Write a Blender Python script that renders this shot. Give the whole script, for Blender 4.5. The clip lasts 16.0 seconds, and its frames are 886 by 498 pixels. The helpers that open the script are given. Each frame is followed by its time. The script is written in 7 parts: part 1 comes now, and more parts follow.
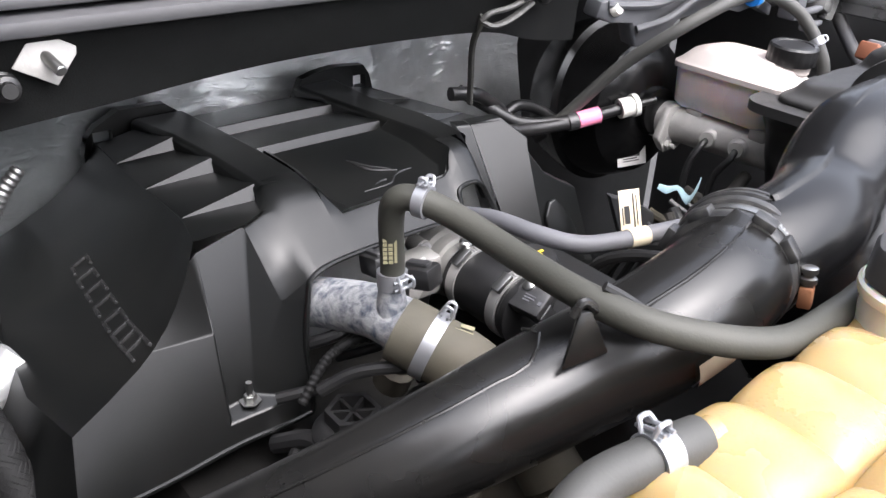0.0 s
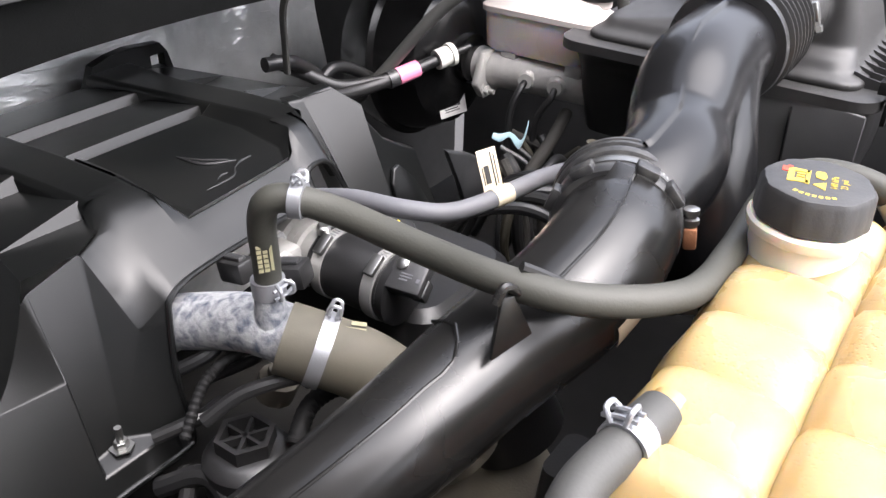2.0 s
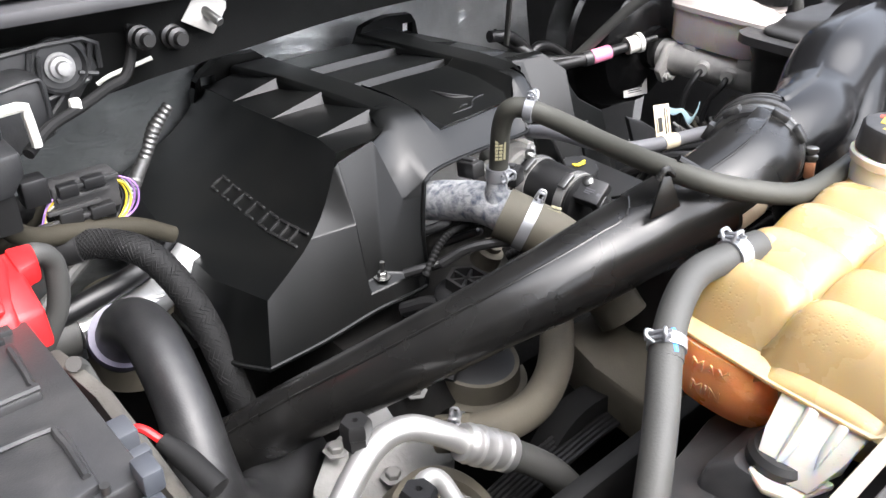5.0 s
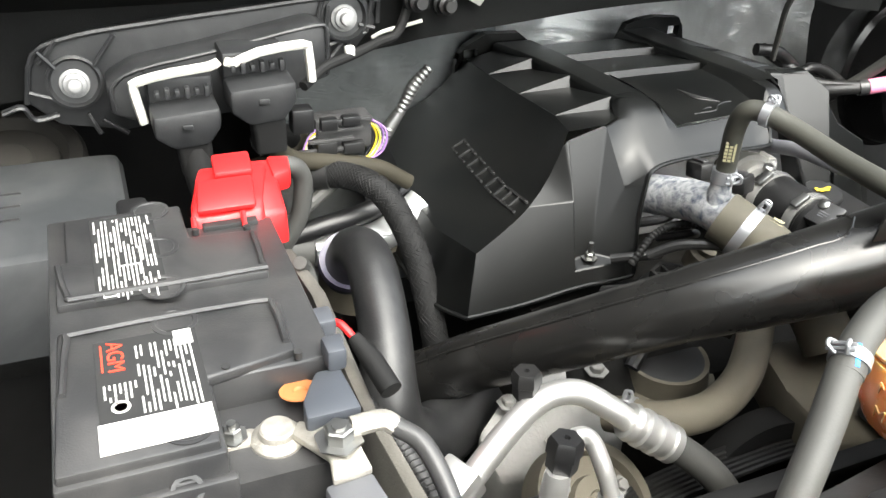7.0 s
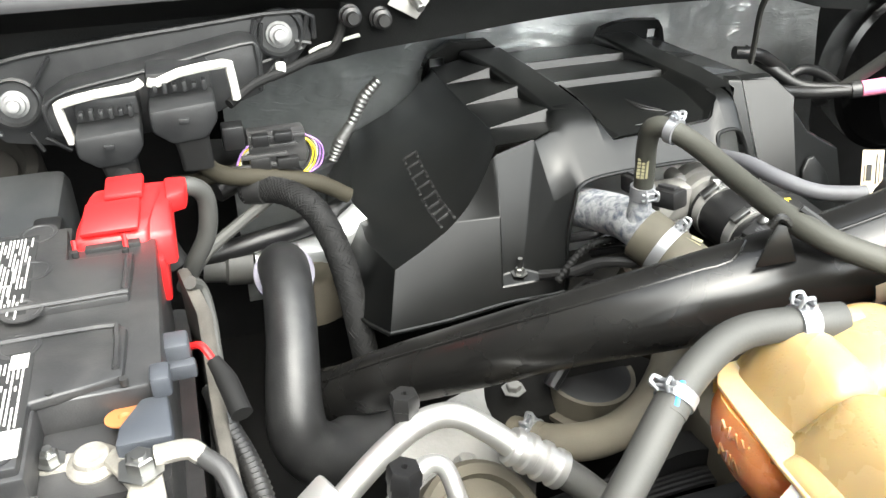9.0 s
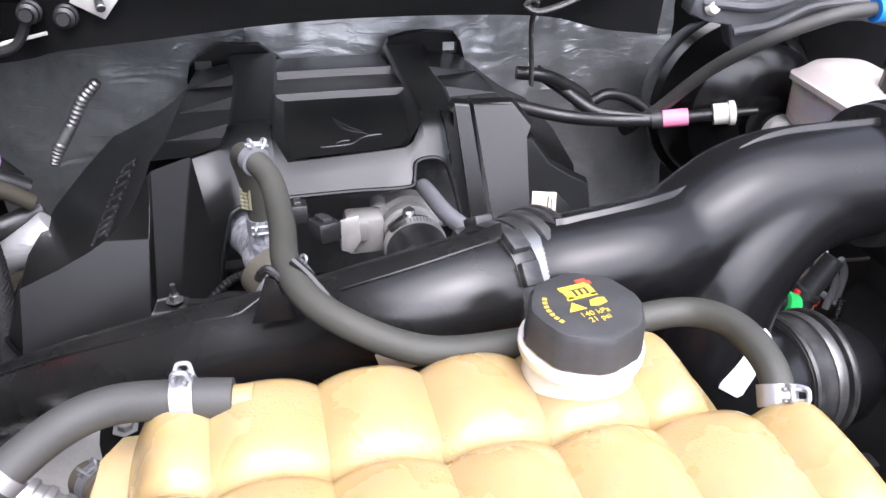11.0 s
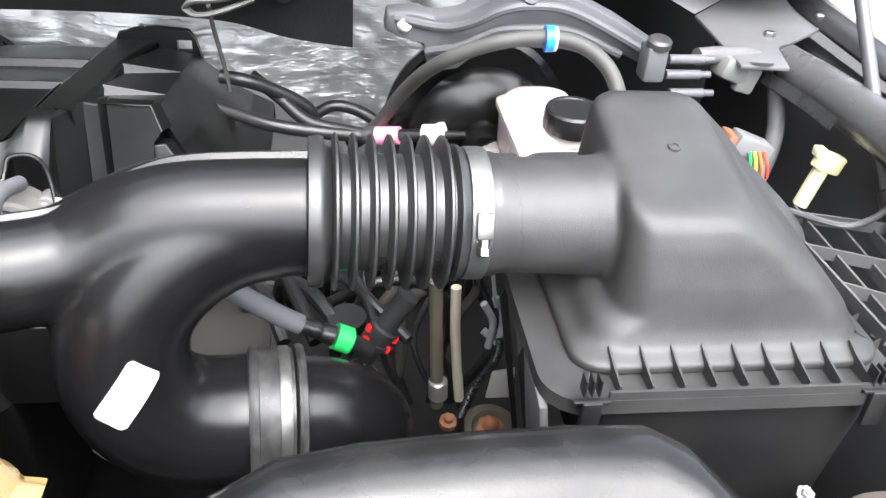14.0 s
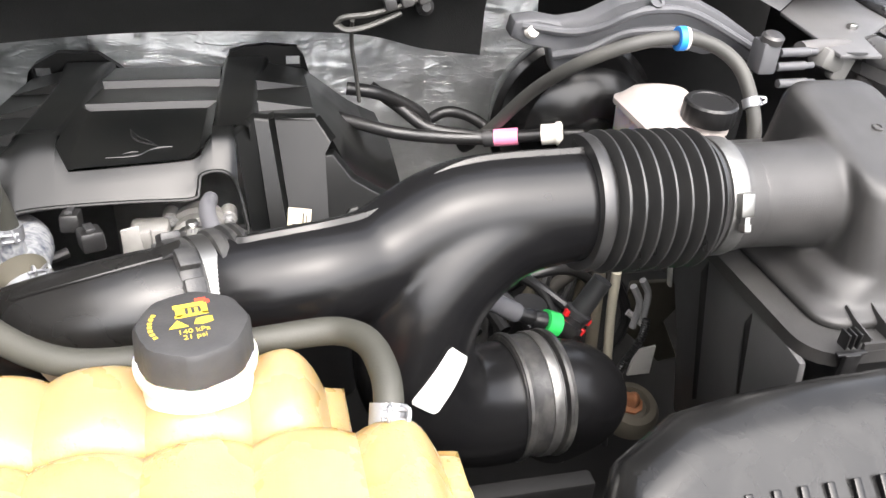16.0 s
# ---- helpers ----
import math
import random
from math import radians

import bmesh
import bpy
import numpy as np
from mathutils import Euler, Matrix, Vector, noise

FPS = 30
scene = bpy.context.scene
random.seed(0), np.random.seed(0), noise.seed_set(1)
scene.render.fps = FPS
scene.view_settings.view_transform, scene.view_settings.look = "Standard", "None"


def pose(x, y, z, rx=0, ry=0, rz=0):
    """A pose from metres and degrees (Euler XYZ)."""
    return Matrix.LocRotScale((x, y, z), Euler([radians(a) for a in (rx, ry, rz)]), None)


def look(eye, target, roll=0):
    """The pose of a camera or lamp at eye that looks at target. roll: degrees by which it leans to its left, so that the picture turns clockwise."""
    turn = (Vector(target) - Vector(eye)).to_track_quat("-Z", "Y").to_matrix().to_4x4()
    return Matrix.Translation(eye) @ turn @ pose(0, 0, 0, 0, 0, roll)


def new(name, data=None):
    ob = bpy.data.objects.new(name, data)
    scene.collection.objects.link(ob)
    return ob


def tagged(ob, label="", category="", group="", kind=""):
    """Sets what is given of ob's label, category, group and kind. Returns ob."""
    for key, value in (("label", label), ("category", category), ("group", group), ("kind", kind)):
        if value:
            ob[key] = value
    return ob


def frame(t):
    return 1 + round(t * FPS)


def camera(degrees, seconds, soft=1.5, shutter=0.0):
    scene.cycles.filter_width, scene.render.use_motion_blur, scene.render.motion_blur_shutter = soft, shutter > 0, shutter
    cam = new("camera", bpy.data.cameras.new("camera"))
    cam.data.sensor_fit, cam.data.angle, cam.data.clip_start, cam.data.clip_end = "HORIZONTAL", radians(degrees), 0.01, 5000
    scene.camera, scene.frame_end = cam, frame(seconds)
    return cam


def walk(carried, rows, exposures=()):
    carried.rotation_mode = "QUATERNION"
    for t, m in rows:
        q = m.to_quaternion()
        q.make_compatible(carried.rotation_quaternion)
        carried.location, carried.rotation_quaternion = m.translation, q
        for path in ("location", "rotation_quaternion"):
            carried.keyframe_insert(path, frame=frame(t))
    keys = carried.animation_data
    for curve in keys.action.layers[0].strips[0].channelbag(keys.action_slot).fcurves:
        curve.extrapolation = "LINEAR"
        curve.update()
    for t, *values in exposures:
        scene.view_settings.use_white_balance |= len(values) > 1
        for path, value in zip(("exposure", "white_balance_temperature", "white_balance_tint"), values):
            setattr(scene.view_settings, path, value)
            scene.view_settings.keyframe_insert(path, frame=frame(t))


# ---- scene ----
cam = camera(56.0, 16.0)
PATH = [
    (0, (-0.326, -0.402, 1.377), (0.797, 0.95, 0.424), 2.4),
    (0.5, (-0.332, -0.338, 1.379), (0.923, 0.868, 0.395), 2.4),
    (1, (-0.317, -0.322, 1.368), (1.022, 0.764, 0.354), 1.6),
    (1.5, (-0.319, -0.32, 1.377), (1.068, 0.682, 0.342), 1.7),
    (2, (-0.331, -0.318, 1.378), (1.077, 0.644, 0.333), 1.4),
    (2.5, (-0.385, -0.373, 1.414), (1.048, 0.534, 0.355), 1.7),
    (3, (-0.414, -0.382, 1.417), (1.047, 0.477, 0.355), 2.2),
    (3.5, (-0.466, -0.402, 1.416), (1.025, 0.429, 0.373), 2.7),
    (4, (-0.527, -0.417, 1.414), (0.968, 0.424, 0.386), 2.9),
    (4.5, (-0.553, -0.438, 1.422), (0.826, 0.58, 0.392), 1.7),
    (5, (-0.577, -0.476, 1.424), (0.591, 0.771, 0.384), 1.7),
    (5.2, (-0.591, -0.491, 1.43), (0.492, 0.827, 0.386), 1.9),
    (7.3, (-0.574, -0.559, 1.411), (0.092, 1.009, 0.364), 3.3),
    (7.5, (-0.553, -0.573, 1.416), (0.09, 1.002, 0.364), 3.2),
    (8, (-0.498, -0.589, 1.425), (0.031, 1.023, 0.367), 1.1),
    (8.5, (-0.473, -0.595, 1.441), (0.026, 1.025, 0.379), 0.3),
    (9, (-0.41, -0.589, 1.438), (0.104, 1.025, 0.374), 0.1),
    (9.5, (-0.256, -0.576, 1.413), (0.284, 1.034, 0.357), 0.1),
    (9.7, (-0.223, -0.576, 1.407), (0.326, 1.034, 0.356), 0.2),
    (11.8, (0.225, -0.639, 1.448), (0.481, 1.019, 0.359), 2.0),
    (12, (0.281, -0.637, 1.445), (0.492, 1.029, 0.358), 1.7),
    (12.5, (0.393, -0.636, 1.441), (0.538, 1.035, 0.351), 3.0),
    (13, (0.489, -0.656, 1.452), (0.637, 1.014, 0.361), 3.1),
    (13.5, (0.546, -0.674, 1.463), (0.708, 0.996, 0.374), 3.0),
    (14, (0.553, -0.675, 1.464), (0.819, 0.985, 0.379), 4.5),
    (14.5, (0.538, -0.678, 1.472), (0.874, 0.972, 0.393), 4.7),
    (15, (0.492, -0.671, 1.469), (0.886, 0.969, 0.395), 4.1),
    (15.5, (0.382, -0.671, 1.47), (0.803, 0.966, 0.4), 4.1),
    (16, (0.246, -0.686, 1.466), (0.696, 0.95, 0.407), 4.1),
]
walk(cam, [(t, look(eye, target, roll)) for t, eye, target, roll in PATH], exposures=[(0, 2.14, 6300, 14), (0.5, 2.56, 6200, 12), (1, 2.62, 6250, 13), (1.5, 2.38, 6400, 15), (2, 2.3, 6400, 15), (2.5, 2.2, 6400, 15), (3, 2.02, 6400, 15), (3.5, 1.92, 6450, 15), (4, 1.97, 6450, 15), (4.5, 1.95, 6400, 14), (5, 2.34, 6330, 12), (7.5, 2.52, 6660, 4), (8.5, 2.61, 6660, 3), (9, 2.6, 6610, 4), (9.5, 2.23, 6460, 12), (12, 1.98, 5900, 19), (12.5, 2.2, 6060, 13), (13, 2.42, 6200, 11), (13.5, 2.53, 6200, 10), (14.5, 2.65, 6530, 11), (15, 2.63, 6680, 12), (15.5, 2.53, 6680, 12), (16, 2.38, 6680, 12)])

# world and light
w = bpy.data.worlds.new("overcast_sky")
scene.world = w
w.use_nodes = True
wn = w.node_tree.nodes
sky = wn.new("ShaderNodeTexSky")
sky.sky_type = 'NISHITA'
sky.sun_disc = False
sky.sun_elevation, sky.sun_rotation = radians(58), radians(171)
sky.air_density, sky.dust_density = 1.0, 4.0
pale = wn.new("ShaderNodeHueSaturation")
pale.inputs["Saturation"].default_value = 0.35
w.node_tree.links.new(sky.outputs[0], pale.inputs["Color"])
w.node_tree.links.new(pale.outputs[0], wn["Background"].inputs[0])
wn["Background"].inputs[1].default_value = 0.15
sun = new("sun", bpy.data.lights.new("sun", 'SUN'))
sun.data.energy, sun.data.angle, sun.data.color = 1.3, radians(80), (1, 0.985, 0.97)
sun.matrix_world = look((0.25, -1.55, 2.5), (0, 0, 0))

# ---- materials ----
def mat(name, col, rough=0.5, metal=0.0, var=0.15, scale=30.0, bump=0.05, bscale=500.0, dust=0.0, dustcol=(0.3, 0.28, 0.24), spec=0.5, rvar=0.1, dscale=9.0):
    m = bpy.data.materials.new(name)
    m.use_nodes = True
    nt = m.node_tree
    N, L = nt.nodes, nt.links
    b = N["Principled BSDF"]
    tc = N.new("ShaderNodeTexCoord")
    def noise_tex(s, det=4.0, dis=0.0):
        n = N.new("ShaderNodeTexNoise")
        n.inputs["Scale"].default_value, n.inputs["Detail"].default_value, n.inputs["Distortion"].default_value = s, det, dis
        L.new(tc.outputs["Object"], n.inputs["Vector"])
        return n
    n1 = noise_tex(scale)
    mix = N.new("ShaderNodeMix")
    mix.data_type = 'RGBA'
    mix.inputs["A"].default_value = tuple(c * (1 - var) for c in col) + (1,)
    mix.inputs["B"].default_value = tuple(min(1, c * (1 + var)) for c in col) + (1,)
    L.new(n1.outputs["Fac"], mix.inputs["Factor"])
    out = mix.outputs["Result"]
    if dust > 0:
        n2 = noise_tex(dscale, 6.0, 0.6)
        ramp = N.new("ShaderNodeMapRange")
        ramp.inputs["From Min"].default_value, ramp.inputs["From Max"].default_value = 0.42, 0.75
        ramp.inputs["To Min"].default_value, ramp.inputs["To Max"].default_value = 0.0, dust
        L.new(n2.outputs["Fac"], ramp.inputs["Value"])
        m2 = N.new("ShaderNodeMix")
        m2.data_type = 'RGBA'
        L.new(ramp.outputs[0], m2.inputs["Factor"])
        L.new(out, m2.inputs["A"])
        m2.inputs["B"].default_value = dustcol + (1,)
        out = m2.outputs["Result"]
    L.new(out, b.inputs["Base Color"])
    r = N.new("ShaderNodeMapRange")
    r.inputs["To Min"].default_value, r.inputs["To Max"].default_value = max(0.02, rough - rvar), min(1, rough + rvar)
    n3 = noise_tex(scale * 0.6, 5.0)
    L.new(n3.outputs["Fac"], r.inputs["Value"])
    L.new(r.outputs[0], b.inputs["Roughness"])
    b.inputs["Metallic"].default_value = metal
    b.inputs["Specular IOR Level"].default_value = spec
    if bump > 0:
        n4 = noise_tex(bscale, 2.0)
        bp = N.new("ShaderNodeBump")
        bp.inputs["Strength"].default_value, bp.inputs["Distance"].default_value = bump, 0.001
        L.new(n4.outputs["Fac"], bp.inputs["Height"])
        L.new(bp.outputs[0], b.inputs["Normal"])
    return m

COVER = mat("moulded_cover_plastic", (0.0030, 0.0033, 0.0033), 0.31, var=0.12, bump=0.06, bscale=900, dust=0.012, spec=0.37, rvar=0.05)
BLACK = mat("black_plastic", (0.009, 0.009, 0.0095), 0.40, dust=0.03, bump=0.12)
SATIN = mat("satin_black_duct", (0.0055, 0.0055, 0.006), 0.25, var=0.1, spec=0.35, bump=0.05, bscale=700, rvar=0.06, dust=0.03, dustcol=(0.08, 0.078, 0.072), dscale=26)
BOXP = mat("grained_airbox_plastic", (0.029, 0.0285, 0.0282), 0.46, bump=0.3, bscale=1100, dust=0.09, dustcol=(0.17, 0.165, 0.16), dscale=22)
RUBBER = mat("rubber_hose", (0.045, 0.045, 0.042), 0.62, bump=0.15, dust=0.25, dustcol=(0.12, 0.115, 0.1))
GREYHOSE = mat("grey_vent_hose", (0.10, 0.101, 0.111), 0.55, bump=0.1, dust=0.15)
OLIVE = mat("dusty_rubber", (0.06, 0.055, 0.04), 0.7, dust=0.4, dustcol=(0.16, 0.14, 0.1))
BELLOW = mat("bellows_rubber", (0.022, 0.022, 0.0222), 0.30, spec=0.6, dust=0.10, dustcol=(0.10, 0.098, 0.09), dscale=40, bump=0.1)
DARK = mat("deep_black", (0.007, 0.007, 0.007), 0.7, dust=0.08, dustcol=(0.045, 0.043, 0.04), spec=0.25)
COWL = mat("cowl_plastic", (0.009, 0.0096, 0.0096), 0.8, bump=0.4, bscale=600, dust=0.05, dustcol=(0.10, 0.095, 0.085), spec=0.3)
STEEL = mat("bright_steel", (0.33, 0.33, 0.32), 0.36, 1.0, bump=0.05, dust=0.1)
BAND = mat("worn_steel_band", (0.20, 0.20, 0.195), 0.44, 0.85, var=0.3, scale=160, bump=0.15, dust=0.35, dustcol=(0.16, 0.155, 0.145), dscale=60)
ZINC = mat("zinc_clamp", (0.38, 0.39, 0.41), 0.42, 0.7, bump=0.1, dust=0.2)
ALU = mat("drawn_aluminium", (0.58, 0.575, 0.56), 0.36, 0.8, bump=0.1, dust=0.15, dustcol=(0.45, 0.42, 0.38))
CAST = mat("corroded_cast_aluminium", (0.36, 0.365, 0.37), 0.6, 0.3, var=0.3, scale=120, bump=0.6, bscale=300, dust=1.0, dustcol=(0.045, 0.06, 0.095), dscale=110)
CASTD = mat("dusty_engine_casting", (0.25, 0.245, 0.235), 0.65, 0.3, var=0.25, bump=0.5, bscale=200, dust=0.6, dustcol=(0.16, 0.15, 0.13))
TAN = mat("road_dust_plastic", (0.08, 0.071, 0.054), 0.8, dust=0.7, dustcol=(0.16, 0.14, 0.10), bump=0.2)
WHITEP = mat("white_plastic", (0.64, 0.63, 0.58), 0.45, var=0.05, bump=0.05, dust=0.1, dustcol=(0.5, 0.45, 0.38))
LABEL = mat("paper_label", (0.58, 0.575, 0.55), 0.6, var=0.06, bump=0.05, dust=0.15)
CREAM = mat("cream_label", (0.60, 0.52, 0.38), 0.6, var=0.06, dust=0.1)
INK = mat("black_ink_and_hole_shade", (0.02, 0.02, 0.02), 0.6, bump=0)
RED = mat("red_plastic", (0.60, 0.016, 0.018), 0.35, var=0.06, bump=0.08)
REDINK = mat("red_ink", (0.8, 0.06, 0.03), 0.5, bump=0)
GREEN = mat("green_plastic", (0.03, 0.55, 0.12), 0.4, bump=0.05)
BLUE = mat("blue_plastic", (0.02, 0.25, 0.8), 0.4, bump=0.05)
PINK = mat("pink_label", (0.85, 0.25, 0.4), 0.55, bump=0.05)
YELLOW = mat("yellow_print", (0.8, 0.6, 0.04), 0.5, bump=0)
PURPLE = mat("purple_wire", (0.3, 0.16, 0.45), 0.45, bump=0)
COPPER = mat("rusty_steel", (0.35, 0.14, 0.06), 0.7, 0.3, var=0.4, bump=0.5, dust=0.4)
ORANGE = mat("rusty_orange_plastic", (0.42, 0.15, 0.05), 0.55, var=0.3)
BATT = mat("battery_case", (0.028, 0.028, 0.029), 0.36, bump=0.15, bscale=700, dust=0.3, dustcol=(0.12, 0.115, 0.11), dscale=22)
RES = mat("reservoir_plastic", (0.54, 0.49, 0.46), 0.4, var=0.05, bump=0.05, dust=0.2, dustcol=(0.6, 0.5, 0.45))
PAINT = mat("dark_painted_steel", (0.02, 0.02, 0.022), 0.25, 0.0, dust=0.1, dustcol=(0.15, 0.14, 0.13), rvar=0.08)
WHITEPAINT = mat("white_body_paint", (0.8, 0.8, 0.8), 0.2, var=0.02, bump=0)
CASTL = mat("pale_cast_aluminium", (0.42, 0.41, 0.39), 0.55, 0.4, var=0.2, scale=60, bump=0.4, bscale=200, dust=0.5, dustcol=(0.25, 0.24, 0.22))
BROWN = mat("brown_loom_tape", (0.022, 0.019, 0.012), 0.75, var=0.25, bump=0.3, dust=0.3, dustcol=(0.06, 0.052, 0.036), spec=0.3)
VENTH = mat("olive_vent_hose", (0.036, 0.036, 0.029), 0.6, bump=0.15, dust=0.3, dustcol=(0.09, 0.086, 0.072))
FADED = mat("faded_yellow_print", (0.30, 0.28, 0.17), 0.6, bump=0)
NUTG = mat("dull_zinc_nut", (0.30, 0.30, 0.30), 0.55, 0.4, var=0.3, scale=200, bump=0.4)
DUSTY = mat("dust_speckled_duct", (0.012, 0.012, 0.0125), 0.42, bump=0.15, bscale=500, dust=0.12, dustcol=(0.10, 0.10, 0.095), dscale=60)
INLET = mat("scuffed_black_duct", (0.009, 0.009, 0.009), 0.24, spec=0.36, var=0.15, bump=0.08, bscale=500, rvar=0.08, dust=0.08, dustcol=(0.12, 0.118, 0.11), dscale=30)
RUNNER = mat("satin_intake_tube", (0.0085, 0.0083, 0.0080), 0.27, var=0.12, spec=0.46, bump=0.05, bscale=700, rvar=0.06, dust=0.05, dustcol=(0.09, 0.085, 0.075), dscale=26)
GSENS = mat("mid_grey_plastic", (0.11, 0.112, 0.12), 0.5, dust=0.2, dustcol=(0.16, 0.15, 0.14))
FWALL = mat("dirty_inner_fender", (0.07, 0.07, 0.072), 0.6, var=0.3, scale=14, bump=0.3, dust=0.3, dustcol=(0.09, 0.088, 0.085))
BOOST = mat("gloss_black_steel", (0.004, 0.004, 0.0042), 0.2, spec=0.35, bump=0.03, dust=0.05, dustcol=(0.08, 0.078, 0.074))
CAPB = mat("worn_cap_plastic", (0.032, 0.032, 0.033), 0.5, bump=0.15, dust=0.15, dustcol=(0.12, 0.118, 0.11), dscale=40)
CAPPRINT = mat("worn_yellow_print", (0.50, 0.37, 0.04), 0.55, var=0.2, bump=0)
SLATE = mat("slate_grey_plastic", (0.045, 0.05, 0.06), 0.5, dust=0.2, dustcol=(0.14, 0.135, 0.13))

MODB = mat("module_plastic", (0.015, 0.0155, 0.0165), 0.46, bump=0.2, dust=0.25, dustcol=(0.07, 0.07, 0.07), dscale=30)
SPECK = mat("dust_flecked_rubber", (0.020, 0.020, 0.0205), 0.40, bump=0.2, dust=0.5, dustcol=(0.10, 0.098, 0.09), dscale=70)

TOWER = mat("dull_tower_rubber", (0.022, 0.02, 0.017), 0.8, dust=0.3, dustcol=(0.06, 0.054, 0.045))

def tank_mat(name, col, deep, soft=0.4, reach=0.25):
    m = mat(name, col, 0.27, var=0.1, scale=25, bump=0.08, bscale=160, dust=0.35, dustcol=deep, dscale=16, rvar=0.08)
    b = m.node_tree.nodes["Principled BSDF"]
    b.inputs["Subsurface Weight"].default_value = soft
    b.inputs["Subsurface Scale"].default_value = reach
    b.inputs["Subsurface Radius"].default_value = (0.03, 0.018, 0.006)
    nt = m.node_tree
    vor = nt.nodes.new("ShaderNodeTexVoronoi")
    vor.inputs["Scale"].default_value = 330
    big = nt.nodes.new("ShaderNodeTexNoise")
    big.inputs["Scale"].default_value = 22
    for node in (vor, big):
        nt.links.new(nt.nodes["Texture Coordinate"].outputs["Object"], node.inputs["Vector"])
    spot = nt.nodes.new("ShaderNodeMapRange")
    spot.inputs["From Min"].default_value, spot.inputs["From Max"].default_value = 0.12, 0.4
    nt.links.new(vor.outputs["Distance"], spot.inputs["Value"])
    area = nt.nodes.new("ShaderNodeMapRange")
    area.inputs["From Min"].default_value, area.inputs["From Max"].default_value = 0.46, 0.6
    nt.links.new(big.outputs["Fac"], area.inputs["Value"])
    bp = nt.nodes.new("ShaderNodeBump")
    bp.inputs["Distance"].default_value = 0.00018
    nt.links.new(area.outputs[0], bp.inputs["Strength"])
    nt.links.new(spot.outputs[0], bp.inputs["Height"])
    nt.links.new(bp.outputs[0], b.inputs["Normal"])
    return m
TANK = tank_mat("yellowed_tank_plastic", (0.375, 0.273, 0.133), (0.37, 0.238, 0.090), 0.8)
RIM = tank_mat("pale_weld_rim", (0.50, 0.38, 0.21), (0.49, 0.35, 0.16), 0.6)
COOLANT = tank_mat("tank_plastic_with_coolant", (0.95, 0.32, 0.12), (0.92, 0.22, 0.07), 0.9, 1.0)
FLUID = tank_mat("reservoir_with_fluid", (0.88, 0.70, 0.66), (0.84, 0.60, 0.56), 0.95, 1.6)
CLEARP = tank_mat("clear_tank_plastic", (0.68, 0.64, 0.57), (0.62, 0.55, 0.46), 0.7)

def foil_mat(name, col, metal, dirt):
    m = mat(name, col, 0.38, metal, var=0.25, scale=18, bump=0, dust=0.5, dustcol=dirt, dscale=5, rvar=0.12)
    nt = m.node_tree
    N, L = nt.nodes, nt.links
    tc = N.new("ShaderNodeTexCoord")
    mp = N.new("ShaderNodeMapping")
    mp.inputs["Rotation"].default_value = (0, radians(-35), 0)
    mp.inputs["Scale"].default_value = (1.0, 1.0, 3.2)
    L.new(tc.outputs["Object"], mp.inputs["Vector"])
    h = None
    for s, dis in ((7, 1.5), (24, 2.0)):
        n = N.new("ShaderNodeTexNoise")
        n.noise_type = 'RIDGED_MULTIFRACTAL'
        n.inputs["Scale"].default_value, n.inputs["Distortion"].default_value = s, dis
        L.new(mp.outputs[0], n.inputs["Vector"])
        bp = N.new("ShaderNodeBump")
        bp.inputs["Strength"].default_value, bp.inputs["Distance"].default_value = 0.30 if s < 10 else 0.42, 0.010 if s < 10 else 0.003
        L.new(n.outputs["Fac"], bp.inputs["Height"])
        if h:
            L.new(h.outputs[0], bp.inputs["Normal"])
        h = bp
    L.new(h.outputs[0], N["Principled BSDF"].inputs["Normal"])
    return m
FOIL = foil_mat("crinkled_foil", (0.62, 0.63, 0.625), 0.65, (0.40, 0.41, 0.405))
FOILD = foil_mat("dull_grey_foil", (0.24, 0.25, 0.25), 0.4, (0.13, 0.135, 0.135))

# ---- mesh tools ----
V = Vector

def part(name, bm, material, parent=None, label="", ang=35):
    me = bpy.data.meshes.new(name)
    bmesh.ops.recalc_face_normals(bm, faces=bm.faces)
    bm.to_mesh(me)
    bm.free()
    me.materials.append(material)
    me.shade_smooth()
    me.set_sharp_from_angle(angle=radians(ang))
    ob = new(name, me)
    if parent:
        ob.parent = parent
        if parent.type == 'EMPTY':
            ob.matrix_parent_inverse = Matrix.Translation(-parent.location)
    if label:
        ob["label"] = label
    return ob

def flat_sided(ob):
    """Keep the broad faces of a bevelled shell flat in the shading."""
    wn = ob.modifiers.new("flat_sides", 'WEIGHTED_NORMAL')
    wn.mode, wn.weight, wn.keep_sharp = 'FACE_AREA', 100, False
    return ob

def thing(name, at, label, category, group="", kind=""):
    e = new(name)
    e.empty_display_size = 0.02
    e.location = at
    return tagged(e, label, category, group, kind)

def solo(name, bm, material, label, category, group="", kind="", ang=35):
    return tagged(part(name, bm, material, None, "", ang), label, category, group, kind)

def B():
    return bmesh.new()

def join(bm, tmp, m=None):
    me = bpy.data.meshes.new("tmp")
    tmp.to_mesh(me)
    tmp.free()
    if m:
        me.transform(m)
    bm.from_mesh(me)
    bpy.data.meshes.remove(me)
    return bm

def box(bm, c, s, bev=0.0, m=None, seg=2):
    t = B()
    bmesh.ops.create_cube(t, size=1)
    bmesh.ops.scale(t, vec=s, verts=t.verts)
    if bev:
        bmesh.ops.bevel(t, geom=t.edges[:], offset=bev, segments=seg, profile=0.5, affect='EDGES')
    mm = Matrix.Translation(c)
    if m:
        mm = mm @ m
    return join(bm, t, mm)

def rot(rx=0, ry=0, rz=0):
    return Euler((radians(rx), radians(ry), radians(rz))).to_matrix().to_4x4()

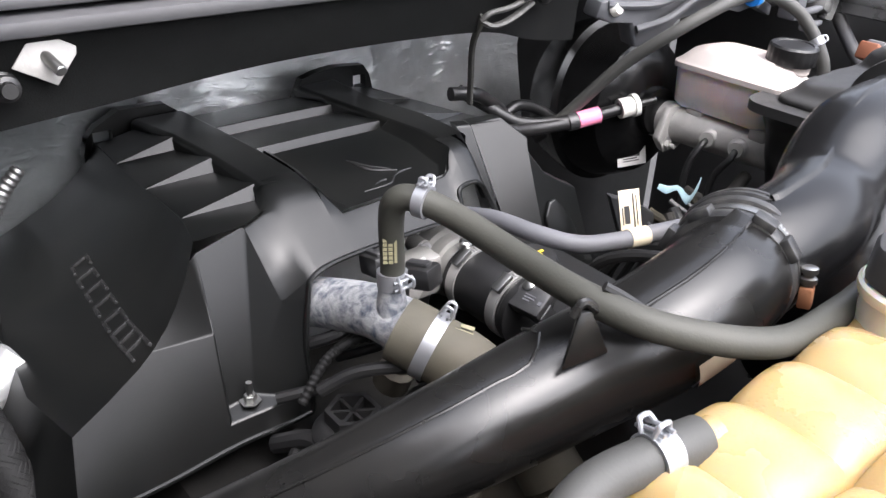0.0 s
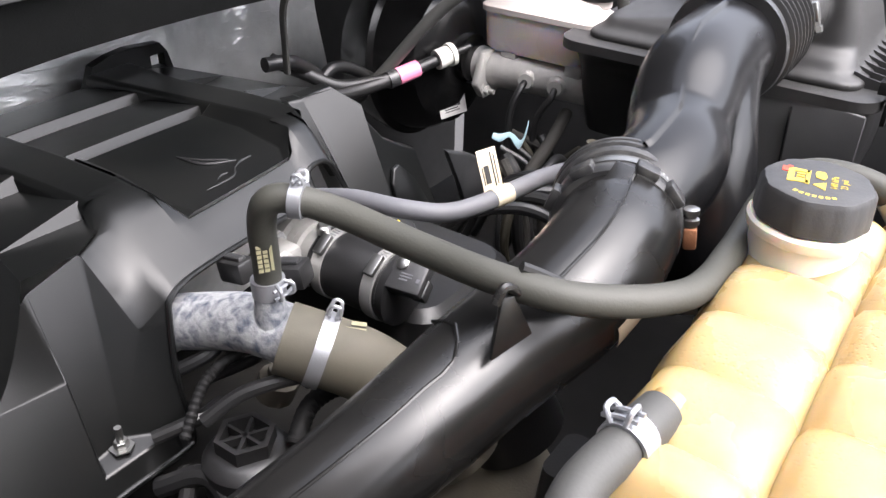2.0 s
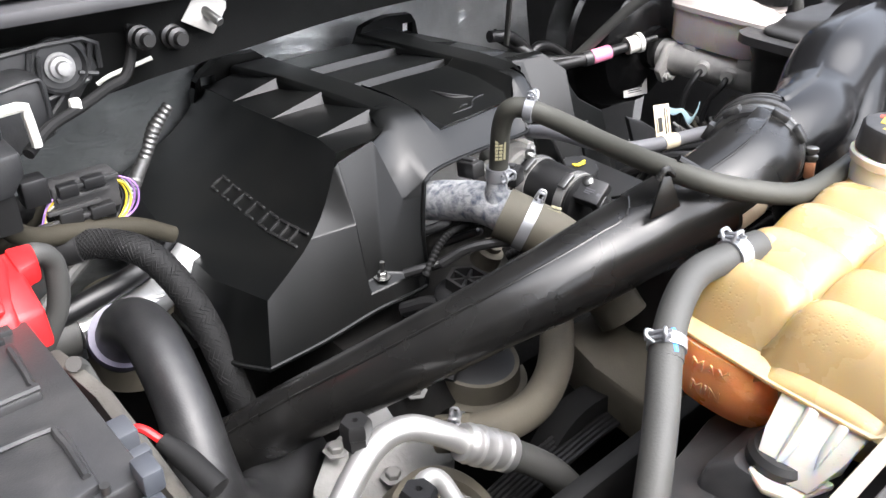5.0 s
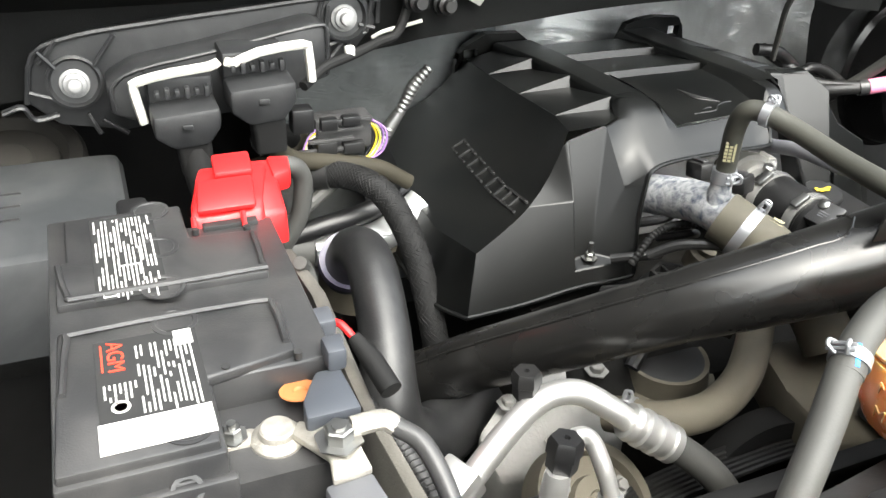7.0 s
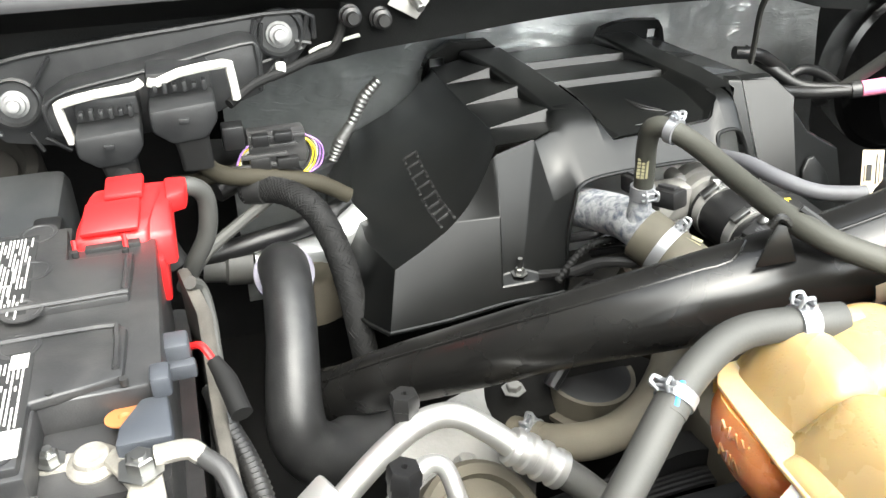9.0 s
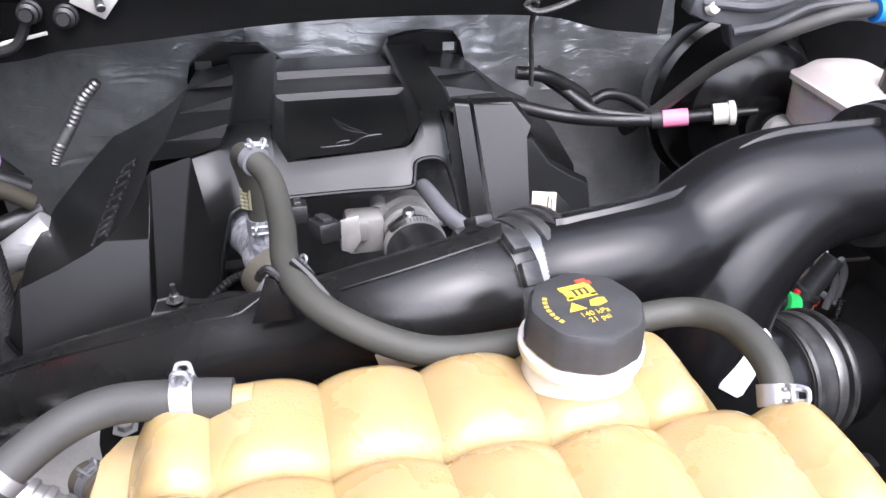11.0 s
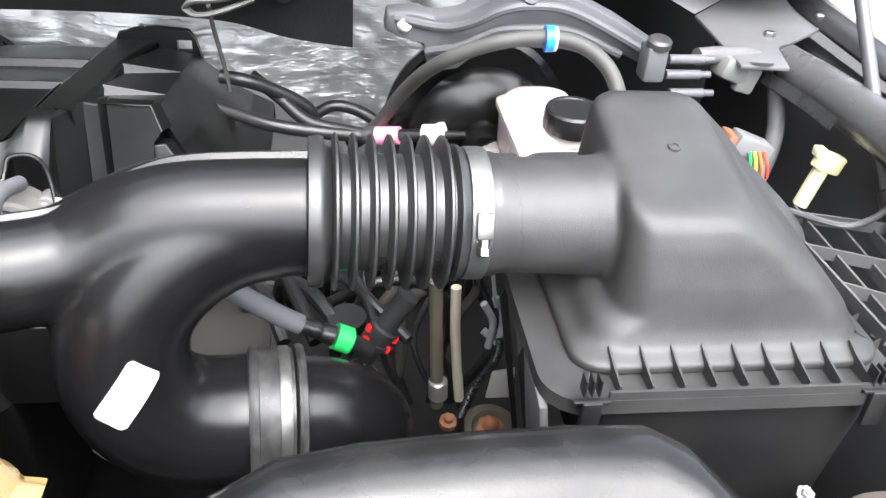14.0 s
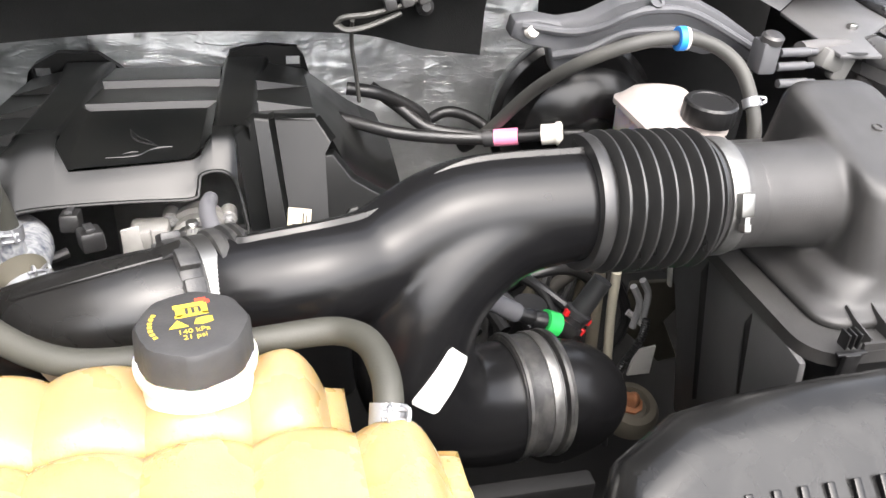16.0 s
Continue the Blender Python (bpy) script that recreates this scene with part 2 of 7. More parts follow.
def axes(d, hint=(0, 0, 1)):
    d = V(d).normalized()
    h = V(hint)
    if abs(d.dot(h)) > 0.97:
        h = V((1, 0, 0))
    x = h.cross(d).normalized()
    return x, d.cross(x).normalized(), d

def loft(bm, rings, cap=True, closed=False):
    rows = [[bm.verts.new(p) for p in r] for r in rings]
    n = len(rows[0])
    last = len(rows) if closed else len(rows) - 1
    for i in range(last):
        a, b = rows[i], rows[(i + 1) % len(rows)]
        for j in range(n):
            bm.faces.new((a[j], a[(j + 1) % n], b[(j + 1) % n], b[j]))
    if cap and not closed:
        bm.faces.new(rows[0][::-1])
        bm.faces.new(rows[-1])
    return bm

def sheet(bm, rows):
    g = [[bm.verts.new(p) for p in r] for r in rows]
    for a, b in zip(g, g[1:]):
        for j in range(len(a) - 1):
            bm.faces.new((a[j], a[j + 1], b[j + 1], b[j]))
    return bm

def lathe(bm, p, d, prof, n=24, flute=0.0, count=0, hint=(0, 0, 1)):
    """Profile of (distance along d, radius), turned round the axis; flute gives count grips."""
    x, y, d = axes(d, hint)
    p = V(p)
    rings = []
    for k, r in prof:
        ring = []
        for i in range(n):
            a = math.tau * i / n
            q = r * (1 + (flute * (0.5 + 0.5 * math.copysign(1, math.cos(a * count))) if count and r > 0.004 else 0))
            ring.append(p + d * k + x * (math.cos(a) * q) + y * (math.sin(a) * q))
        rings.append(ring)
    return loft(bm, rings)

def cyl(bm, p0, p1, r, n=16, bev=0.0, r1=None):
    p0, p1 = V(p0), V(p1)
    k = (p1 - p0).length
    r1 = r if r1 is None else r1
    e = min(bev, k / 3, r / 2, r1 / 2) if bev else 0
    prof = [(0, r - e), (e, r), (k - e, r1), (k, r1 - e)] if e else [(0, r), (k, r1)]
    return lathe(bm, p0, p1 - p0, prof, n)

def curve(pts, sub=6):
    pts = [V(p) for p in pts]
    if len(pts) < 3:
        return [pts[0].lerp(pts[1], i / sub) for i in range(sub + 1)]
    e = [2 * pts[0] - pts[1]] + pts + [2 * pts[-1] - pts[-2]]
    out = []
    for i in range(1, len(e) - 2):
        p0, p1, p2, p3 = e[i - 1:i + 3]
        for k in range(sub):
            t = k / sub
            out.append(0.5 * (2 * p1 + (p2 - p0) * t + (2 * p0 - 5 * p1 + 4 * p2 - p3) * t * t + (3 * p1 - p0 - 3 * p2 + p3) * t ** 3))
    return out + [pts[-1]]

def sweep(bm, pts, r, n=14, sub=6, flat=1.0, rib=0.0, pitch=0.008, hint=(0, 0, 1), dents=None):
    """A pipe along a smooth line. r: a radius, or one for each point; rib: height of corrugations."""
    line = curve(pts, sub)
    if rib:
        fine = []
        for a, b in zip(line, line[1:]):
            k = max(1, round((b - a).length / (pitch / 2)))
            fine += [a.lerp(b, i / k) for i in range(k)]
        fine.append(line[-1])
    else:
        fine = line
    m = len(fine)
    rs = r if isinstance(r, (list, tuple)) else [r] * len(pts)
    x, y, d = axes(fine[1] - fine[0], hint)
    rings = []
    for i, p in enumerate(fine):
        d = (fine[min(i + 1, m - 1)] - fine[max(i - 1, 0)]).normalized()
        x = (x - d * x.dot(d)).normalized()
        y = d.cross(x)
        u = i / (m - 1) * (len(rs) - 1)
        k = min(int(u), len(rs) - 2)
        q = rs[k] + (rs[k + 1] - rs[k]) * (u - k)
        if rib:
            q += rib * (1 if i % 2 else -1) * 0.5
        rings.append([p + x * (math.cos(math.tau * j / n) * q) + y * (math.sin(math.tau * j / n) * q * flat) for j in range(n)])
    return loft(bm, rings)

def slab(bm, pts, off, bev=0.0):
    """A plate with the given outline and thickness."""
    t = B()
    a = [t.verts.new(p) for p in pts]
    f = t.faces.new(a)
    e = bmesh.ops.extrude_face_region(t, geom=[f])
    bmesh.ops.translate(t, vec=V(off), verts=[v for v in e["geom"] if isinstance(v, bmesh.types.BMVert)])
    if bev:
        bmesh.ops.bevel(t, geom=t.edges[:], offset=bev, segments=2, profile=0.5, affect='EDGES')
    return join(bm, t)

def rrect(w, h, r, n=4):
    """Outline of a rounded rectangle round the origin."""
    out = []
    for sx, sy, a0 in ((1, 1, 0), (-1, 1, 90), (-1, -1, 180), (1, -1, 270)):
        for i in range(n + 1):
            a = radians(a0 + 90 * i / n)
            out.append((sx * (w / 2 - r) + r * math.cos(a), sy * (h / 2 - r) + r * math.sin(a)))
    return out

def frust(bm, sections, r=0.02, n=5):
    """A soft box from rounded rectangles: (cx, cy, z, width, depth) upwards."""
    rings = []
    for cx, cy, z, a, b, *rr in sections:
        rings.append([V((cx + px, cy + py, z)) for px, py in rrect(a, b, min(rr[0] if rr else r, a / 2.01, b / 2.01), n)])
    return loft(bm, rings)

def words(name, s, size, m, material, parent, depth=0.0004):
    cu = bpy.data.curves.new(name, 'FONT')
    cu.body, cu.size, cu.extrude = s, size, depth
    cu.align_x = cu.align_y = 'CENTER'
    t = new(name, cu)
    me = bpy.data.meshes.new_from_object(t.evaluated_get(bpy.context.evaluated_depsgraph_get()))
    bpy.data.objects.remove(t)
    me.transform(m)
    me.materials.append(material)
    ob = new(name, me)
    ob.parent = parent
    if parent.type == 'EMPTY':
        ob.matrix_parent_inverse = Matrix.Translation(-parent.location)
    return ob

def basis(o, x, y):
    """Pose with its first two axes along x and y."""
    x, y = V(x).normalized(), V(y).normalized()
    z = x.cross(y).normalized()
    y = z.cross(x)
    m = Matrix((x, y, z)).transposed().to_4x4()
    m.translation = o
    return m

def bars(name, m, rows, material, parent, t=0.0005, kind=""):
    """Rows of unreadable print: (x, y, width, height) in the plane of m."""
    bm = B()
    for x, y, a, b in rows:
        join(bm, box(B(), (x, y, 0), (a, b, t * 2)), m)
    ob = part(name, bm, material, parent)
    return tagged(ob, kind=kind) if kind else ob

def spring_clamp(at, d, r, up=(0, 0, 1), width=0.012, name="spring_clamp", label="bare steel spring clamp with two upright tangs on a hose"):
    """A spring band with two pinch tangs."""
    c = thing(name, at, label, "hose clamp", "hose clamps")
    at = V(at)
    x, y, d = axes(d, up)
    lathe(bm := B(), at - d * width / 2, d, [(0, r + .0005), (0, r + .002), (width, r + .002), (width, r + .0005)], 24)
    part("band", bm, ZINC, c)
    u = V(up).normalized()
    u = (u - d * u.dot(d)).normalized()
    e = d.cross(u)
    h = .0045 + r * .2
    for s in (-1, 1):
        foot = at + u * (r + .0005) + e * (s * .004)
        tip = foot + u * h + e * (s * .003)
        bm = B()
        w = width * .42
        sweep(bm, [foot - d * w, foot.lerp(tip, .6) - d * w * .8, tip - d * w * .5, tip + d * w * .5, foot.lerp(tip, .6) + d * w * .8, foot + d * w], .0016, 8, 4)
        part("tang", bm, ZINC, c)
    bm = B()
    q = at + u * (r + .0026)
    sweep(bm, [q - e * .010 - d * width * .25, q - d * width * .25 + u * .0012, q + e * .010 - d * width * .25], .0014, 6, 4)
    sweep(bm, [q - e * .010 + d * width * .25, q + d * width * .25 + u * .0012, q + e * .010 + d * width * .25], .0014, 6, 4)
    part("spring_leaf", bm, ZINC, c)
    return c

def band_clamp(at, d, r, up=(0, 0, 1), width=0.013, screw=(0, -1, 0), ring=True):
    """A worm-drive band with its screw housing."""
    c = thing("band_clamp", at, "steel worm-drive band clamp round an air duct", "hose clamp", "hose clamps")
    at = V(at)
    x, y, d = axes(d, up)
    lathe(bm := B(), at - d * width / 2, d, [(0, r), (0, r + .0016), (width * .15, r + .0022), (width * .85, r + .0022), (width, r + .0016), (width, r)], 40)
    part("band", bm, BAND, c)
    s = V(screw).normalized()
    s = (s - d * s.dot(d)).normalized()
    q = at + s * (r + .006)
    tang = d.cross(s)
    join(bm := B(), box(B(), (0, 0, 0), (width * .8, .022, .009), .002), basis(q, d, tang))
    part("screw_housing", bm, STEEL, c)
    bm = B()
    lathe(bm, q + tang * .010, tang, [(0, .0045), (.007, .0045), (.007, .006), (.013, .006), (.0145, .0045)], 6)
    part("screw", bm, STEEL, c)
    return c

def nut(bm, at, d, r=0.006, h=0.006, stud=0.0):
    lathe(bm, at, d, [(0, r * 1.7), (.0012, r * 1.7), (.0012, r), (h, r), (h + .001, r * .85)], 6)
    if stud:
        cyl(bm, V(at) + V(d) * h, V(at) + V(d) * (h + stud), r * .5, 10)
    return bm

def patch(line, radius, i0, i1, out, ang, off=0.0008, skew=0.0):
    """A thin label laid on a pipe: between two steps of its line, facing out."""
    rows = []
    for i in range(i0, i1 + 1):
        d = (line[i + 1] - line[i - 1]).normalized()
        n = V(out)
        n = (n - d * n.dot(d)).normalized()
        s = d.cross(n)
        rows.append([line[i] + (n * math.cos(radians(a)) + s * math.sin(radians(a))) * (radius + off) for a in np.linspace(ang[0], ang[1], 7) + skew * (i - i0) / (i1 - i0)])
    return sheet(B(), rows)

# ---- the setting ----
def structure(name, bm, material, label, category, ang=35):
    return solo(name, bm, material, label, category, kind="structure", ang=ang)

GROUND = mat("dark_asphalt", (0.05, 0.05, 0.05), 0.9, var=0.3, scale=60, bump=0.6, bscale=200)
sheet(bm := B(), [[(-30, -30, 0), (30, -30, 0)], [(-30, 30, 0), (30, 30, 0)]])
structure("ground", bm, GROUND, "dark asphalt under the parked truck", "ground")

# plain unseen walls, added to close the surroundings and darken what the parts reflect
BLOCKER = mat("unseen_grey_wall", (0.12, 0.115, 0.11), 0.9, var=0.3, scale=4, bump=0.5, bscale=80)
for name, c, size in (("unseen_wall_left", (-2.2, 0.5, 2.5), (0.2, 9.0, 5.0)), ("unseen_wall_right", (6.2, 0.5, 1.2), (0.2, 9.0, 2.4)), ("unseen_wall_back", (1.9, 5.0, 1.5), (8.4, 0.2, 3.0))):
    box(bm := B(), c, size, 0.01)
    structure(name, bm, BLOCKER, "unseen plain grey wall added round the truck to darken reflections", "wall")

# foil insulation on the firewall, crumpled
rows = []
for j in range(40):
    z = 0.55 + 0.60 * j / 39
    row = []
    for i in range(130):
        x = -0.37 + 1.16 * i / 129
        k = noise.noise((x * 7 + z * 2, z * 3, 3)) * 0.010 + noise.noise((x * 20 + z * 10, z * 9, 7)) * 0.0025
        crease = abs(noise.noise((x * 14 + z * 19, x * 3 - z * 4, 11)))
        k -= 0.007 * max(0, 1 - crease * 9)
        lean = min(1, max(0, (0.12 - x) / 0.3))
        deep = min(1, max(0, (x - 0.30) / 0.28))
        row.append((x, 0.65 + 0.07 * deep + k + (0.16 - 0.30 * lean) * (z - 0.85), z))
    rows.append(row)
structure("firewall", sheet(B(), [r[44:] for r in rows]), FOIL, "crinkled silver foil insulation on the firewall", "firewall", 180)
# left strip in a darker, less metallic foil than the main sheet
structure("firewall_side", sheet(B(), [r[:46] for r in rows]), FOILD, "dull grey foil insulation beside the module", "firewall", 180)
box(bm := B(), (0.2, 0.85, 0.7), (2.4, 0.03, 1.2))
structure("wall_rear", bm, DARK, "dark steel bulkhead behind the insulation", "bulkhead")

# cowl panel that hangs before the foil, with an uneven lower edge
low = [(-0.80, 1.03), (-0.30, 1.06), (-0.19, 1.088), (-0.08, 1.097), (0.04, 1.108), (0.155, 1.113), (0.30, 1.112), (0.42, 1.105), (0.50, 1.085), (0.584, 1.074)]
line = curve([(x, 0.42 + 0.04 * min(1, max(0, (-0.25 - x) / 0.04)), z) for x, z in low], 5)
rows = [[p for p in line], [(p.x, p.y - 0.008 - 0.004 * math.sin(p.x * 9), 1.14) for p in line], [(p.x, 0.40, 1.176) for p in line]]
bm = sheet(B(), rows)
bmesh.ops.solidify(bm, geom=bm.faces[:], thickness=0.006)
structure("cowl_panel", bm, COWL, "matt dark grey cowl panel above the foil", "panel")
bm = B()
box(bm, (-0.1, 0.41, 1.186), (1.36, 0.05, 0.016), 0.005)
box(bm, (-0.1, 0.42, 1.205), (1.36, 0.03, 0.012), 0.004)
structure("trim", bm, mat("grey_seal", (0.05, 0.05, 0.053), 0.6, dust=0.2, dustcol=(0.14, 0.135, 0.13)), "grey weather strip along the cowl edge", "trim")
box(bm := B(), (0.2, 0.62, 1.215), (2.2, 0.42, 0.02))
structure("cowl_top", bm, DARK, "dark cowl top under the windscreen", "cowl")

# raised hood, fenders, radiator support
bm = B()
slab(bm, [(-0.85, 0.72, 1.25), (1.35, 0.72, 1.25), (1.32, 0.57, 2.42), (-0.82, 0.57, 2.42)], (0, 0.04, 0.01), 0.01)
structure("hood", bm, mat("hood_liner", (0.03, 0.03, 0.03), 0.9, bump=0.3), "dark liner of the raised hood", "hood")
bm = B()
box(bm, (-0.86, -0.1, 0.75), (0.05, 1.4, 0.9), 0.01)
structure("fender_apron", bm, DARK, "dark inner fender wall beside the battery", "fender")
bm = B()
slab(bm, [(1.23, -0.75, 0.4), (1.23, 0.70, 0.4), (1.23, 0.70, 1.10), (1.23, -0.75, 1.07)], (0.03, 0, 0), 0.006)
structure("fender_wall", bm, FWALL, "black painted inner fender wall", "fender")
bm = B()
slab(bm, [(1.262, -0.80, 1.10), (1.262, 0.72, 1.165), (1.5, 0.72, 1.13), (1.5, -0.80, 1.06)], (0, 0, -0.02), 0.006)
structure("fender", bm, WHITEPAINT, "white painted front fender edge", "fender")
bm = B()
slab(bm, [(-0.9, -0.392, 1.052), (0.36, -0.405, 1.056), (0.46, -0.50, 1.05), (0.46, -0.9, 1.02), (-0.9, -0.9, 1.02)], (0, 0, -0.012), 0.003)
structure("radiator_cover", bm, mat("grey_cover_plastic", (0.045, 0.045, 0.046), 0.6, bump=0.3, bscale=900, dust=0.1), "grey textured plastic radiator cover panel", "panel")
bm = B()
box(bm, (-0.25, -0.389, 1.058), (1.22, 0.008, 0.016), 0.002)
structure("trim_seal", bm, mat("pale_seal", (0.35, 0.32, 0.27), 0.7, dust=0.4), "pale foam seal along the radiator cover", "trim")
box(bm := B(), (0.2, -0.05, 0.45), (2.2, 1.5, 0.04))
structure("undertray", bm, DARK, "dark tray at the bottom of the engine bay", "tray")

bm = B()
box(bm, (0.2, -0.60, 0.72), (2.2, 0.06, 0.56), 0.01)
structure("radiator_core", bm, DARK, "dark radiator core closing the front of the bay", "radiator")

# ---- engine cover ----
cover = thing("engine_cover", (0.11, 0.35, 0.9), "matt black moulded plastic engine cover with raised lettering", "engine cover")
def poly(bm, *pts):
    bm.faces.new([bm.verts.new(p) for p in pts])
def soft(bm, offset=.0022, seg=2, least=18):
    """Weld a faceted shell and round its sharp inner edges."""
    bmesh.ops.remove_doubles(bm, verts=bm.verts, dist=.0004)
    bmesh.ops.recalc_face_normals(bm, faces=bm.faces)
    edges = [e for e in bm.edges if len(e.link_faces) == 2 and e.calc_face_angle(0) > radians(least)]
    bmesh.ops.bevel(bm, geom=edges, offset=offset, segments=seg, profile=0.5, affect='EDGES', clamp_overlap=True)
    return bm
prow, foot = V((-.227, .160, .927)), V((-.238, .147, .850))
pk1, pk2, vv = V((-.087, .226, 1.029)), V((-.044, .215, 1.036)), V((-.031, .177, .972))
pkm, pf1, pf2 = V((-.095, .180, .962)), V((-.102, .147, .887)), V((-.040, .141, .892))
fb1, fb2 = V((-.098, .163, .892)), V((-.072, .165, .895))
op2, crown = V((-.003, .168, .995)), V((-.012, .234, 1.037))
INNER = [pk1, V((-.075, .280, 1.026)), V((-.068, .390, 1.012)), V((-.060, .502, .999)), V((-.048, .620, .985))]
OUTER = [prow, V((-.238, .255, .910)), V((-.228, .380, .902)), V((-.207, .500, .895)), V((-.182, .620, .886))]
ACROSS = (0, .05, .107, .19, .279, .4, .52, .75, 1)
def wing_at(u, v):
    """Point of the left wing: u from its inner edge to its outer, v from the front to the rear."""
    k = min(int(v * 4), 3)
    f = v * 4 - k
    a, b = INNER[k].lerp(INNER[k + 1], f), OUTER[k].lerp(OUTER[k + 1], f)
    p = a.lerp(b, u)
    p.z += (a.z - b.z) * (u - (.7 * (1 - (1 - u) ** 4.5) + .3 * u)) * (1 - .45 * v)
    return p
bm = B()
crease = [wing_at(u, 0) for u in ACROSS]
rows = [crease] + [[wing_at(u, v) for u in ACROSS] for v in (.06, .125, .25, .375, .5, .625, .75, .875, 1)]
sheet(bm, rows)
sheet(bm, [rows[-1], [p + V((0, .006, -.03)) for p in rows[-1]]])
bmesh.ops.remove_doubles(bm, verts=bm.verts, dist=.0004)
part("left_wing", bm, COVER, cover, ang=60)
# side skirt below the wing, with its turned rim
bm = B()
edge = [prow] + [wing_at(1, v) for v in (.125, .25, .5, .75, 1)]
low = [foot, V((-.262, .19, .848)), V((-.268, .25, .846)), V((-.262, .38, .84)), V((-.245, .50, .83)), V((-.22, .62, .82))]
sheet(bm, [edge, [a.lerp(b, .5) for a, b in zip(edge, low)], low])
flat_sided(part("left_skirt", soft(bm, .003), COVER, cover, ang=60))
bm = B()
sweep(bm, [p + V((-.001, -.001, 0)) for p in low], .0026, 8, 4)
part("rim", bm, COVER, cover)
# front face and the pocket round the stud
bm = B()
sill = [V((-.17, .141, .858)), V((-.10, .137, .870)), V((-.040, .135, .872)), V((-.028, .137, .874))]
for a, b in zip(crease[:6], crease[1:6]):
    poly(bm, a, b, pkm)
poly(bm, *crease[5:], foot, sill[0], sill[1], pf1, pkm)
poly(bm, pk1, pk2, fb2, fb1)
poly(bm, pk1, fb1, pf1, pkm)
poly(bm, pk2, vv, pf2, fb2)
poly(bm, fb1, fb2, pf2, pf1)
poly(bm, pf1, pf2, sill[2], sill[1])
l1, l2 = V((-.025, .147, .930)), V((-.013, .161, .978))
poly(bm, vv, l2, l1, sill[3], sill[2], pf2)
poly(bm, vv, op2, l2)
for a, b in ((sill[3], l1), (l1, l2), (l2, op2)):
    poly(bm, a, b, b + V((.004, .05, 0)), a + V((.004, .05, 0)))
flat_sided(part("stud_pocket", soft(bm, .0022, 2, 14), COVER, cover, ang=60))
# brow over the opening, one smooth slope from the pocket to the right leg, cut by the emblem panel
def brow_line(bottom, top, roll):
    """Section of the brow: under-lip, slope, and a top edge that rolls back by the given depth."""
    bottom, top = V(bottom), V(top)
    line = [bottom + V((0, .014, -.004)), bottom, bottom.lerp(top, .25), bottom.lerp(top, .5)]
    p0, p2 = bottom.lerp(top, .72 if roll > .01 else .95), top + V((0, roll, -.0010 if roll > .01 else -.004))
    for f in (0, .25, .5, .75, 1):
        line.append(p0.lerp(top, f).lerp(top.lerp(p2, f), f))
    return line
sections = [brow_line(vv.lerp(op2, f), pk2.lerp(crown, f), .004) for f in (0, .2, .4, .6, .8)]
for x, yb, zb, yt, zt, roll in ((-.004, .168, .995, .238, 1.043, .034), (.004, .170, .9965, .243, 1.0485, .030), (.020, .173, .999, .244, 1.0495, .030), (.036, .1755, 1.000, .243, 1.0495, .030), (.0415, .1762, 1.000, .239, 1.0470, .034), (.0425, .1762, 1.000, .237, 1.0455, .003), (.056, .178, 1.000, .211, 1.0245, .003), (.09, .181, .9985, .213, 1.0252, .003), (.12, .184, .997, .215, 1.0260, .003), (.16, .187, .995, .218, 1.0268, .003),
        (.188, .189, .993, .221, 1.0275, .003), (.194, .2010, 1.008, .2235, 1.0290, .003), (.198, .2065, 1.0145, .2255, 1.031, .003), (.2065, .2075, 1.016, .2375, 1.0425, .003), (.2110, .2080, 1.016, .2415, 1.0475, .003), (.212, .2080, 1.016, .2425, 1.0485, .026), (.220, .2085, 1.0155, .2430, 1.0488, .026), (.229, .2085, 1.0145, .2435, 1.0485, .026), (.2335, .2070, 1.010, .2435, 1.0480, .026), (.2380, .200, .995, .2440, 1.0460, .026)):
    sections.append(brow_line((x, yb, zb), (x, yt, zt), roll))
sheet(bm := B(), sections)
bmesh.ops.remove_doubles(bm, verts=bm.verts, dist=.0002)
part("front_brow", bm, COVER, cover, ang=42)
# emblem panel, leaning slightly forward, its sides banked up to the ridges
bm = B()
sheet(bm, [[V((.056, .211, 1.0248)), V((.066, .212, 1.0264)), V((.12, .215, 1.0275)), V((.180, .220, 1.0285)), V((.190, .2215, 1.0285))],
           [V((.0425, .2375, 1.0452)), V((.056, .238, 1.0300)), V((.12, .240, 1.0295)), V((.196, .241, 1.0300)), V((.2110, .2415, 1.0474))],
           [V((.0475, .300, 1.0445)), V((.060, .300, 1.0345)), V((.12, .300, 1.0340)), V((.202, .300, 1.0345)), V((.2155, .300, 1.0458))],
           [V((.0540, .3645, 1.0370)), V((.064, .3645, 1.0308)), V((.12, .3645, 1.0312)), V((.206, .3645, 1.0310)), V((.2175, .3645, 1.0395))],
           [V((.0540, .3665, 1.002)), V((.064, .3665, 1.002)), V((.12, .3665, 1.002)), V((.206, .3665, 1.002)), V((.2175, .3665, 1.002))]])
flat_sided(part("emblem_panel", soft(bm, .0015), COVER, cover, ang=60))
def slats(name, ys):
    """Sawtooth top: each row rises as a slat that leans to the front, then falls as a flat."""
    flat_sided(part(name, soft(sheet(B(), [[V(p) for p in r] for r in ys]), .0009, 1, 14), COVER, cover, ang=60))
slats("slatted_top", [[(.052, y, z), (.12, y, z + .0008), (.19, y, z + .0008), (.222, y, z)] for y, z in ((.3665, 1.002), (.381, 1.0335), (.482, 1.0136), (.4835, .988), (.498, 1.0195), (.600, 1.001), (.63, .95))])
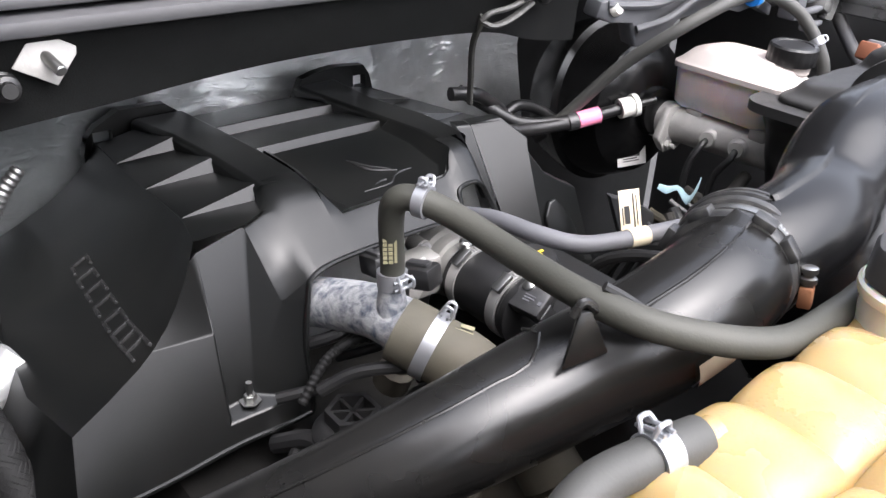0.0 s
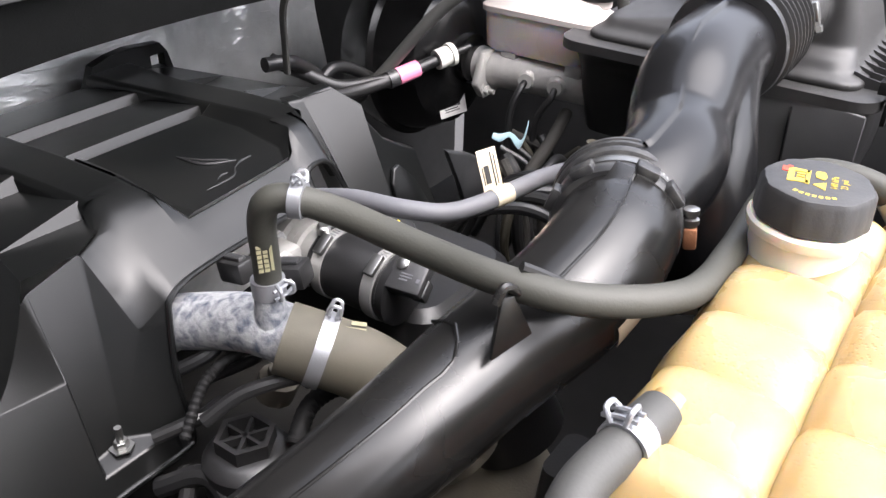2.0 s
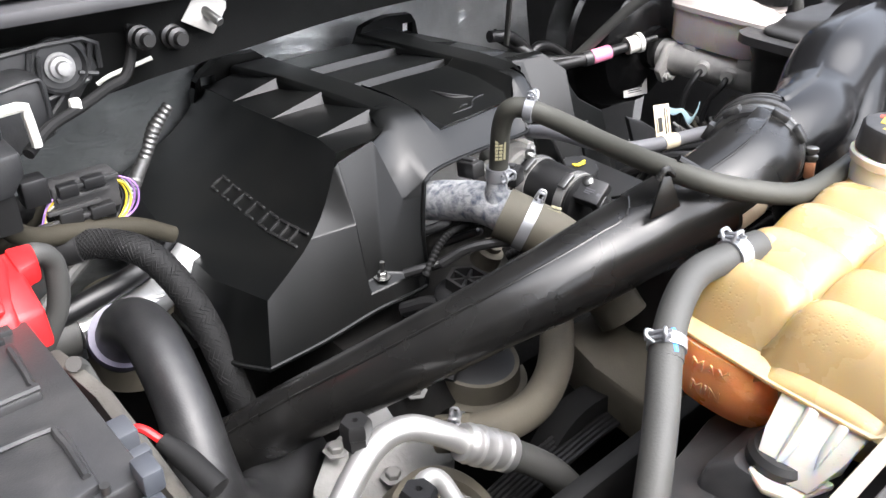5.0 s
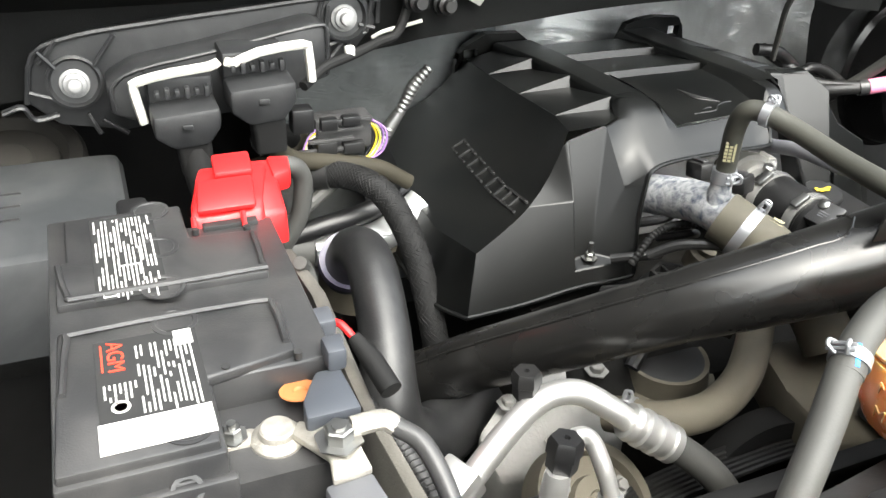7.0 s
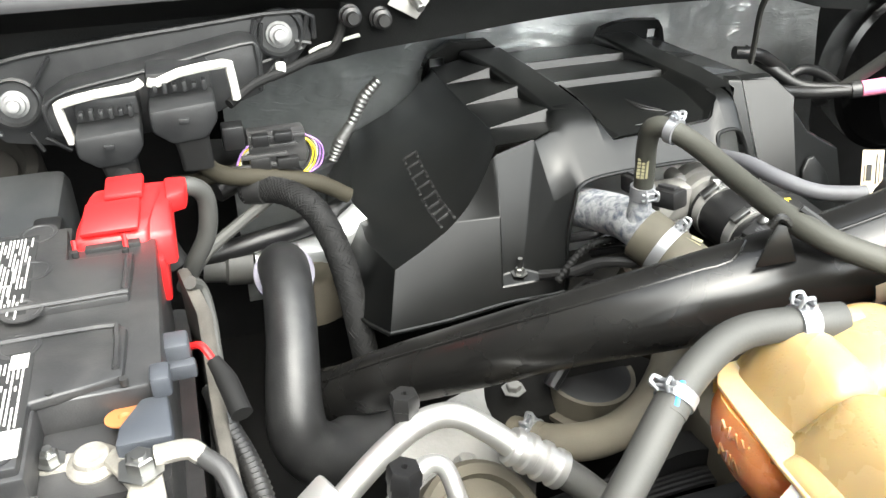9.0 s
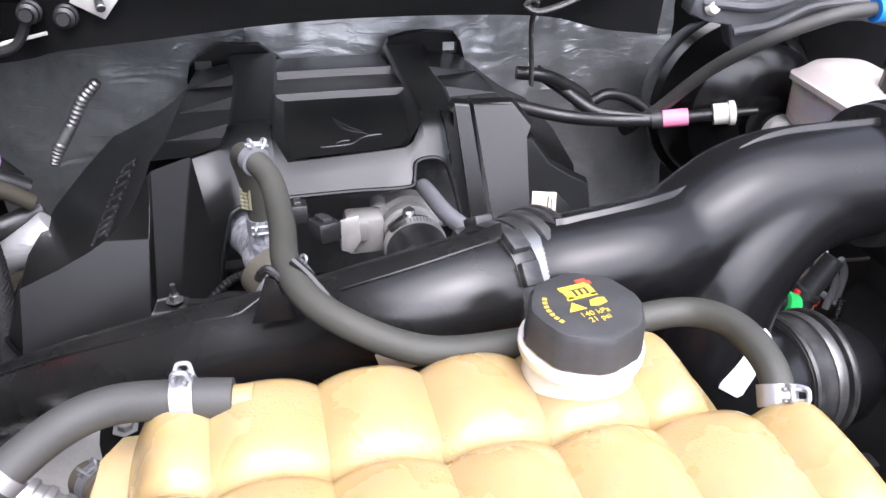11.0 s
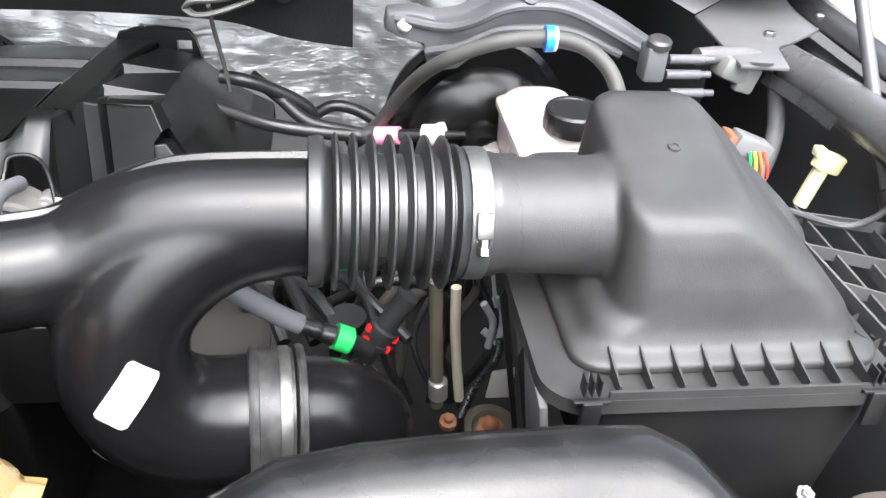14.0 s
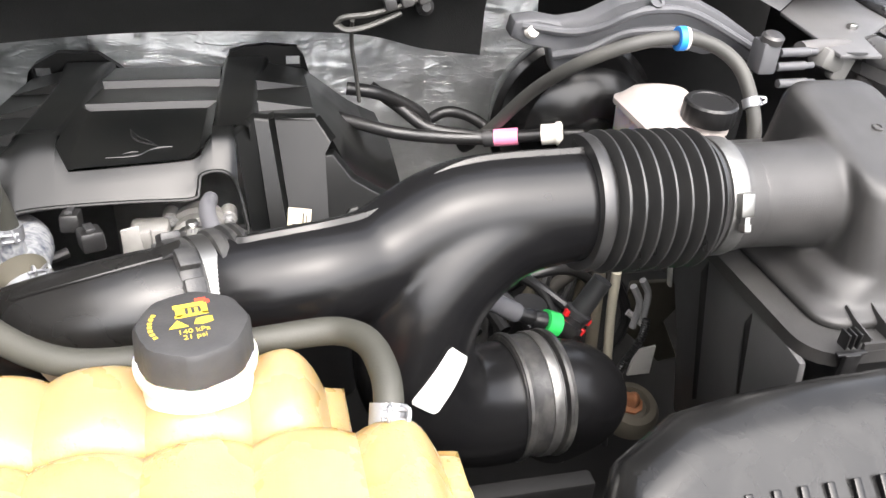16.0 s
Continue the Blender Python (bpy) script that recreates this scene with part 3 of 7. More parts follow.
def wedge(tip, top, h):
    """Foot and head of a slat that grows from a tip to height h."""
    t, q = V(tip), V(top)
    m = t.lerp(q, .5)
    down = V((-.002, -.55, -1)) * h
    return [(t + down * .03, m + down * .5, q + down), (t, m, q)]
left = [[pk1, V((-.044, .216, 1.036)), V((-.012, .234, 1.037))]]
for tip, top in (((-.075, .280, 1.0265), (-.004, .2715, 1.0465)), ((-.068, .390, 1.0125), (.002, .3805, 1.0345)), ((-.060, .502, .9995), (.008, .4940, 1.0210))):
    left += wedge(tip, top, .0135)
left += [[(-.050, .600, .988), (-.02, .600, .995), (.012, .600, 1.002)], [(-.048, .63, .95), (-.02, .63, .95), (.012, .63, .95)]]
slats("left_shoulder", left)
right = [[(.262, .290, 1.046), (.30, .292, 1.042), (.340, .297, 1.036)]]
for tip, top in (((.342, .374, 1.0215), (.268, .3625, 1.0390)), ((.345, .488, 1.0078), (.270, .4665, 1.0275))):
    right += [r[::-1] for r in wedge(tip, top, .0125)]
right += [[(.285, .600, 1.005), (.315, .600, 1.000), (.347, .600, .994)], [(.285, .63, .95), (.315, .63, .95), (.347, .63, .95)]]
slats("right_shoulder", right)
# longitudinal ridges
def ridge(side):
    bm = B()
    rows = []
    for y, z, a, b in side:
        rows.append([V((a - .001, y, z - .03)), V((a, y, z - .004)), V((a + .005, y, z)), V((b - .005, y, z)), V((b, y, z - .004)), V((b + .001, y, z - .03))])
    sheet(bm, rows)
    flat_sided(part("ridge", soft(bm, .002, 2, 25), COVER, cover, ang=60))
ridge([(.262, 1.0480, -.007, .044), (.285, 1.0462, -.005, .047), (.380, 1.0357, .001, .056), (.494, 1.0222, .004, .063), (.606, 1.0090, -.004, .068)])
ridge([(.266, 1.0480, .2125, .255), (.300, 1.0460, .215, .262), (.362, 1.0402, .216, .270), (.468, 1.0287, .221, .272), (.606, 1.0140, .228, .296)])
# the right end: upright panels stepped in depth
def upright(name, a, b, c, d):
    """Panel from its top edge a-b to its foot c-d, with a rounded, returned top edge."""
    a, b, c, d = V(a), V(b), V(c), V(d)
    back = V((0, .014, .001))
    return flat_sided(part(name, soft(sheet(B(), [[a + back, b + back], [a, b], [c, d]]), .003), COVER, cover, ang=60))
upright("right_leg", (.2380, .246, 1.046), (.262, .290, 1.046), (.256, .150, .89), (.276, .22, .89))
upright("leg_panel", (.262, .290, 1.046), (.279, .286, 1.045), (.276, .214, .89), (.297, .210, .89))
upright("leg_side", (.279, .286, 1.045), (.287, .300, 1.043), (.297, .210, .89), (.303, .25, .89))
bm = B()
poly(bm, (.287, .296, 1.0425), (.338, .300, 1.039), (.354, .268, 1.020), (.345, .255, 1.010), (.345, .206, .89), (.303, .212, .89))
poly(bm, (.287, .296, 1.0425), (.338, .300, 1.039), (.340, .316, 1.038), (.287, .312, 1.042))
poly(bm, (.338, .300, 1.039), (.354, .268, 1.020), (.362, .285, 1.018), (.345, .316, 1.036))
flat_sided(part("right_panel", soft(bm, .002), COVER, cover, ang=60))
bm = B()
edge = [V(p) for p in ((.341, .263, 1.003), (.356, .266, 1.003), (.379, .256, .972), (.404, .251, .957), (.431, .250, .942))]
poly(bm, *edge, V((.434, .206, .85)), V((.346, .203, .85)))
for a, b in zip(edge, edge[1:]):
    poly(bm, a, b, b + V((.005, .020, -.001)), a + V((.003, .020, -.001)))
flat_sided(part("step_panel", soft(bm, .002), COVER, cover, ang=60))
bm = B()
arch = [(.358, .208, .86), (.362, .2345, .925), (.372, .2405, .940), (.382, .2412, .942), (.400, .2335, .922), (.412, .2205, .89), (.416, .208, .86)]
slab(bm, arch, (.001, -.005, .0006), .0018)
part("step_boss", bm, COVER, cover)
bm = B()
rows = [[(.347, .616, .985), (.372, .616, .95), (.416, .616, .90), (.464, .616, .88)],
        [(.347, .60, .995), (.374, .60, .974), (.420, .60, .938), (.464, .60, .915)],
        [(.345, .488, 1.0078), (.374, .488, .985), (.420, .485, .945), (.468, .48, .915)],
        [(.342, .374, 1.0215), (.368, .375, .997), (.414, .37, .946), (.466, .38, .902)],
        [(.340, .310, 1.030), (.358, .292, 1.012), (.392, .30, .944), (.452, .32, .875)],
        [(.345, .300, .90), (.362, .285, .89), (.40, .295, .85), (.46, .315, .80)]]
sheet(bm, [curve(r, 3) for r in rows])
part("right_flank", bm, COVER, cover, ang=60)
def ear(pts, hole, y):
    """Upright ear at the rear edge with a hand hole: its outline, and the hole's x and z limits."""
    (h0, h1), (k0, k1) = hole
    bm = B()
    xs = sorted({x for x, z in pts} | {h0, h1})
    top = lambda x: float(np.interp(x, [p[0] for p in pts], [p[1] for p in pts]))
    for x0, x1 in zip(xs, xs[1:]):
        m = (x0 + x1) / 2
        if h0 < m < h1:
            slab(bm, [(x0, y, k1), (x0, y, top(x0)), (x1, y, top(x1)), (x1, y, k1)], V((0, .014, 0)))
            slab(bm, [(x0, y, .95), (x0, y, k0), (x1, y, k0), (x1, y, .95)], V((0, .014, 0)))
        else:
            slab(bm, [(x0, y, .95), (x0, y, top(x0)), (x1, y, top(x1)), (x1, y, .95)], V((0, .014, 0)))
    bmesh.ops.remove_doubles(bm, verts=bm.verts, dist=.0002)
    part("ear", bm, COVER, cover)
ear([(-.064, .972), (-.058, .992), (-.046, 1.005), (-.014, 1.022), (.044, 1.020), (.072, .998), (.085, .985)], ((-.050, -.026), (.981, .999)), .612)
ear([(.215, .985), (.226, .998), (.237, 1.023), (.262, 1.030), (.292, 1.033), (.340, 1.029), (.350, 1.015), (.358, .985)], ((.322, .344), (.997, 1.015)), .600)
bm = B()
EM = lambda x, y: (x, y, 1.0290 + .078 * (y - .23) + .0006)
for a, b, c, q in ((EM(.116, .296), EM(.124, .268), EM(.150, .252), .0019), (EM(.116, .296), EM(.128, .275), EM(.146, .258), .0012), (EM(.094, .229), EM(.126, .231), EM(.140, .243), .0014), (EM(.140, .243), EM(.152, .248), EM(.166, .249), .0016), (EM(.112, .236), EM(.120, .240), EM(.128, .240), .0012)):
    sweep(bm, [a, b, c], [.0006, q, .0008], 6, 5)
part("emblem", bm, BLACK, cover, "raised glossy emblem shape")
# raised lettering shown as plain blocks along the slope
for i in range(8):
    v = .565 - i * .070
    p, q, r = wing_at(.45, v), wing_at(.45, v - .04), wing_at(.37, v)
    m = basis(p, q - p, r - p)
    bm = B()
    for ax, ay, bx, by in ((-.0075, 0, .0035, .022), (.003, .0095, .017, .0035), (.003, -.0095, .017, .0035)):
        join(bm, box(B(), (ax, ay, .001), (bx, by, .005), .0007), m)
    part("raised_block", bm, BLACK, cover)
# edge lip of the opening
bm = B()
sweep(bm, [foot, sill[0], sill[1], sill[2], V((-.026, .137, .880)), l1, l2, V((-.004, .166, .9945)), V((.03, .172, .9995)), V((.12, .182, .9965)), V((.185, .1875, .993)), V((.1935, .1960, 1.000)), V((.199, .2055, 1.0150)), V((.226, .2070, 1.0145)), V((.240, .198, .985)), V((.254, .15, .90))], .0026, 8, 5)
part("lip", bm, COVER, cover)
bm = B()
nut(bm, (-.078, .158, .894), (0, 0, 1), .006, .007, .014)
solo("cover_nut", bm, STEEL, "zinc nut and stud that holds the engine cover", "nut")

# ---- intake duct: long runner, coupling, forked duct ----
runner = thing("intake_runner", (-.05, -.05, 1.0), "satin black plastic intake tube with a moulded seam", "air duct")
RL = [(-.335, .150, .775), (-.30, .112, .808), (-.26, .070, .854), (-.19, .002, .921), (-.12, -.052, .975), (-.04, -.085, 1.008), (.04, -.100, 1.026), (.10, -.124, 1.054), (.165, -.1265, 1.069), (.224, -.109, 1.0655)]
bm = B()
sweep(bm, RL, [.034, .032, .032, .033, .034, .039, .043, .0445, .0455, .0455], 32, 7)
part("tube", bm, RUNNER, runner)
cl = curve(RL, 7)
def on_tube(i, radius, o=(-.56, -.14, .8)):
    d = (cl[i + 1] - cl[i - 1]).normalized()
    n = V(o)
    n = (n - d * n.dot(d)).normalized()
    return cl[i] + n * radius
bm = B()
seam = [on_tube(i, np.interp(i, (7, 14, 28, 35, 41), (.0322, .0325, .0345, .0385, .042))) for i in range(7, 41, 2)]
sweep(bm, seam + [on_tube(41, .044, (-.8, .3, .6)), on_tube(41, .044, (-.8, .7, .3))], .0013, 6, 2)
part("seam", bm, RUNNER, runner)
bm = B()
sweep(bm, [on_tube(i, .0458, (-.5, -.2, .85)) for i in range(48, 62, 3)], .0012, 6, 2)
part("seam", bm, RUNNER, runner)
bm = B()
slab(bm, [(.006, -.124, 1.062), (.036, -.135, 1.070), (.026, -.126, 1.100), (.019, -.122, 1.100)], (.003, .004, 0), .001)
sweep(bm, [(.014, -.120, 1.098), (.021, -.122, 1.107), (.030, -.126, 1.100)], .0032, 8)
part("hook", bm, RUNNER, runner)
bm = B()
sweep(bm, [(.039, -.122, 1.112), (.050, -.133, 1.104), (.063, -.150, 1.092)], .0036, 8)
part("clip_rib", bm, RUNNER, runner)
bm = B()
slab(bm, [(.158, -.134, 1.108), (.192, -.128, 1.119), (.194, -.110, 1.121), (.164, -.110, 1.110)], (.002, 0, -.012), .002)
part("lug", bm, RUNNER, runner)
# the return elbow that drops towards the battery side
bm = B()
sweep(bm, [(-.245, .10, .79), (-.285, .07, .775), (-.33, .045, .785), (-.358, .045, .815), (-.362, .06, .85), (-.352, .11, .895), (-.344, .18, .925), (-.342, .24, .905), (-.335, .30, .84)], [.036, .038, .036, .032, .029, .027, .027, .029, .031], 24, 7)
part("elbow", bm, DUSTY, runner, "black elbow speckled with road dust")
bm = B()
lathe(bm, (-.338, .275, .872), (.05, .65, -.72), [(0, .031), (0, .037), (.016, .037), (.016, .031)], 28)
part("collar", bm, mat("violet_collar", (0.09, 0.08, 0.13), 0.4), runner, "dull violet plastic collar")

coupling = thing("rubber_coupling", (.18, -.128, 1.03), "black ribbed rubber coupling with a worm-drive clamp", "coupling")
c0, d0 = V((.1850, -.1192, 1.0690)), V((.937, .333, -.104)).normalized()
rx, ry, d0 = axes(d0)
def round_out(a):
    return rx * math.cos(radians(a)) + ry * math.sin(radians(a))
lathe(bm := B(), c0, d0, [(.014, .044), (.014, .0475), (.0285, .0480), (.030, .0520), (.033, .0532), (.038, .0532), (.040, .0508), (.042, .0508), (.0435, .0542), (.0465, .0548), (.048, .0515), (.050, .0515), (.0515, .0548), (.0545, .0552), (.0565, .0500), (.062, .0490), (.064, .045)], 56)
part("sleeve", bm, SPECK, coupling)
lathe(bm := B(), c0, d0, [(-.004, .044), (-.004, .0478), (-.001, .0494), (.010, .0498), (.013, .0482), (.014, .044)], 56)
part("front_lip", bm, SPECK, coupling)
for a in (55, 110, 20, 140):
    o = round_out(a)
    join(bm := B(), box(B(), (0, 0, 0), (.016, .018, .007), .0015), basis(c0 + d0 * .004 + o * .0508, d0, d0.cross(o)))
    part("locating_tab", bm, SPECK, coupling)
lathe(bm := B(), c0 + d0 * .0150, d0, [(0, .0476), (0, .0494), (.0130, .0496), (.0130, .0476)], 56)
part("clamp_band", bm, STEEL, coupling, "bright steel clamp band")
for k in range(9):
    o = round_out(122 + k * 4)
    join(bm := B(), box(B(), (0, 0, 0), (.0075, .0014, .0008), .0002), basis(c0 + d0 * .0215 + o * .0495, d0, d0.cross(o)))
    part("band_tooth", bm, NUTG, coupling)
o, tg = round_out(174), d0.cross(round_out(174))
hub = c0 + d0 * .0215 + o * .0548
lathe(bm := B(), hub - tg * .012, tg, [(0, .0045), (.001, .0062), (.005, .0062), (.006, .0042), (.008, .0042), (.009, .0064), (.013, .0064), (.014, .0046), (.017, .0046)], 14)
part("clamp_screw", bm, STEEL, coupling, "bright steel clamp screw")
join(bm := B(), box(B(), (0, 0, 0), (.013, .017, .010), .002), basis(hub + tg * .012, d0, tg))
part("screw_housing", bm, COPPER, coupling, "copper-brown screw housing")

fork = thing("forked_duct", (.4, -.09, 1.0), "satin black moulded Y-shaped intake duct", "air duct")
bm = B()
sweep(bm, [(.222, -.111, 1.067), (.250, -.116, 1.073), (.30, -.116, 1.079), (.345, -.103, 1.081), (.372, -.094, 1.089), (.41, -.085, 1.103), (.45, -.080, 1.108), (.540, -.076, 1.109)], [.046, .046, .046, .045, .047, .050, .052, .052], 36, 7)
UB = [(.52, -.078, 1.106), (.465, -.085, 1.098), (.421, -.098, 1.076), (.391, -.112, 1.042), (.381, -.120, 1.000), (.388, -.122, .960), (.413, -.119, .928), (.450, -.112, .912), (.486, -.105, .908)]
sweep(bm, UB, [.048, .050, .052, .0535, .0545, .056, .058, .0595, .060], 40, 7)
body = part("moulded_body", bm, SATIN, fork, ang=180)
rm = body.modifiers.new("merge", 'REMESH')
rm.mode, rm.voxel_size, rm.use_smooth_shade = 'VOXEL', 0.0035, True
sm = body.modifiers.new("soften", 'SMOOTH')
sm.factor, sm.iterations = 0.6, 10
ledge = curve([(.236, -.1150, 1.1185), (.25, -.1165, 1.1205), (.30, -.1140, 1.1262), (.345, -.1010, 1.1275), (.372, -.0925, 1.1370), (.41, -.0830, 1.1540), (.45, -.0780, 1.1612), (.535, -.0745, 1.1625)], 6)
rows = [[p + V((0, -.0040, -.0080)), p + V((0, -.0032, -.0022)), p + V((0, .0010, .0018)), p + V((0, .0026, .0018)), p + V((0, .0034, -.006))] for p in ledge]
part("seam", sheet(B(), rows), INLET, fork, ang=30)
ub = curve(UB, 14)
def duct_sticker(corners, radius, wrinkle, label):
    """A paper sticker laid on the return bend between four corners of its surface."""
    a, b, c, d4 = (V(p) for p in corners)
    rows = []
    for k in range(15):
        row = []
        for j in range(9):
            v, u = k / 14, j / 8
            inset = .09 * max(0, 1 - min(v, 1 - v) / .07) ** 2
            u = inset + (1 - 2 * inset) * u
            q = a.lerp(b, u).lerp(d4.lerp(c, u), v)
            i = min(range(20, len(ub) - 1), key=lambda n: (ub[n] - q).length)
            d = (ub[i + 1] - ub[i - 1]).normalized()
            o = q - ub[i]
            o = (o - d * o.dot(d)).normalized()
            fold = wrinkle * max(0, noise.noise((u * 2 + v * 9, v * 5, 2))) * (v > .45)
            row.append(ub[i] + d * (q - ub[i]).dot(d) + o * (radius + fold))
        rows.append(row)
    return solo("sticker", sheet(B(), rows), LABEL, label, "sticker")
duct_sticker(((.400, -.166, 1.0355), (.419, -.1585, 1.0135), (.390, -.177, .9695), (.3675, -.1734, .9845)), .0562, .0014, "crinkled white sticker on the curved duct")
duct_sticker(((.363, -.1185, .898), (.3535, -.147, .9225), (.372, -.146, .898), (.3815, -.1175, .8735)), .0590, 0, "small white printed sticker low on the curved duct")
sleeve = thing("rubber_sleeve", (.50, -.105, .910), "dust-flecked black rubber sleeve on the lower duct", "coupling")
lathe(bm := B(), (.476, -.1065, .913), (1, .10, -.06), [(0, .055), (.001, .0600), (.006, .0610), (.010, .0600), (.040, .0600), (.042, .055)], 40)
part("sleeve_wall", bm, SPECK, sleeve)
for k in (.001, .042):
    lathe(bm := B(), V((.476, -.1065, .913)) + V((1, .10, -.06)) * k, (1, .10, -.06), [(0, .058), (.001, .0625), (.004, .0637), (.008, .0625), (.009, .058)], 40)
    part("sleeve_lip", bm, SPECK, sleeve)
band_clamp((.508, -.1033, .9111), (1, .10, -.06), .0600, width=.010, screw=(0, .3, -1))
bm = B()
sweep(bm, [(.515, -.102, .909), (.548, -.095, .899), (.576, -.072, .868), (.590, -.032, .81), (.594, .02, .74)], [.055, .054, .052, .05, .05], 28)
solo("turbo_inlet_pipe", bm, SATIN, "black plastic inlet pipe running down to the turbo", "air duct")

bellows = thing("bellows", (.61, -.07, 1.105), "black rubber bellows with seven deep folds", "air duct")
bo, bd = V((.534, -.0745, 1.1095)), V((1, .03, -.03)).normalized()
lathe(bm := B(), bo, bd, [(0, .050), (0, .062), (.008, .0632), (.012, .062), (.014, .055), (.019, .052)], 48)
part("cuff", bm, BELLOW, bellows, ang=60)
lathe(bm := B(), bo + bd * .1165, bd, [(0, .0490), (.003, .0585), (.007, .0575), (.012, .053), (.036, .053), (.036, .048)], 48)
part("cuff", bm, BELLOW, bellows, ang=60)
for i in range(7):
    lathe(bm := B(), bo + bd * (.0150 + i * .0148), bd, [(0, .0490), (.0026, .0492), (.0040, .0540), (.0048, .0635), (.0058, .0655), (.0076, .0655), (.0086, .0635), (.0094, .0540), (.0110, .0492), (.0152, .0490)], 48)
    part("fold", bm, BELLOW, bellows, ang=60)
band_clamp((.6705, -.0705, 1.1055), (1, .03, -.03), .0545, screw=(0, -.93, .35), width=.017)

# ---- air filter box ----
airbox = thing("air_filter_box", (.86, -.02, .9), "grained dark grey plastic air filter box with clipped lid", "air filter box")
bm = B()
rings = []
for x0, x1, y0, y1, zf, zk, r in ((.746, 1.022, -.186, .186, 1.018, 1.018, .03), (.746, 1.022, -.186, .186, 1.028, 1.028, .03), (.760, 1.008, -.172, .174, 1.035, 1.035, .03), (.768, 1.000, -.166, .166, 1.048, 1.048, .03), (.785, .994, -.164, .075, 1.058, 1.062, .03), (.787, .968, -.160, .050, 1.085, 1.095, .03), (.787, .925, -.152, .038, 1.118, 1.150, .028), (.787, .902, -.147, .032, 1.132, 1.170, .026), (.789, .890, -.140, .024, 1.1405, 1.181, .024), (.796, .881, -.131, .014, 1.1445, 1.184, .022), (.815, .862, -.11, -.004, 1.150, 1.181, .015)):
    rings.append([V(((x0 + x1) / 2 + a, (y0 + y1) / 2 + c, (zf + zk) / 2 + (zk - zf) * c / (y1 - y0))) for a, c in rrect(x1 - x0, y1 - y0, r, 6)])
loft(bm, rings)
frust(bm, [(.968, .06, 1.022, .126, .22, .04), (.966, .06, 1.05, .118, .205, .04), (.956, .06, 1.072, .10, .18, .04), (.945, .06, 1.084, .07, .14, .03)], n=6)
lathe(bm, (.698, -.071, 1.104), (1, .03, -.03), [(0, .0500), (.05, .0512), (.085, .0535), (.11, .056)], 40)
lid = part("lid", bm, BOXP, airbox, ang=180)
rm = lid.modifiers.new("merge", 'REMESH')
rm.mode, rm.voxel_size, rm.use_smooth_shade = 'VOXEL', 0.0032, True
sm = lid.modifiers.new("soften", 'SMOOTH')
sm.factor, sm.iterations = 0.5, 7
lathe(bm := B(), (.8435, -.0612, 1.1640), (0, -.26, 1), [(-.003, .007), (0, .006), (.0022, .0055), (.0025, .0035), (.0012, .003), (.0012, .0005)], 20)
part("moulded_nub", bm, BOXP, airbox)
lathe(bm := B(), (.676, -.0715, 1.1045), (1, .03, -.03), [(0, .046), (0, .0525), (.014, .0525), (.014, .0500), (.03, .0500)], 40)
part("neck", bm, BOXP, airbox)
bm = B()
frust(bm, [(.872, .0, 1.006, .31, .43, .035), (.872, .0, 1.020, .31, .43, .035)])
part("flange", bm, BOXP, airbox)
bm = B()
frust(bm, [(.898, .0, .865, .225, .385, .03), (.890, .0, .93, .25, .395, .03), (.888, .0, .97, .262, .40, .03), (.878, .0, 1.0, .285, .405, .035), (.872, .0, 1.006, .30, .42, .035)])
part("base", bm, BLACK, airbox)
for i in range(9):
    x = .776 + i * .0265
    bm = B()
    slab(bm, [(x, -.170, 1.039), (x, -.186, 1.034), (x, -.210, 1.0300), (x, -.212, 1.018), (x, -.168, 1.018)], (.0018, 0, 0))
    part("rib", bm, BOXP, airbox)
for i in range(9):
    y = -.16 + i * .036
    bm = B()
    slab(bm, [(1.000, y, 1.040), (1.022, y, 1.026), (1.027, y, 1.030), (1.028, y, 1.018), (1.000, y, 1.018)], (0, .0016, 0))
    part("rib", bm, BOXP, airbox)
bm = B()
box(bm, (.885, -.213, 1.022), (.235, .003, .012))
part("rim", bm, BOXP, airbox)
for x, y in ((.752, -.214), (.995, -.212)):
    c = thing("lid_clip", (x, y, 1.02), "black plastic clip that locks the filter box lid", "clip", "lid clips")
    box(bm := B(), (x, y - .006, 1.006), (.016, .006, .036), .0015)
    part("clip_body", bm, BLACK, c)
    for s in (-1, 0, 1):
        box(bm := B(), (x + s * .006, y + .003, 1.034), (.0018, .012, .016), .0004)
        part("prong", bm, BLACK, c)
    box(bm := B(), (x, y - .004, 1.023), (.030, .006, .003), .001)
    part("cross_bar", bm, BLACK, c)

# ---- inlet duct over the radiator support ----
bm = B()
rows = []
for x, yr, zt in ((.438, -.400, 1.010), (.446, -.372, 1.050), (.470, -.332, 1.078), (.520, -.306, 1.088), (.57, -.299, 1.091), (.64, -.294, 1.092), (.70, -.292, 1.092), (.752, -.293, 1.091), (.776, -.304, 1.085), (.806, -.332, 1.066), (.842, -.372, 1.034), (.872, -.410, .995)):
    row = [V((x, yr + .002, .90)), V((x, yr + .001, zt - .06))]
    row += [V((x, yr - .030 + .030 * math.sin(radians(q)), zt - .030 * (1 - math.cos(radians(q))))) for q in (80, 60, 40, 20)]
    row += [V((x, yr - .030 - .046 * math.sin(radians(q)), zt - .046 * (1 - math.cos(radians(q))))) for q in (0, 8, 16, 24, 32, 40)]
    rows.append(row + [V((x, yr - .075, zt - .024)), V((x, yr - .10, zt - .044)), V((x, yr - .125, zt - .066)), V((x, yr - .16, zt - .09)), V((x, yr - .3, zt - .11))])
sheet(bm, rows)
inlet = thing("inlet_duct", (.64, -.4, 1.0), "glossy black moulded fresh-air duct behind the grille", "air duct")
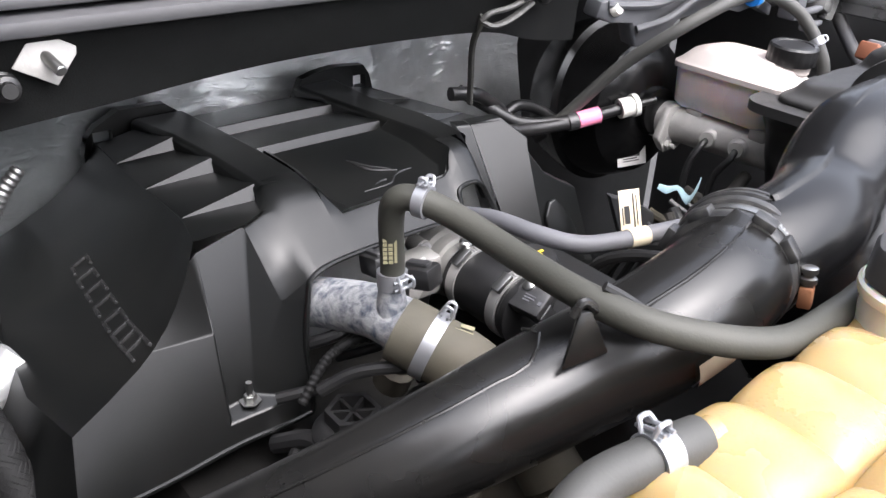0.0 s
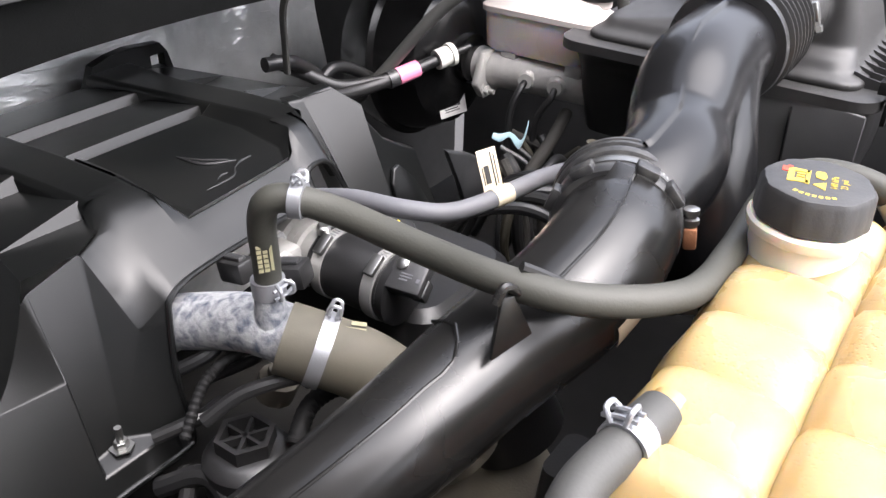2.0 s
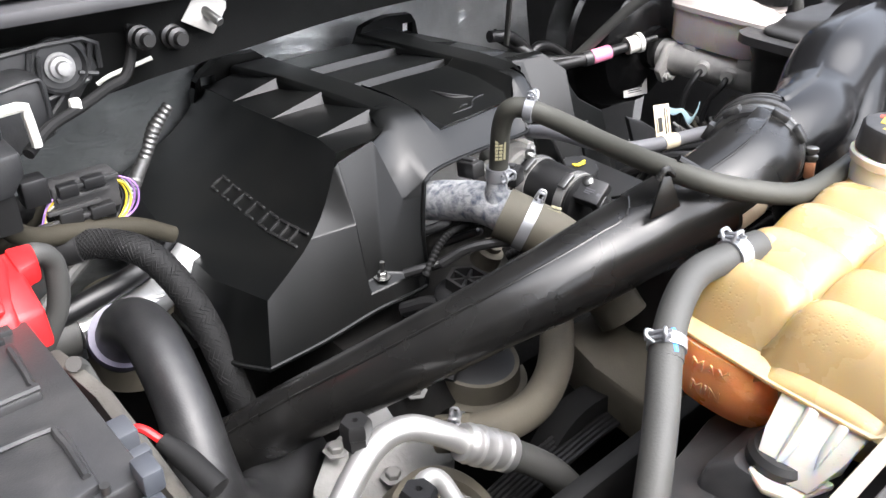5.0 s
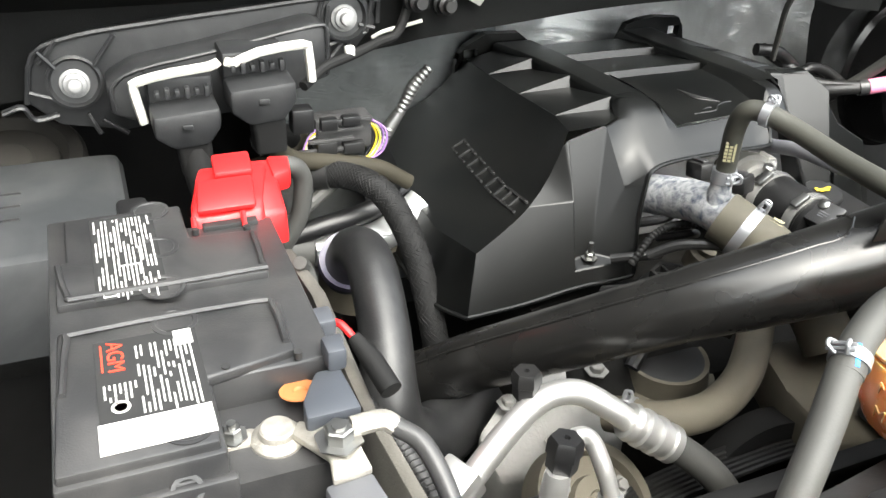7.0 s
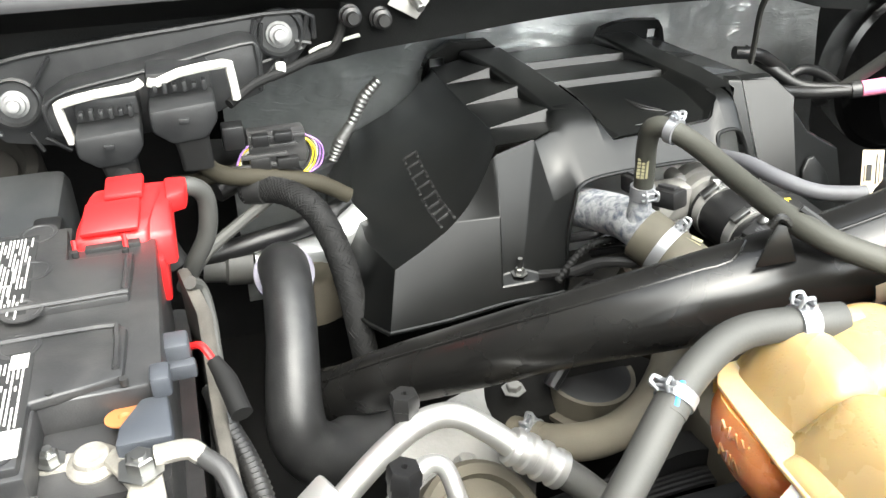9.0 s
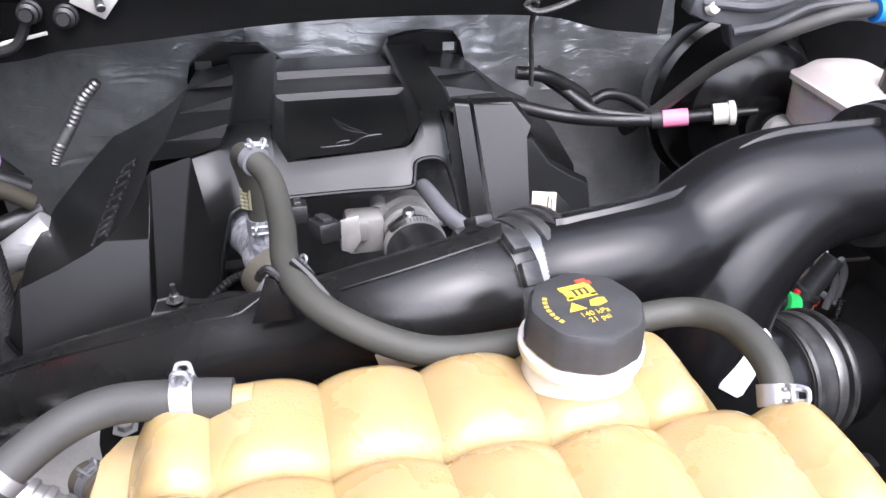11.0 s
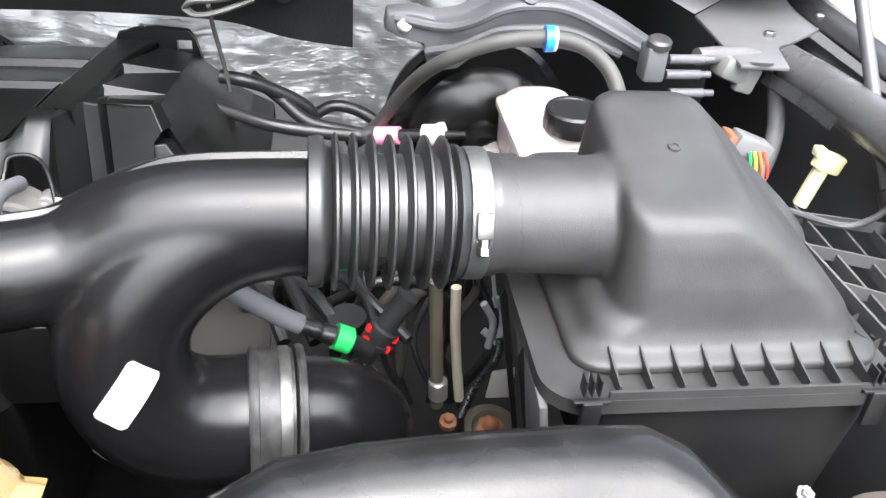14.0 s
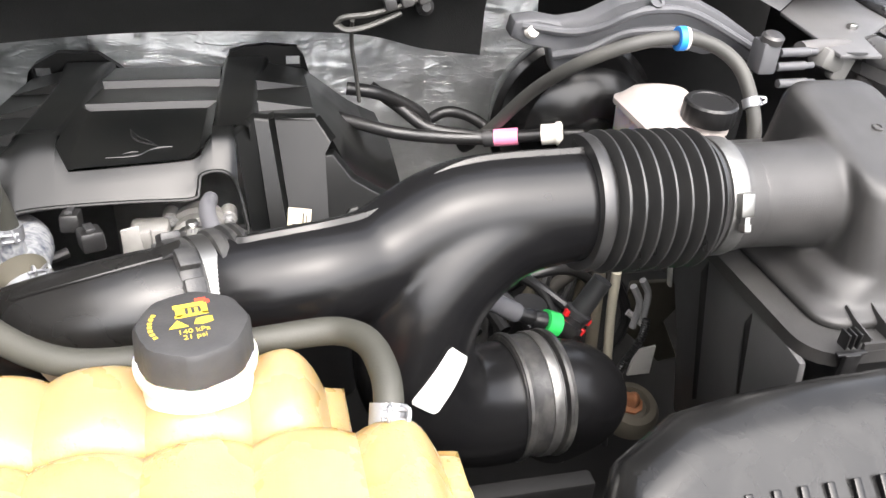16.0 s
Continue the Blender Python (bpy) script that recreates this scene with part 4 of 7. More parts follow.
part("upper_shell", bm, INLET, inlet, ang=60)
bm = B()
sweep(bm, [(.472, -.330, 1.046), (.52, -.305, 1.056), (.57, -.298, 1.060), (.64, -.293, 1.061), (.70, -.291, 1.061), (.770, -.295, 1.060)], .0016, 6, 4)
part("seam", bm, SATIN, inlet)
for i in range(16):
    x = .50 + i * .02
    bm = B()
    slab(bm, [(x, -.380, 1.066), (x, -.416, 1.034), (x, -.410, 1.022), (x, -.374, 1.058)], (.006, 0, 0), .001)
    part("grille_rib", bm, SATIN, inlet)

# ---- coolant tank ----
tank = thing("coolant_tank", (.14, -.30, .98), "translucent yellowed coolant tank with quilted lobes", "coolant tank")
X0, PIT = -.0851, .0648
def lobe(xa, xb, y0, y1, zt, zb, bulge, side=0, low=0.0):
    """One cushion of the quilted tank, domed on top; side: -1 or 1 rounds that end of a row."""
    n, k = 12, 14
    rows = []
    for a in range(n + 1):
        u = a / n
        row = []
        for c in range(k + 1):
            v = c / k
            du, dv = abs(2 * u - 1), abs(2 * v - 1)
            drop = .0100 * du ** 2.4 + bulge * (1 - (1 - dv ** 5) ** .5)
            end = (1 - u if side < 0 else u) if side else 0
            drop += (.030 * max(0, end - .45) ** 2 / .3 if side else 0) + low * (1 - u) ** 1.5
            x = xa + (xb - xa) * u
            row.append(V((x, y0 + (y1 - y0) * v, zt - drop + .003 * math.sin(v * 3.1))))
        f = .006 * (1 - du ** 6)
        row = [V((row[0].x, y0 - f, zb)), V((row[0].x, y0 - f * 1.2, (zb + row[0].z) / 2))] + row + [V((row[0].x, y1 + f * 1.2, (zb + row[-1].z) / 2)), V((row[0].x, y1 + f, zb))]
        rows.append(row)
    bm = sheet(B(), rows)
    if side:
        r = rows[0] if side < 0 else rows[-1]
        mid = [V((p.x + side * .012, y0 + (p.y - y0) * .96 + (y1 - y0) * .02, zb + (p.z - zb) * .72)) for p in r]
        low = [V((p.x + side * .015, y0 + (p.y - y0) * .94 + (y1 - y0) * .03, zb)) for p in r]
        sheet(bm, [r, mid, low])
    return bm
for i in range(6):
    part("rear_lobe", lobe(X0 + i * PIT + (.012 if i == 0 else 0), X0 + (i + 1) * PIT - (.012 if i == 5 else 0), -.292, -.212, 1.093, 1.043, .016, -1 if i == 0 else (1 if i == 5 else 0), 0 if i else .014), TANK, tank, ang=75)
for i in range(7):
    part("front_lobe", lobe(X0 + i * PIT + (.004 if i == 0 else 0), X0 + (i + 1) * PIT - (.008 if i == 6 else 0), -.388, -.288, 1.090, 1.043, .017, -1 if i == 0 else (1 if i == 6 else 0)), TANK, tank, ang=75)
bm = B()
rim = [(-.078, -.204), (.276, -.204), (.288, -.212), (.294, -.232), (.296, -.270), (.310, -.284), (.336, -.286), (.348, -.296), (.352, -.330), (.350, -.366)]
for i in range(6, -1, -1):
    rim += [(X0 + (i + k) * PIT, -.389 - .010 * math.sin(k * math.pi)) for k in (.86, .68, .5, .32, .14) if i < 6 or k < .6]
rim += [(-.098, -.375), (-.097, -.300), (-.090, -.222)]
slab(bm, [(x, y, 1.046) for x, y in rim], (0, 0, -.0035), .0012)
part("weld_flange", bm, RIM, tank, "pale welded rim")
bm = B()
frust(bm, [(.115, -.262, .958, .26, .05, .02), (.112, -.262, .966, .34, .085, .035), (.110, -.261, .984, .390, .110, .045), (.107, -.260, 1.006, .406, .116, .045), (.106, -.259, 1.026, .406, .114, .042), (.106, -.259, 1.041, .400, .110, .04)])
part("rear_lower_shell", bm, COOLANT, tank, "orange coolant seen through the plastic", ang=60)
bm = B()
frust(bm, [(.15, -.335, .985, .40, .06, .03), (.145, -.338, 1.005, .455, .09, .035), (.142, -.340, 1.041, .470, .098, .035)])
part("front_lower_shell", bm, TANK, tank, "", ang=60)
bm = B()
slab(bm, [(-.094, -.312, 1.044), (-.094, -.374, 1.044), (-.108, -.368, 1.020), (-.126, -.358, 1.000), (-.130, -.320, .999), (-.110, -.313, 1.020)], (.004, 0, -.003), .001)
slab(bm, [(-.096, -.314, .998), (-.132, -.318, .998), (-.142, -.334, .998), (-.136, -.354, .998), (-.10, -.366, .998)], (0, 0, -.006), .002)
slab(bm, [(-.100, -.335, 1.044), (-.074, -.316, 1.044), (-.10, -.314, .998), (-.130, -.330, .996)], (.004, -.006, 0), .001)
slab(bm, [(-.10, -.360, 1.044), (-.072, -.372, 1.044), (-.09, -.365, .998), (-.126, -.352, .996)], (.003, .006, 0), .001)
part("mount_foot", bm, CLEARP, tank, "pale translucent mounting foot")
lathe(bm := B(), (-.104, -.333, .994), (0, 0, 1), [(0, .010), (.004, .010), (.006, .007), (.007, .001)], 20)
part("foot_pin", bm, WHITEP, tank)
words("level_mark", "MAX", .0145, basis((-.0968, -.258, 1.028), (.06, -1, 0), (-.05, 0, 1)), COOLANT, tank, .0008)
words("level_mark", "MIN", .0145, basis((-.0962, -.258, 1.008), (.06, -1, 0), (-.10, 0, 1)), COOLANT, tank, .0008)
lathe(bm := B(), (.005, -.233, 1.086), (-1, .15, .05), [(0, .012), (.02, .010), (.04, .010)], 16)
part("nipple", bm, TANK, tank)
lathe(bm := B(), (.207, -.244, 1.072), (0, 0, 1), [(0, .036), (.030, .035), (.032, .0385), (.035, .0395), (.039, .0395), (.041, .0375)], 36)
part("neck", bm, CLEARP, tank, "pale translucent filler collar")
lathe(bm := B(), (.207, -.244, 1.113), (0, 0, 1), [(0, .0345), (.002, .0362), (.022, .0352), (.0255, .0332), (.0265, .0300), (.0262, 0.001)], 64, .03, 8)
tcap = part("cap", bm, CAPB, tank, "black ribbed screw cap with yellow print")
mcap = basis((.207, -.244, 1.1393), (.985, .17, 0), (-.17, .985, 0))
bars("print", mcap, [(.001, .0175, .021, .004), (-.0065, .011, .004, .009), (.001, .0070, .021, .0025), (.0095, .011, .004, .009), (.0005, .0115, .002, .005), (.0045, .0115, .002, .005), (-.0035, .0115, .002, .005)], CAPPRINT, tcap)
bars("print", mcap, [(.0085, .0215, .007, .004), (.012, .019, .004, .003)], REDINK, tcap, .0006)
bm = B()
for pts in ([(-.0145, -.0045), (-.0085, .0035), (-.0025, -.0045)], [(.001, -.003), (.003, .002), (.009, .003), (.013, .002), (.013, -.003), (.006, -.0045)]):
    join(bm, slab(B(), [(x, y, 0) for x, y in pts], (0, 0, .0004)), mcap)
part("print", bm, CAPPRINT, tcap)
words("print", "140 kPa", .0062, mcap @ Matrix.Translation((0, -.0095, 0)), CAPPRINT, tcap, .0003)
words("print", "21 psi", .0062, mcap @ Matrix.Translation((0, -.0155, 0)), CAPPRINT, tcap, .0003)
for k in range(7):
    a = radians(150 + k * 9)
    bars("print", mcap @ pose(.0255 * math.cos(a), .0255 * math.sin(a), 0, 0, 0, 150 + k * 9 + 90), [(0, 0, .0026, .0028)], CAPPRINT, tcap, .0003)

# ---- battery side ----
battery = thing("car_battery", (-.552, -.016, .86), "black AGM car battery with two worn white labels", "battery")
bm = B()
frust(bm, [(-.552, -.016, .86, .176, .312, .006), (-.552, -.016, 1.020, .178, .314, .006)], n=2)
part("case", bm, BATT, battery)
def plate(pts, z, t=.010, bev=.0025):
    return slab(B(), [(x, y, z) for x, y in pts], (0, 0, -t), bev)
bm = plate([(-.642, -.172), (-.546, -.172), (-.546, -.104), (-.462, -.104), (-.462, .10), (-.534, .10), (-.534, .142), (-.642, .142)], 1.048, .03)
part("lid", bm, BATT, battery)
part("lid_panel", plate([(-.636, .003), (-.484, .003), (-.480, .070), (-.534, .073), (-.536, .128), (-.628, .130), (-.628, .062), (-.636, .060)], 1.0545), BATT, battery)
part("lid_panel", plate([(-.640, -.168), (-.549, -.168), (-.548, -.108), (-.488, -.098), (-.485, -.040), (-.500, -.030), (-.636, -.030)], 1.0545), BATT, battery)
for pts in ([(-.634, .056, 1.055), (-.628, .012, 1.056), (-.615, .007, 1.056), (-.495, .007, 1.056), (-.487, .012, 1.056), (-.485, .06, 1.056)], [(-.634, -.10, 1.056), (-.630, -.045, 1.056), (-.618, -.036, 1.056), (-.505, -.036, 1.056), (-.492, -.046, 1.056), (-.492, -.09, 1.056)]):
    part("moulded_edge", sweep(B(), pts, .0025, 6, 3), BATT, battery)
for x, y in ((-.560, .125), (-.560, .062), (-.562, .004), (-.560, -.042), (-.565, -.15)):
    part("vent_cap", lathe(B(), (x, y, 1.0545), (0, 0, 1), [(0, .016), (.001, .016), (.0012, .013), (.0005, .012), (.0005, .001)], 28), BATT, battery)
# recess floor in near-black instead of case plastic: its shadow put into the colour
box(bm := B(), (-.504, -.139, .995), (.080, .066, .006))
part("terminal_recess", bm, DARK, battery)
# solid black discs paint the shade inside the plug holes
for x, y in ((-.535, -.102), (-.487, -.1025), (-.528, .082), (-.487, .075)):
    part("plug_hole", cyl(B(), (x, y, 1.050), (x, y, 1.0555), .003, 12), INK, battery)
box(bm := B(), (-.592, -.174, 1.006), (.10, .008, .05), .002)
part("front_step", bm, BATT, battery)
part("vent_port", lathe(B(), (-.572, -.1745, 1.028), (0, -1, .6), [(0, .010), (.002, .010), (.002, .007), (-.004, .0065), (-.004, .001)], 20), BATT, battery)
for i in range(9):
    box(bm := B(), (-.628 + i * .0205, -.178, .972), (.003, .010, .03), .001)
    part("case_rib", bm, BATT, battery)
def flat_label(name, c, sx, sy, material, parent, rz=0, z=None, t=.0006):
    return part(name, join(B(), box(B(), (0, 0, 0), (sx, sy, t)), Matrix.Translation(c) @ rot(0, 0, rz)), material, parent)
flat_label("label", (-.584, .060, 1.0549), .050, .122, INK, battery)
random.seed(4)
rows = []
for k in range(15):
    x, y = -.0215 + k * .0030, .057
    while y > -.045 - (.010 if k > 3 else 0):
        n = random.uniform(.004, .016)
        if random.random() < .78:
            rows.append((x, y - n / 2, .0013, n - .0014))
        y -= n
bars("label_print", Matrix.Translation((-.584, .060, 1.0556)), rows, LABEL, battery, .0003, "stuff")
for x, y, sx, sy in ((-.006, .012, .0008, .060), (.010, -.018, .0008, .050), (.002, -.018, .016, .0008)):
    flat_label("label_line", (-.584 + x, .060 + y, 1.0557), sx, sy, LABEL, battery)
book = [(-.0195, -.058), (-.0195, -.050), (-.0105, -.050), (-.0105, -.058)]
sweep(bm := B(), [(-.584 + x, .060 + y, 1.0556) for x, y in book + book[:1]], .0006, 5, 1)
part("label_symbol", bm, LABEL, battery)
flat_label("label", (-.581, -.105, 1.0549), .066, .108, INK, battery)
flat_label("label_field", (-.582, -.147, 1.0556), .066, .026, LABEL, battery)
words("label_text", "AGM", .0150, Matrix.Translation((-.6015, -.070, 1.0556)) @ rot(0, 0, -90), REDINK, battery, .0003)
flat_label("label_line", (-.6095, -.070, 1.0556), .0012, .028, REDINK, battery)
rows = []
for k in range(19):
    x, y = -.0285 + k * .0031, (.010 if k < 7 else .046)
    while y > -.020:
        n = min(random.uniform(.004, .013), y + .025)
        if random.random() < .82 and not (k < 7 and y < -.005):
            rows.append((x, y - n / 2, .0013, n - .0013))
        y -= n
flat_label("label_field", (-.557, -.062, 1.0557), .012, .016, LABEL, battery)
bars("label_print", Matrix.Translation((-.581, -.108, 1.0556)), rows, LABEL, battery, .0003, "stuff")
lathe(bm := B(), (-.601, -.121, 1.0556), (0, 0, 1), [(0, .0040), (.0003, .0040), (.0003, .0058), (0, .0058)], 24)
part("label_symbol", bm, LABEL, battery)

pos = thing("terminal_cover", (-.49, .13, 1.03), "bright red moulded plastic cover over the positive terminal", "terminal cover")
bm = B()
slab(bm, [(-.530, .090, 1.040), (-.530, .098, 1.056), (-.526, .112, 1.062), (-.518, .150, 1.070), (-.512, .166, 1.070), (-.512, .172, 1.03), (-.526, .10, 1.036)], (.062, 0, 0), .004)
part("hood", bm, RED, pos)
bm = B()
slab(bm, [(-.524, .096, 1.0585), (-.474, .096, 1.0585), (-.470, .134, 1.0690), (-.518, .134, 1.0690)], (0, -.002, .006), .003)
part("raised_lid", bm, RED, pos)
bm = B()
slab(bm, [(-.502, .136, 1.070), (-.468, .136, 1.070), (-.466, .168, 1.074), (-.500, .168, 1.074)], (0, 0, .007), .0025)
part("top_step", bm, RED, pos)
bm = B()
slab(bm, [(-.470, .090, 1.022), (-.470, .098, 1.052), (-.470, .13, 1.066), (-.470, .166, 1.072), (-.470, .176, 1.03)], (.024, .006, -.004), .004)
part("side_flap", bm, RED, pos)
bm = B()
slab(bm, [(-.450, .140, 1.046), (-.432, .146, 1.046), (-.428, .172, 1.050), (-.450, .172, 1.052)], (0, 0, .020), .004)
part("cable_lug", bm, RED, pos)
# black bar painted in for the shade of the slot opening
box(bm := B(), (-.498, .0925, 1.048), (.046, .010, .008), .001)
part("slot", bm, INK, pos)
for x in (-.528, -.487):
    cyl(bm := B(), (x, .090, 1.062), (x, .084, 1.050), .0022, 8)
    part("pin", bm, RED, pos)
box(bm := B(), (-.463, .112, 1.008), (.012, .050, .046), .003)
part("apron", bm, RED, pos)
bm = B()
sweep(bm, [(-.450, .168, 1.055), (-.428, .172, 1.058), (-.414, .178, 1.040), (-.418, .178, 1.0), (-.436, .18, .965), (-.45, .19, .93)], .0095, 12)
solo("positive_cable", bm, RUBBER, "taped grey battery cable leaving the red cover", "cable")
neg = thing("negative_terminal", (-.512, -.144, 1.0), "corroded lead battery clamp with a sensor lead", "battery terminal")
LEAD = mat("corroded_lead", (0.40, 0.38, 0.34), 0.48, 0.6, var=0.4, scale=110, bump=0.5, dust=0.8, dustcol=(0.30, 0.28, 0.24), dscale=60)
lathe(bm := B(), (-.512, -.143, 1.0), (0, 0, 1), [(0, .021), (.004, .021), (.006, .0175), (.022, .0175), (.024, .016), (.026, .0125), (.030, .0115), (.031, .010), (.0305, .001)], 28)
part("post", bm, LEAD, neg)
box(bm := B(), (-.535, -.136, 1.014), (.024, .016, .018), .004)
part("clamp_jaw", bm, LEAD, neg)
nut(bm := B(), (-.539, -.134, 1.023), (0, 0, 1), .0062, .007, .005)
part("clamp_nut", bm, STEEL, neg)
bm = B()
slab(bm, [(-.505, -.150, 1.030), (-.497, -.140, 1.030), (-.468, -.166, 1.036), (-.465, -.198, 1.032), (-.491, -.200, 1.032), (-.488, -.182, 1.033)], (0, 0, -.006), .002)
part("strap", bm, LEAD, neg)
nut(bm := B(), (-.479, -.172, 1.036), (0, 0, 1), .0095, .010, .003)
part("strap_nut", bm, STEEL, neg)
box(bm := B(), (-.478, -.224, 1.018), (.032, .056, .024), .004, rot(-8, 0, 4))
part("sensor_body", bm, GSENS, neg)
bm = B()
slab(bm, [(-.495, -.154, 1.042), (-.493, -.136, 1.042), (-.478, -.110, 1.042), (-.460, -.110, 1.042), (-.458, -.154, 1.042)], (0, 0, -.022), .003)
part("plug", bm, SLATE, neg)
box(bm := B(), (-.463, -.105, 1.050), (.014, .020, .018), .003)
part("plug_latch", bm, SLATE, neg)
bm = B()
sweep(bm, [(-.470, -.168, 1.040), (-.450, -.168, 1.040), (-.442, -.172, 1.036)], .007, 10)
part("lug", bm, LEAD, neg)
lathe(bm := B(), (-.490, -.116, 1.030), (0, .2, 1), [(0, .009), (.002, .014), (.003, .014), (.003, .005), (.001, .004)], 20)
solo("orange_washer", bm, ORANGE, "orange plastic washer beside the battery post", "washer")
bm = B()
sweep(bm, [(-.442, -.172, 1.036), (-.428, -.190, 1.03), (-.422, -.225, 1.01), (-.428, -.260, .99), (-.445, -.30, .96)], .0066, 12)
solo("ground_cable", bm, BATT, "grey ground cable from the battery clamp", "cable")
bm = B()
sweep(bm, [(-.446, -.012, 1.004), (-.436, -.022, 1.010), (-.428, -.036, 1.004)], .0032, 8)
solo("red_wire", bm, RED, "short red wire at the battery side", "wire")
bm = B()
sweep(bm, [(-.428, -.036, 1.004), (-.420, -.055, .995), (-.413, -.085, .985)], [.006, .009, .009], 12)
solo("taped_wire", bm, DARK, "black taped wire bundle beside the battery", "wire")
box(bm := B(), (-.456, -.035, 1.020), (.024, .022, .024), .003)
box(bm, (-.456, -.050, 1.012), (.030, .010, .014), .002)
solo("sensor_connector", bm, SLATE, "small grey connector clipped to the battery", "connector")
bm = B()
sweep(bm, [(-.435, -.01, .955), (-.427, -.05, .95), (-.413, -.1, .945), (-.405, -.16, .94), (-.40, -.24, .92)], .0078, 10, 5, rib=.003, pitch=.006)
solo("corrugated_conduit", bm, BLACK, "black corrugated wire conduit", "conduit")
tray = thing("battery_tray", (-.55, -.02, .82), "black ribbed plastic battery tray", "tray")
frust(bm := B(), [(-.555, -.02, .80, .21, .36, .01), (-.552, -.02, .93, .205, .345, .01)], n=2)
part("tray_body", bm, BATT, tray)
for i in range(10):
    box(bm := B(), (-.64 + i * .02, -.196, .915), (.004, .008, .06), .001)
    part("tray_rib", bm, BATT, tray)
bm = B()
slab(bm, [(-.452, .12, 1.0), (-.440, .06, .985), (-.436, -.08, .97), (-.428, -.22, .97), (-.428, -.24, .80), (-.45, .14, .80)], (.012, 0, 0), .004)
solo("insulator_wall", bm, mat("felt_blanket", (0.05, 0.046, 0.04), 0.95, bump=0.5, dust=0.4), "dusty grey-brown felt wall beside the battery", "insulator")

# fuse box and the round drum behind it
fuse = thing("fuse_box", (-.66, .33, .9), "dark grey plastic fuse box lid", "fuse box")
frust(bm := B(), [(-.665, .33, .86, .185, .235, .012), (-.665, .33, .955, .185, .235, .012), (-.665, .33, .968, .176, .225, .012), (-.665, .33, .972, .16, .21, .012)])
part("lid", bm, mat("fuse_lid", (0.028, 0.030, 0.032), 0.6, dust=0.35, dustcol=(0.12, 0.12, 0.12)), fuse)
for y in (.30, .33, .36):
    box(bm := B(), (-.70, y, .973), (.04, .003, .002))
    part("moulded_line", bm, BATT, fuse)
box(bm := B(), (-.572, .22, .985), (.03, .05, .05), .006)
part("latch", bm, BLACK, fuse)
tower = thing("strut_tower_cap", (-.70, .52, .90), "dusty round cap of the suspension tower", "cap")
lathe(bm := B(), (-.70, .52, .90), (0, -.35, 1), [(0, .09), (.05, .09), (.058, .085), (.058, .07), (.05, .065), (.04, .060)], 40)
part("rim", bm, TOWER, tower)
lathe(bm := B(), (-.70, .52, .90), (0, -.35, 1), [(.036, .0615), (.048, .058), (.050, .03), (.054, .026), (.054, .001)], 36)
part("crown", bm, TOWER, tower)

# control module on the cowl
pcm = thing("control_module", (-.45, .43, 1.0), "black engine control module bracket with two locked plugs", "control module")
bm = B()
slab(bm, [(-.66, .432, 1.045), (-.645, .430, 1.10), (-.60, .428, 1.118), (-.53, .428, 1.126), (-.42, .426, 1.136), (-.27, .426, 1.145), (-.255, .428, 1.11), (-.285, .428, 1.075), (-.34, .430, 1.05), (-.40, .43, 1.02), (-.56, .434, 1.0), (-.63, .432, 1.015)], (0, .02, 0), .004)
part("back_plate", bm, MODB, pcm)
bm = B()
slab(bm, [(-.576, .385, 1.040), (-.576, .385, 1.075), (-.545, .385, 1.092), (-.46, .385, 1.106), (-.345, .385, 1.128), (-.325, .385, 1.12), (-.325, .385, 1.062), (-.42, .385, 1.03), (-.53, .385, 1.02)], (0, .05, 0), .006)
part("housing", bm, MODB, pcm)
for x, z in ((-.608, 1.066), (-.298, 1.119)):
    lathe(bm := B(), (x, .432, z), (0, -1, .15), [(0, .030), (.010, .030), (.012, .027), (.006, .024), (.006, .001)], 32)
    part("mount_boss", bm, MODB, pcm)
    n = part("mount_nut", lathe(B(), (x, .424, z), (0, -1, .15), [(0, .016), (.002, .016), (.004, .013), (.008, .012), (.010, .008), (.016, .007), (.017, .004)], 28), NUTG, pcm, "dull grey flange nut")
bm = B()
sweep(bm, [(-.63, .428, 1.03), (-.655, .425, 1.028), (-.665, .42, 1.045), (-.685, .42, 1.04)], .006, 8, flat=.5)
part("bracket_arm", bm, MODB, pcm)
for p0, p1 in (((-.64, .426, 1.09), (-.62, .426, 1.115)), ((-.585, .426, 1.02), (-.56, .426, 1.0)), ((-.33, .424, 1.055), (-.30, .424, 1.088)), ((-.27, .424, 1.10), (-.262, .424, 1.14)), ((-.335, .424, 1.10), (-.325, .424, 1.14)), ((-.325, .424, 1.085), (-.27, .424, 1.10))):
    bm = B()
    sweep(bm, [p0, p1], .003, 6, 2)
    part("stiffening_rib", bm, MODB, pcm)
bm = B()
sweep(bm, [(-.66, .430, 1.045), (-.645, .428, 1.10), (-.60, .426, 1.118), (-.53, .426, 1.126), (-.42, .424, 1.136), (-.27, .424, 1.145), (-.255, .426, 1.11)], .0032, 6, 3)
part("edge_bead", bm, MODB, pcm)
bm = B()
sweep(bm, [(-.570, .384, 1.045), (-.570, .384, 1.072), (-.543, .384, 1.089), (-.46, .384, 1.103), (-.347, .384, 1.124), (-.331, .384, 1.115), (-.331, .384, 1.066)], .0022, 6, 3)
part("edge_bead", bm, MODB, pcm)
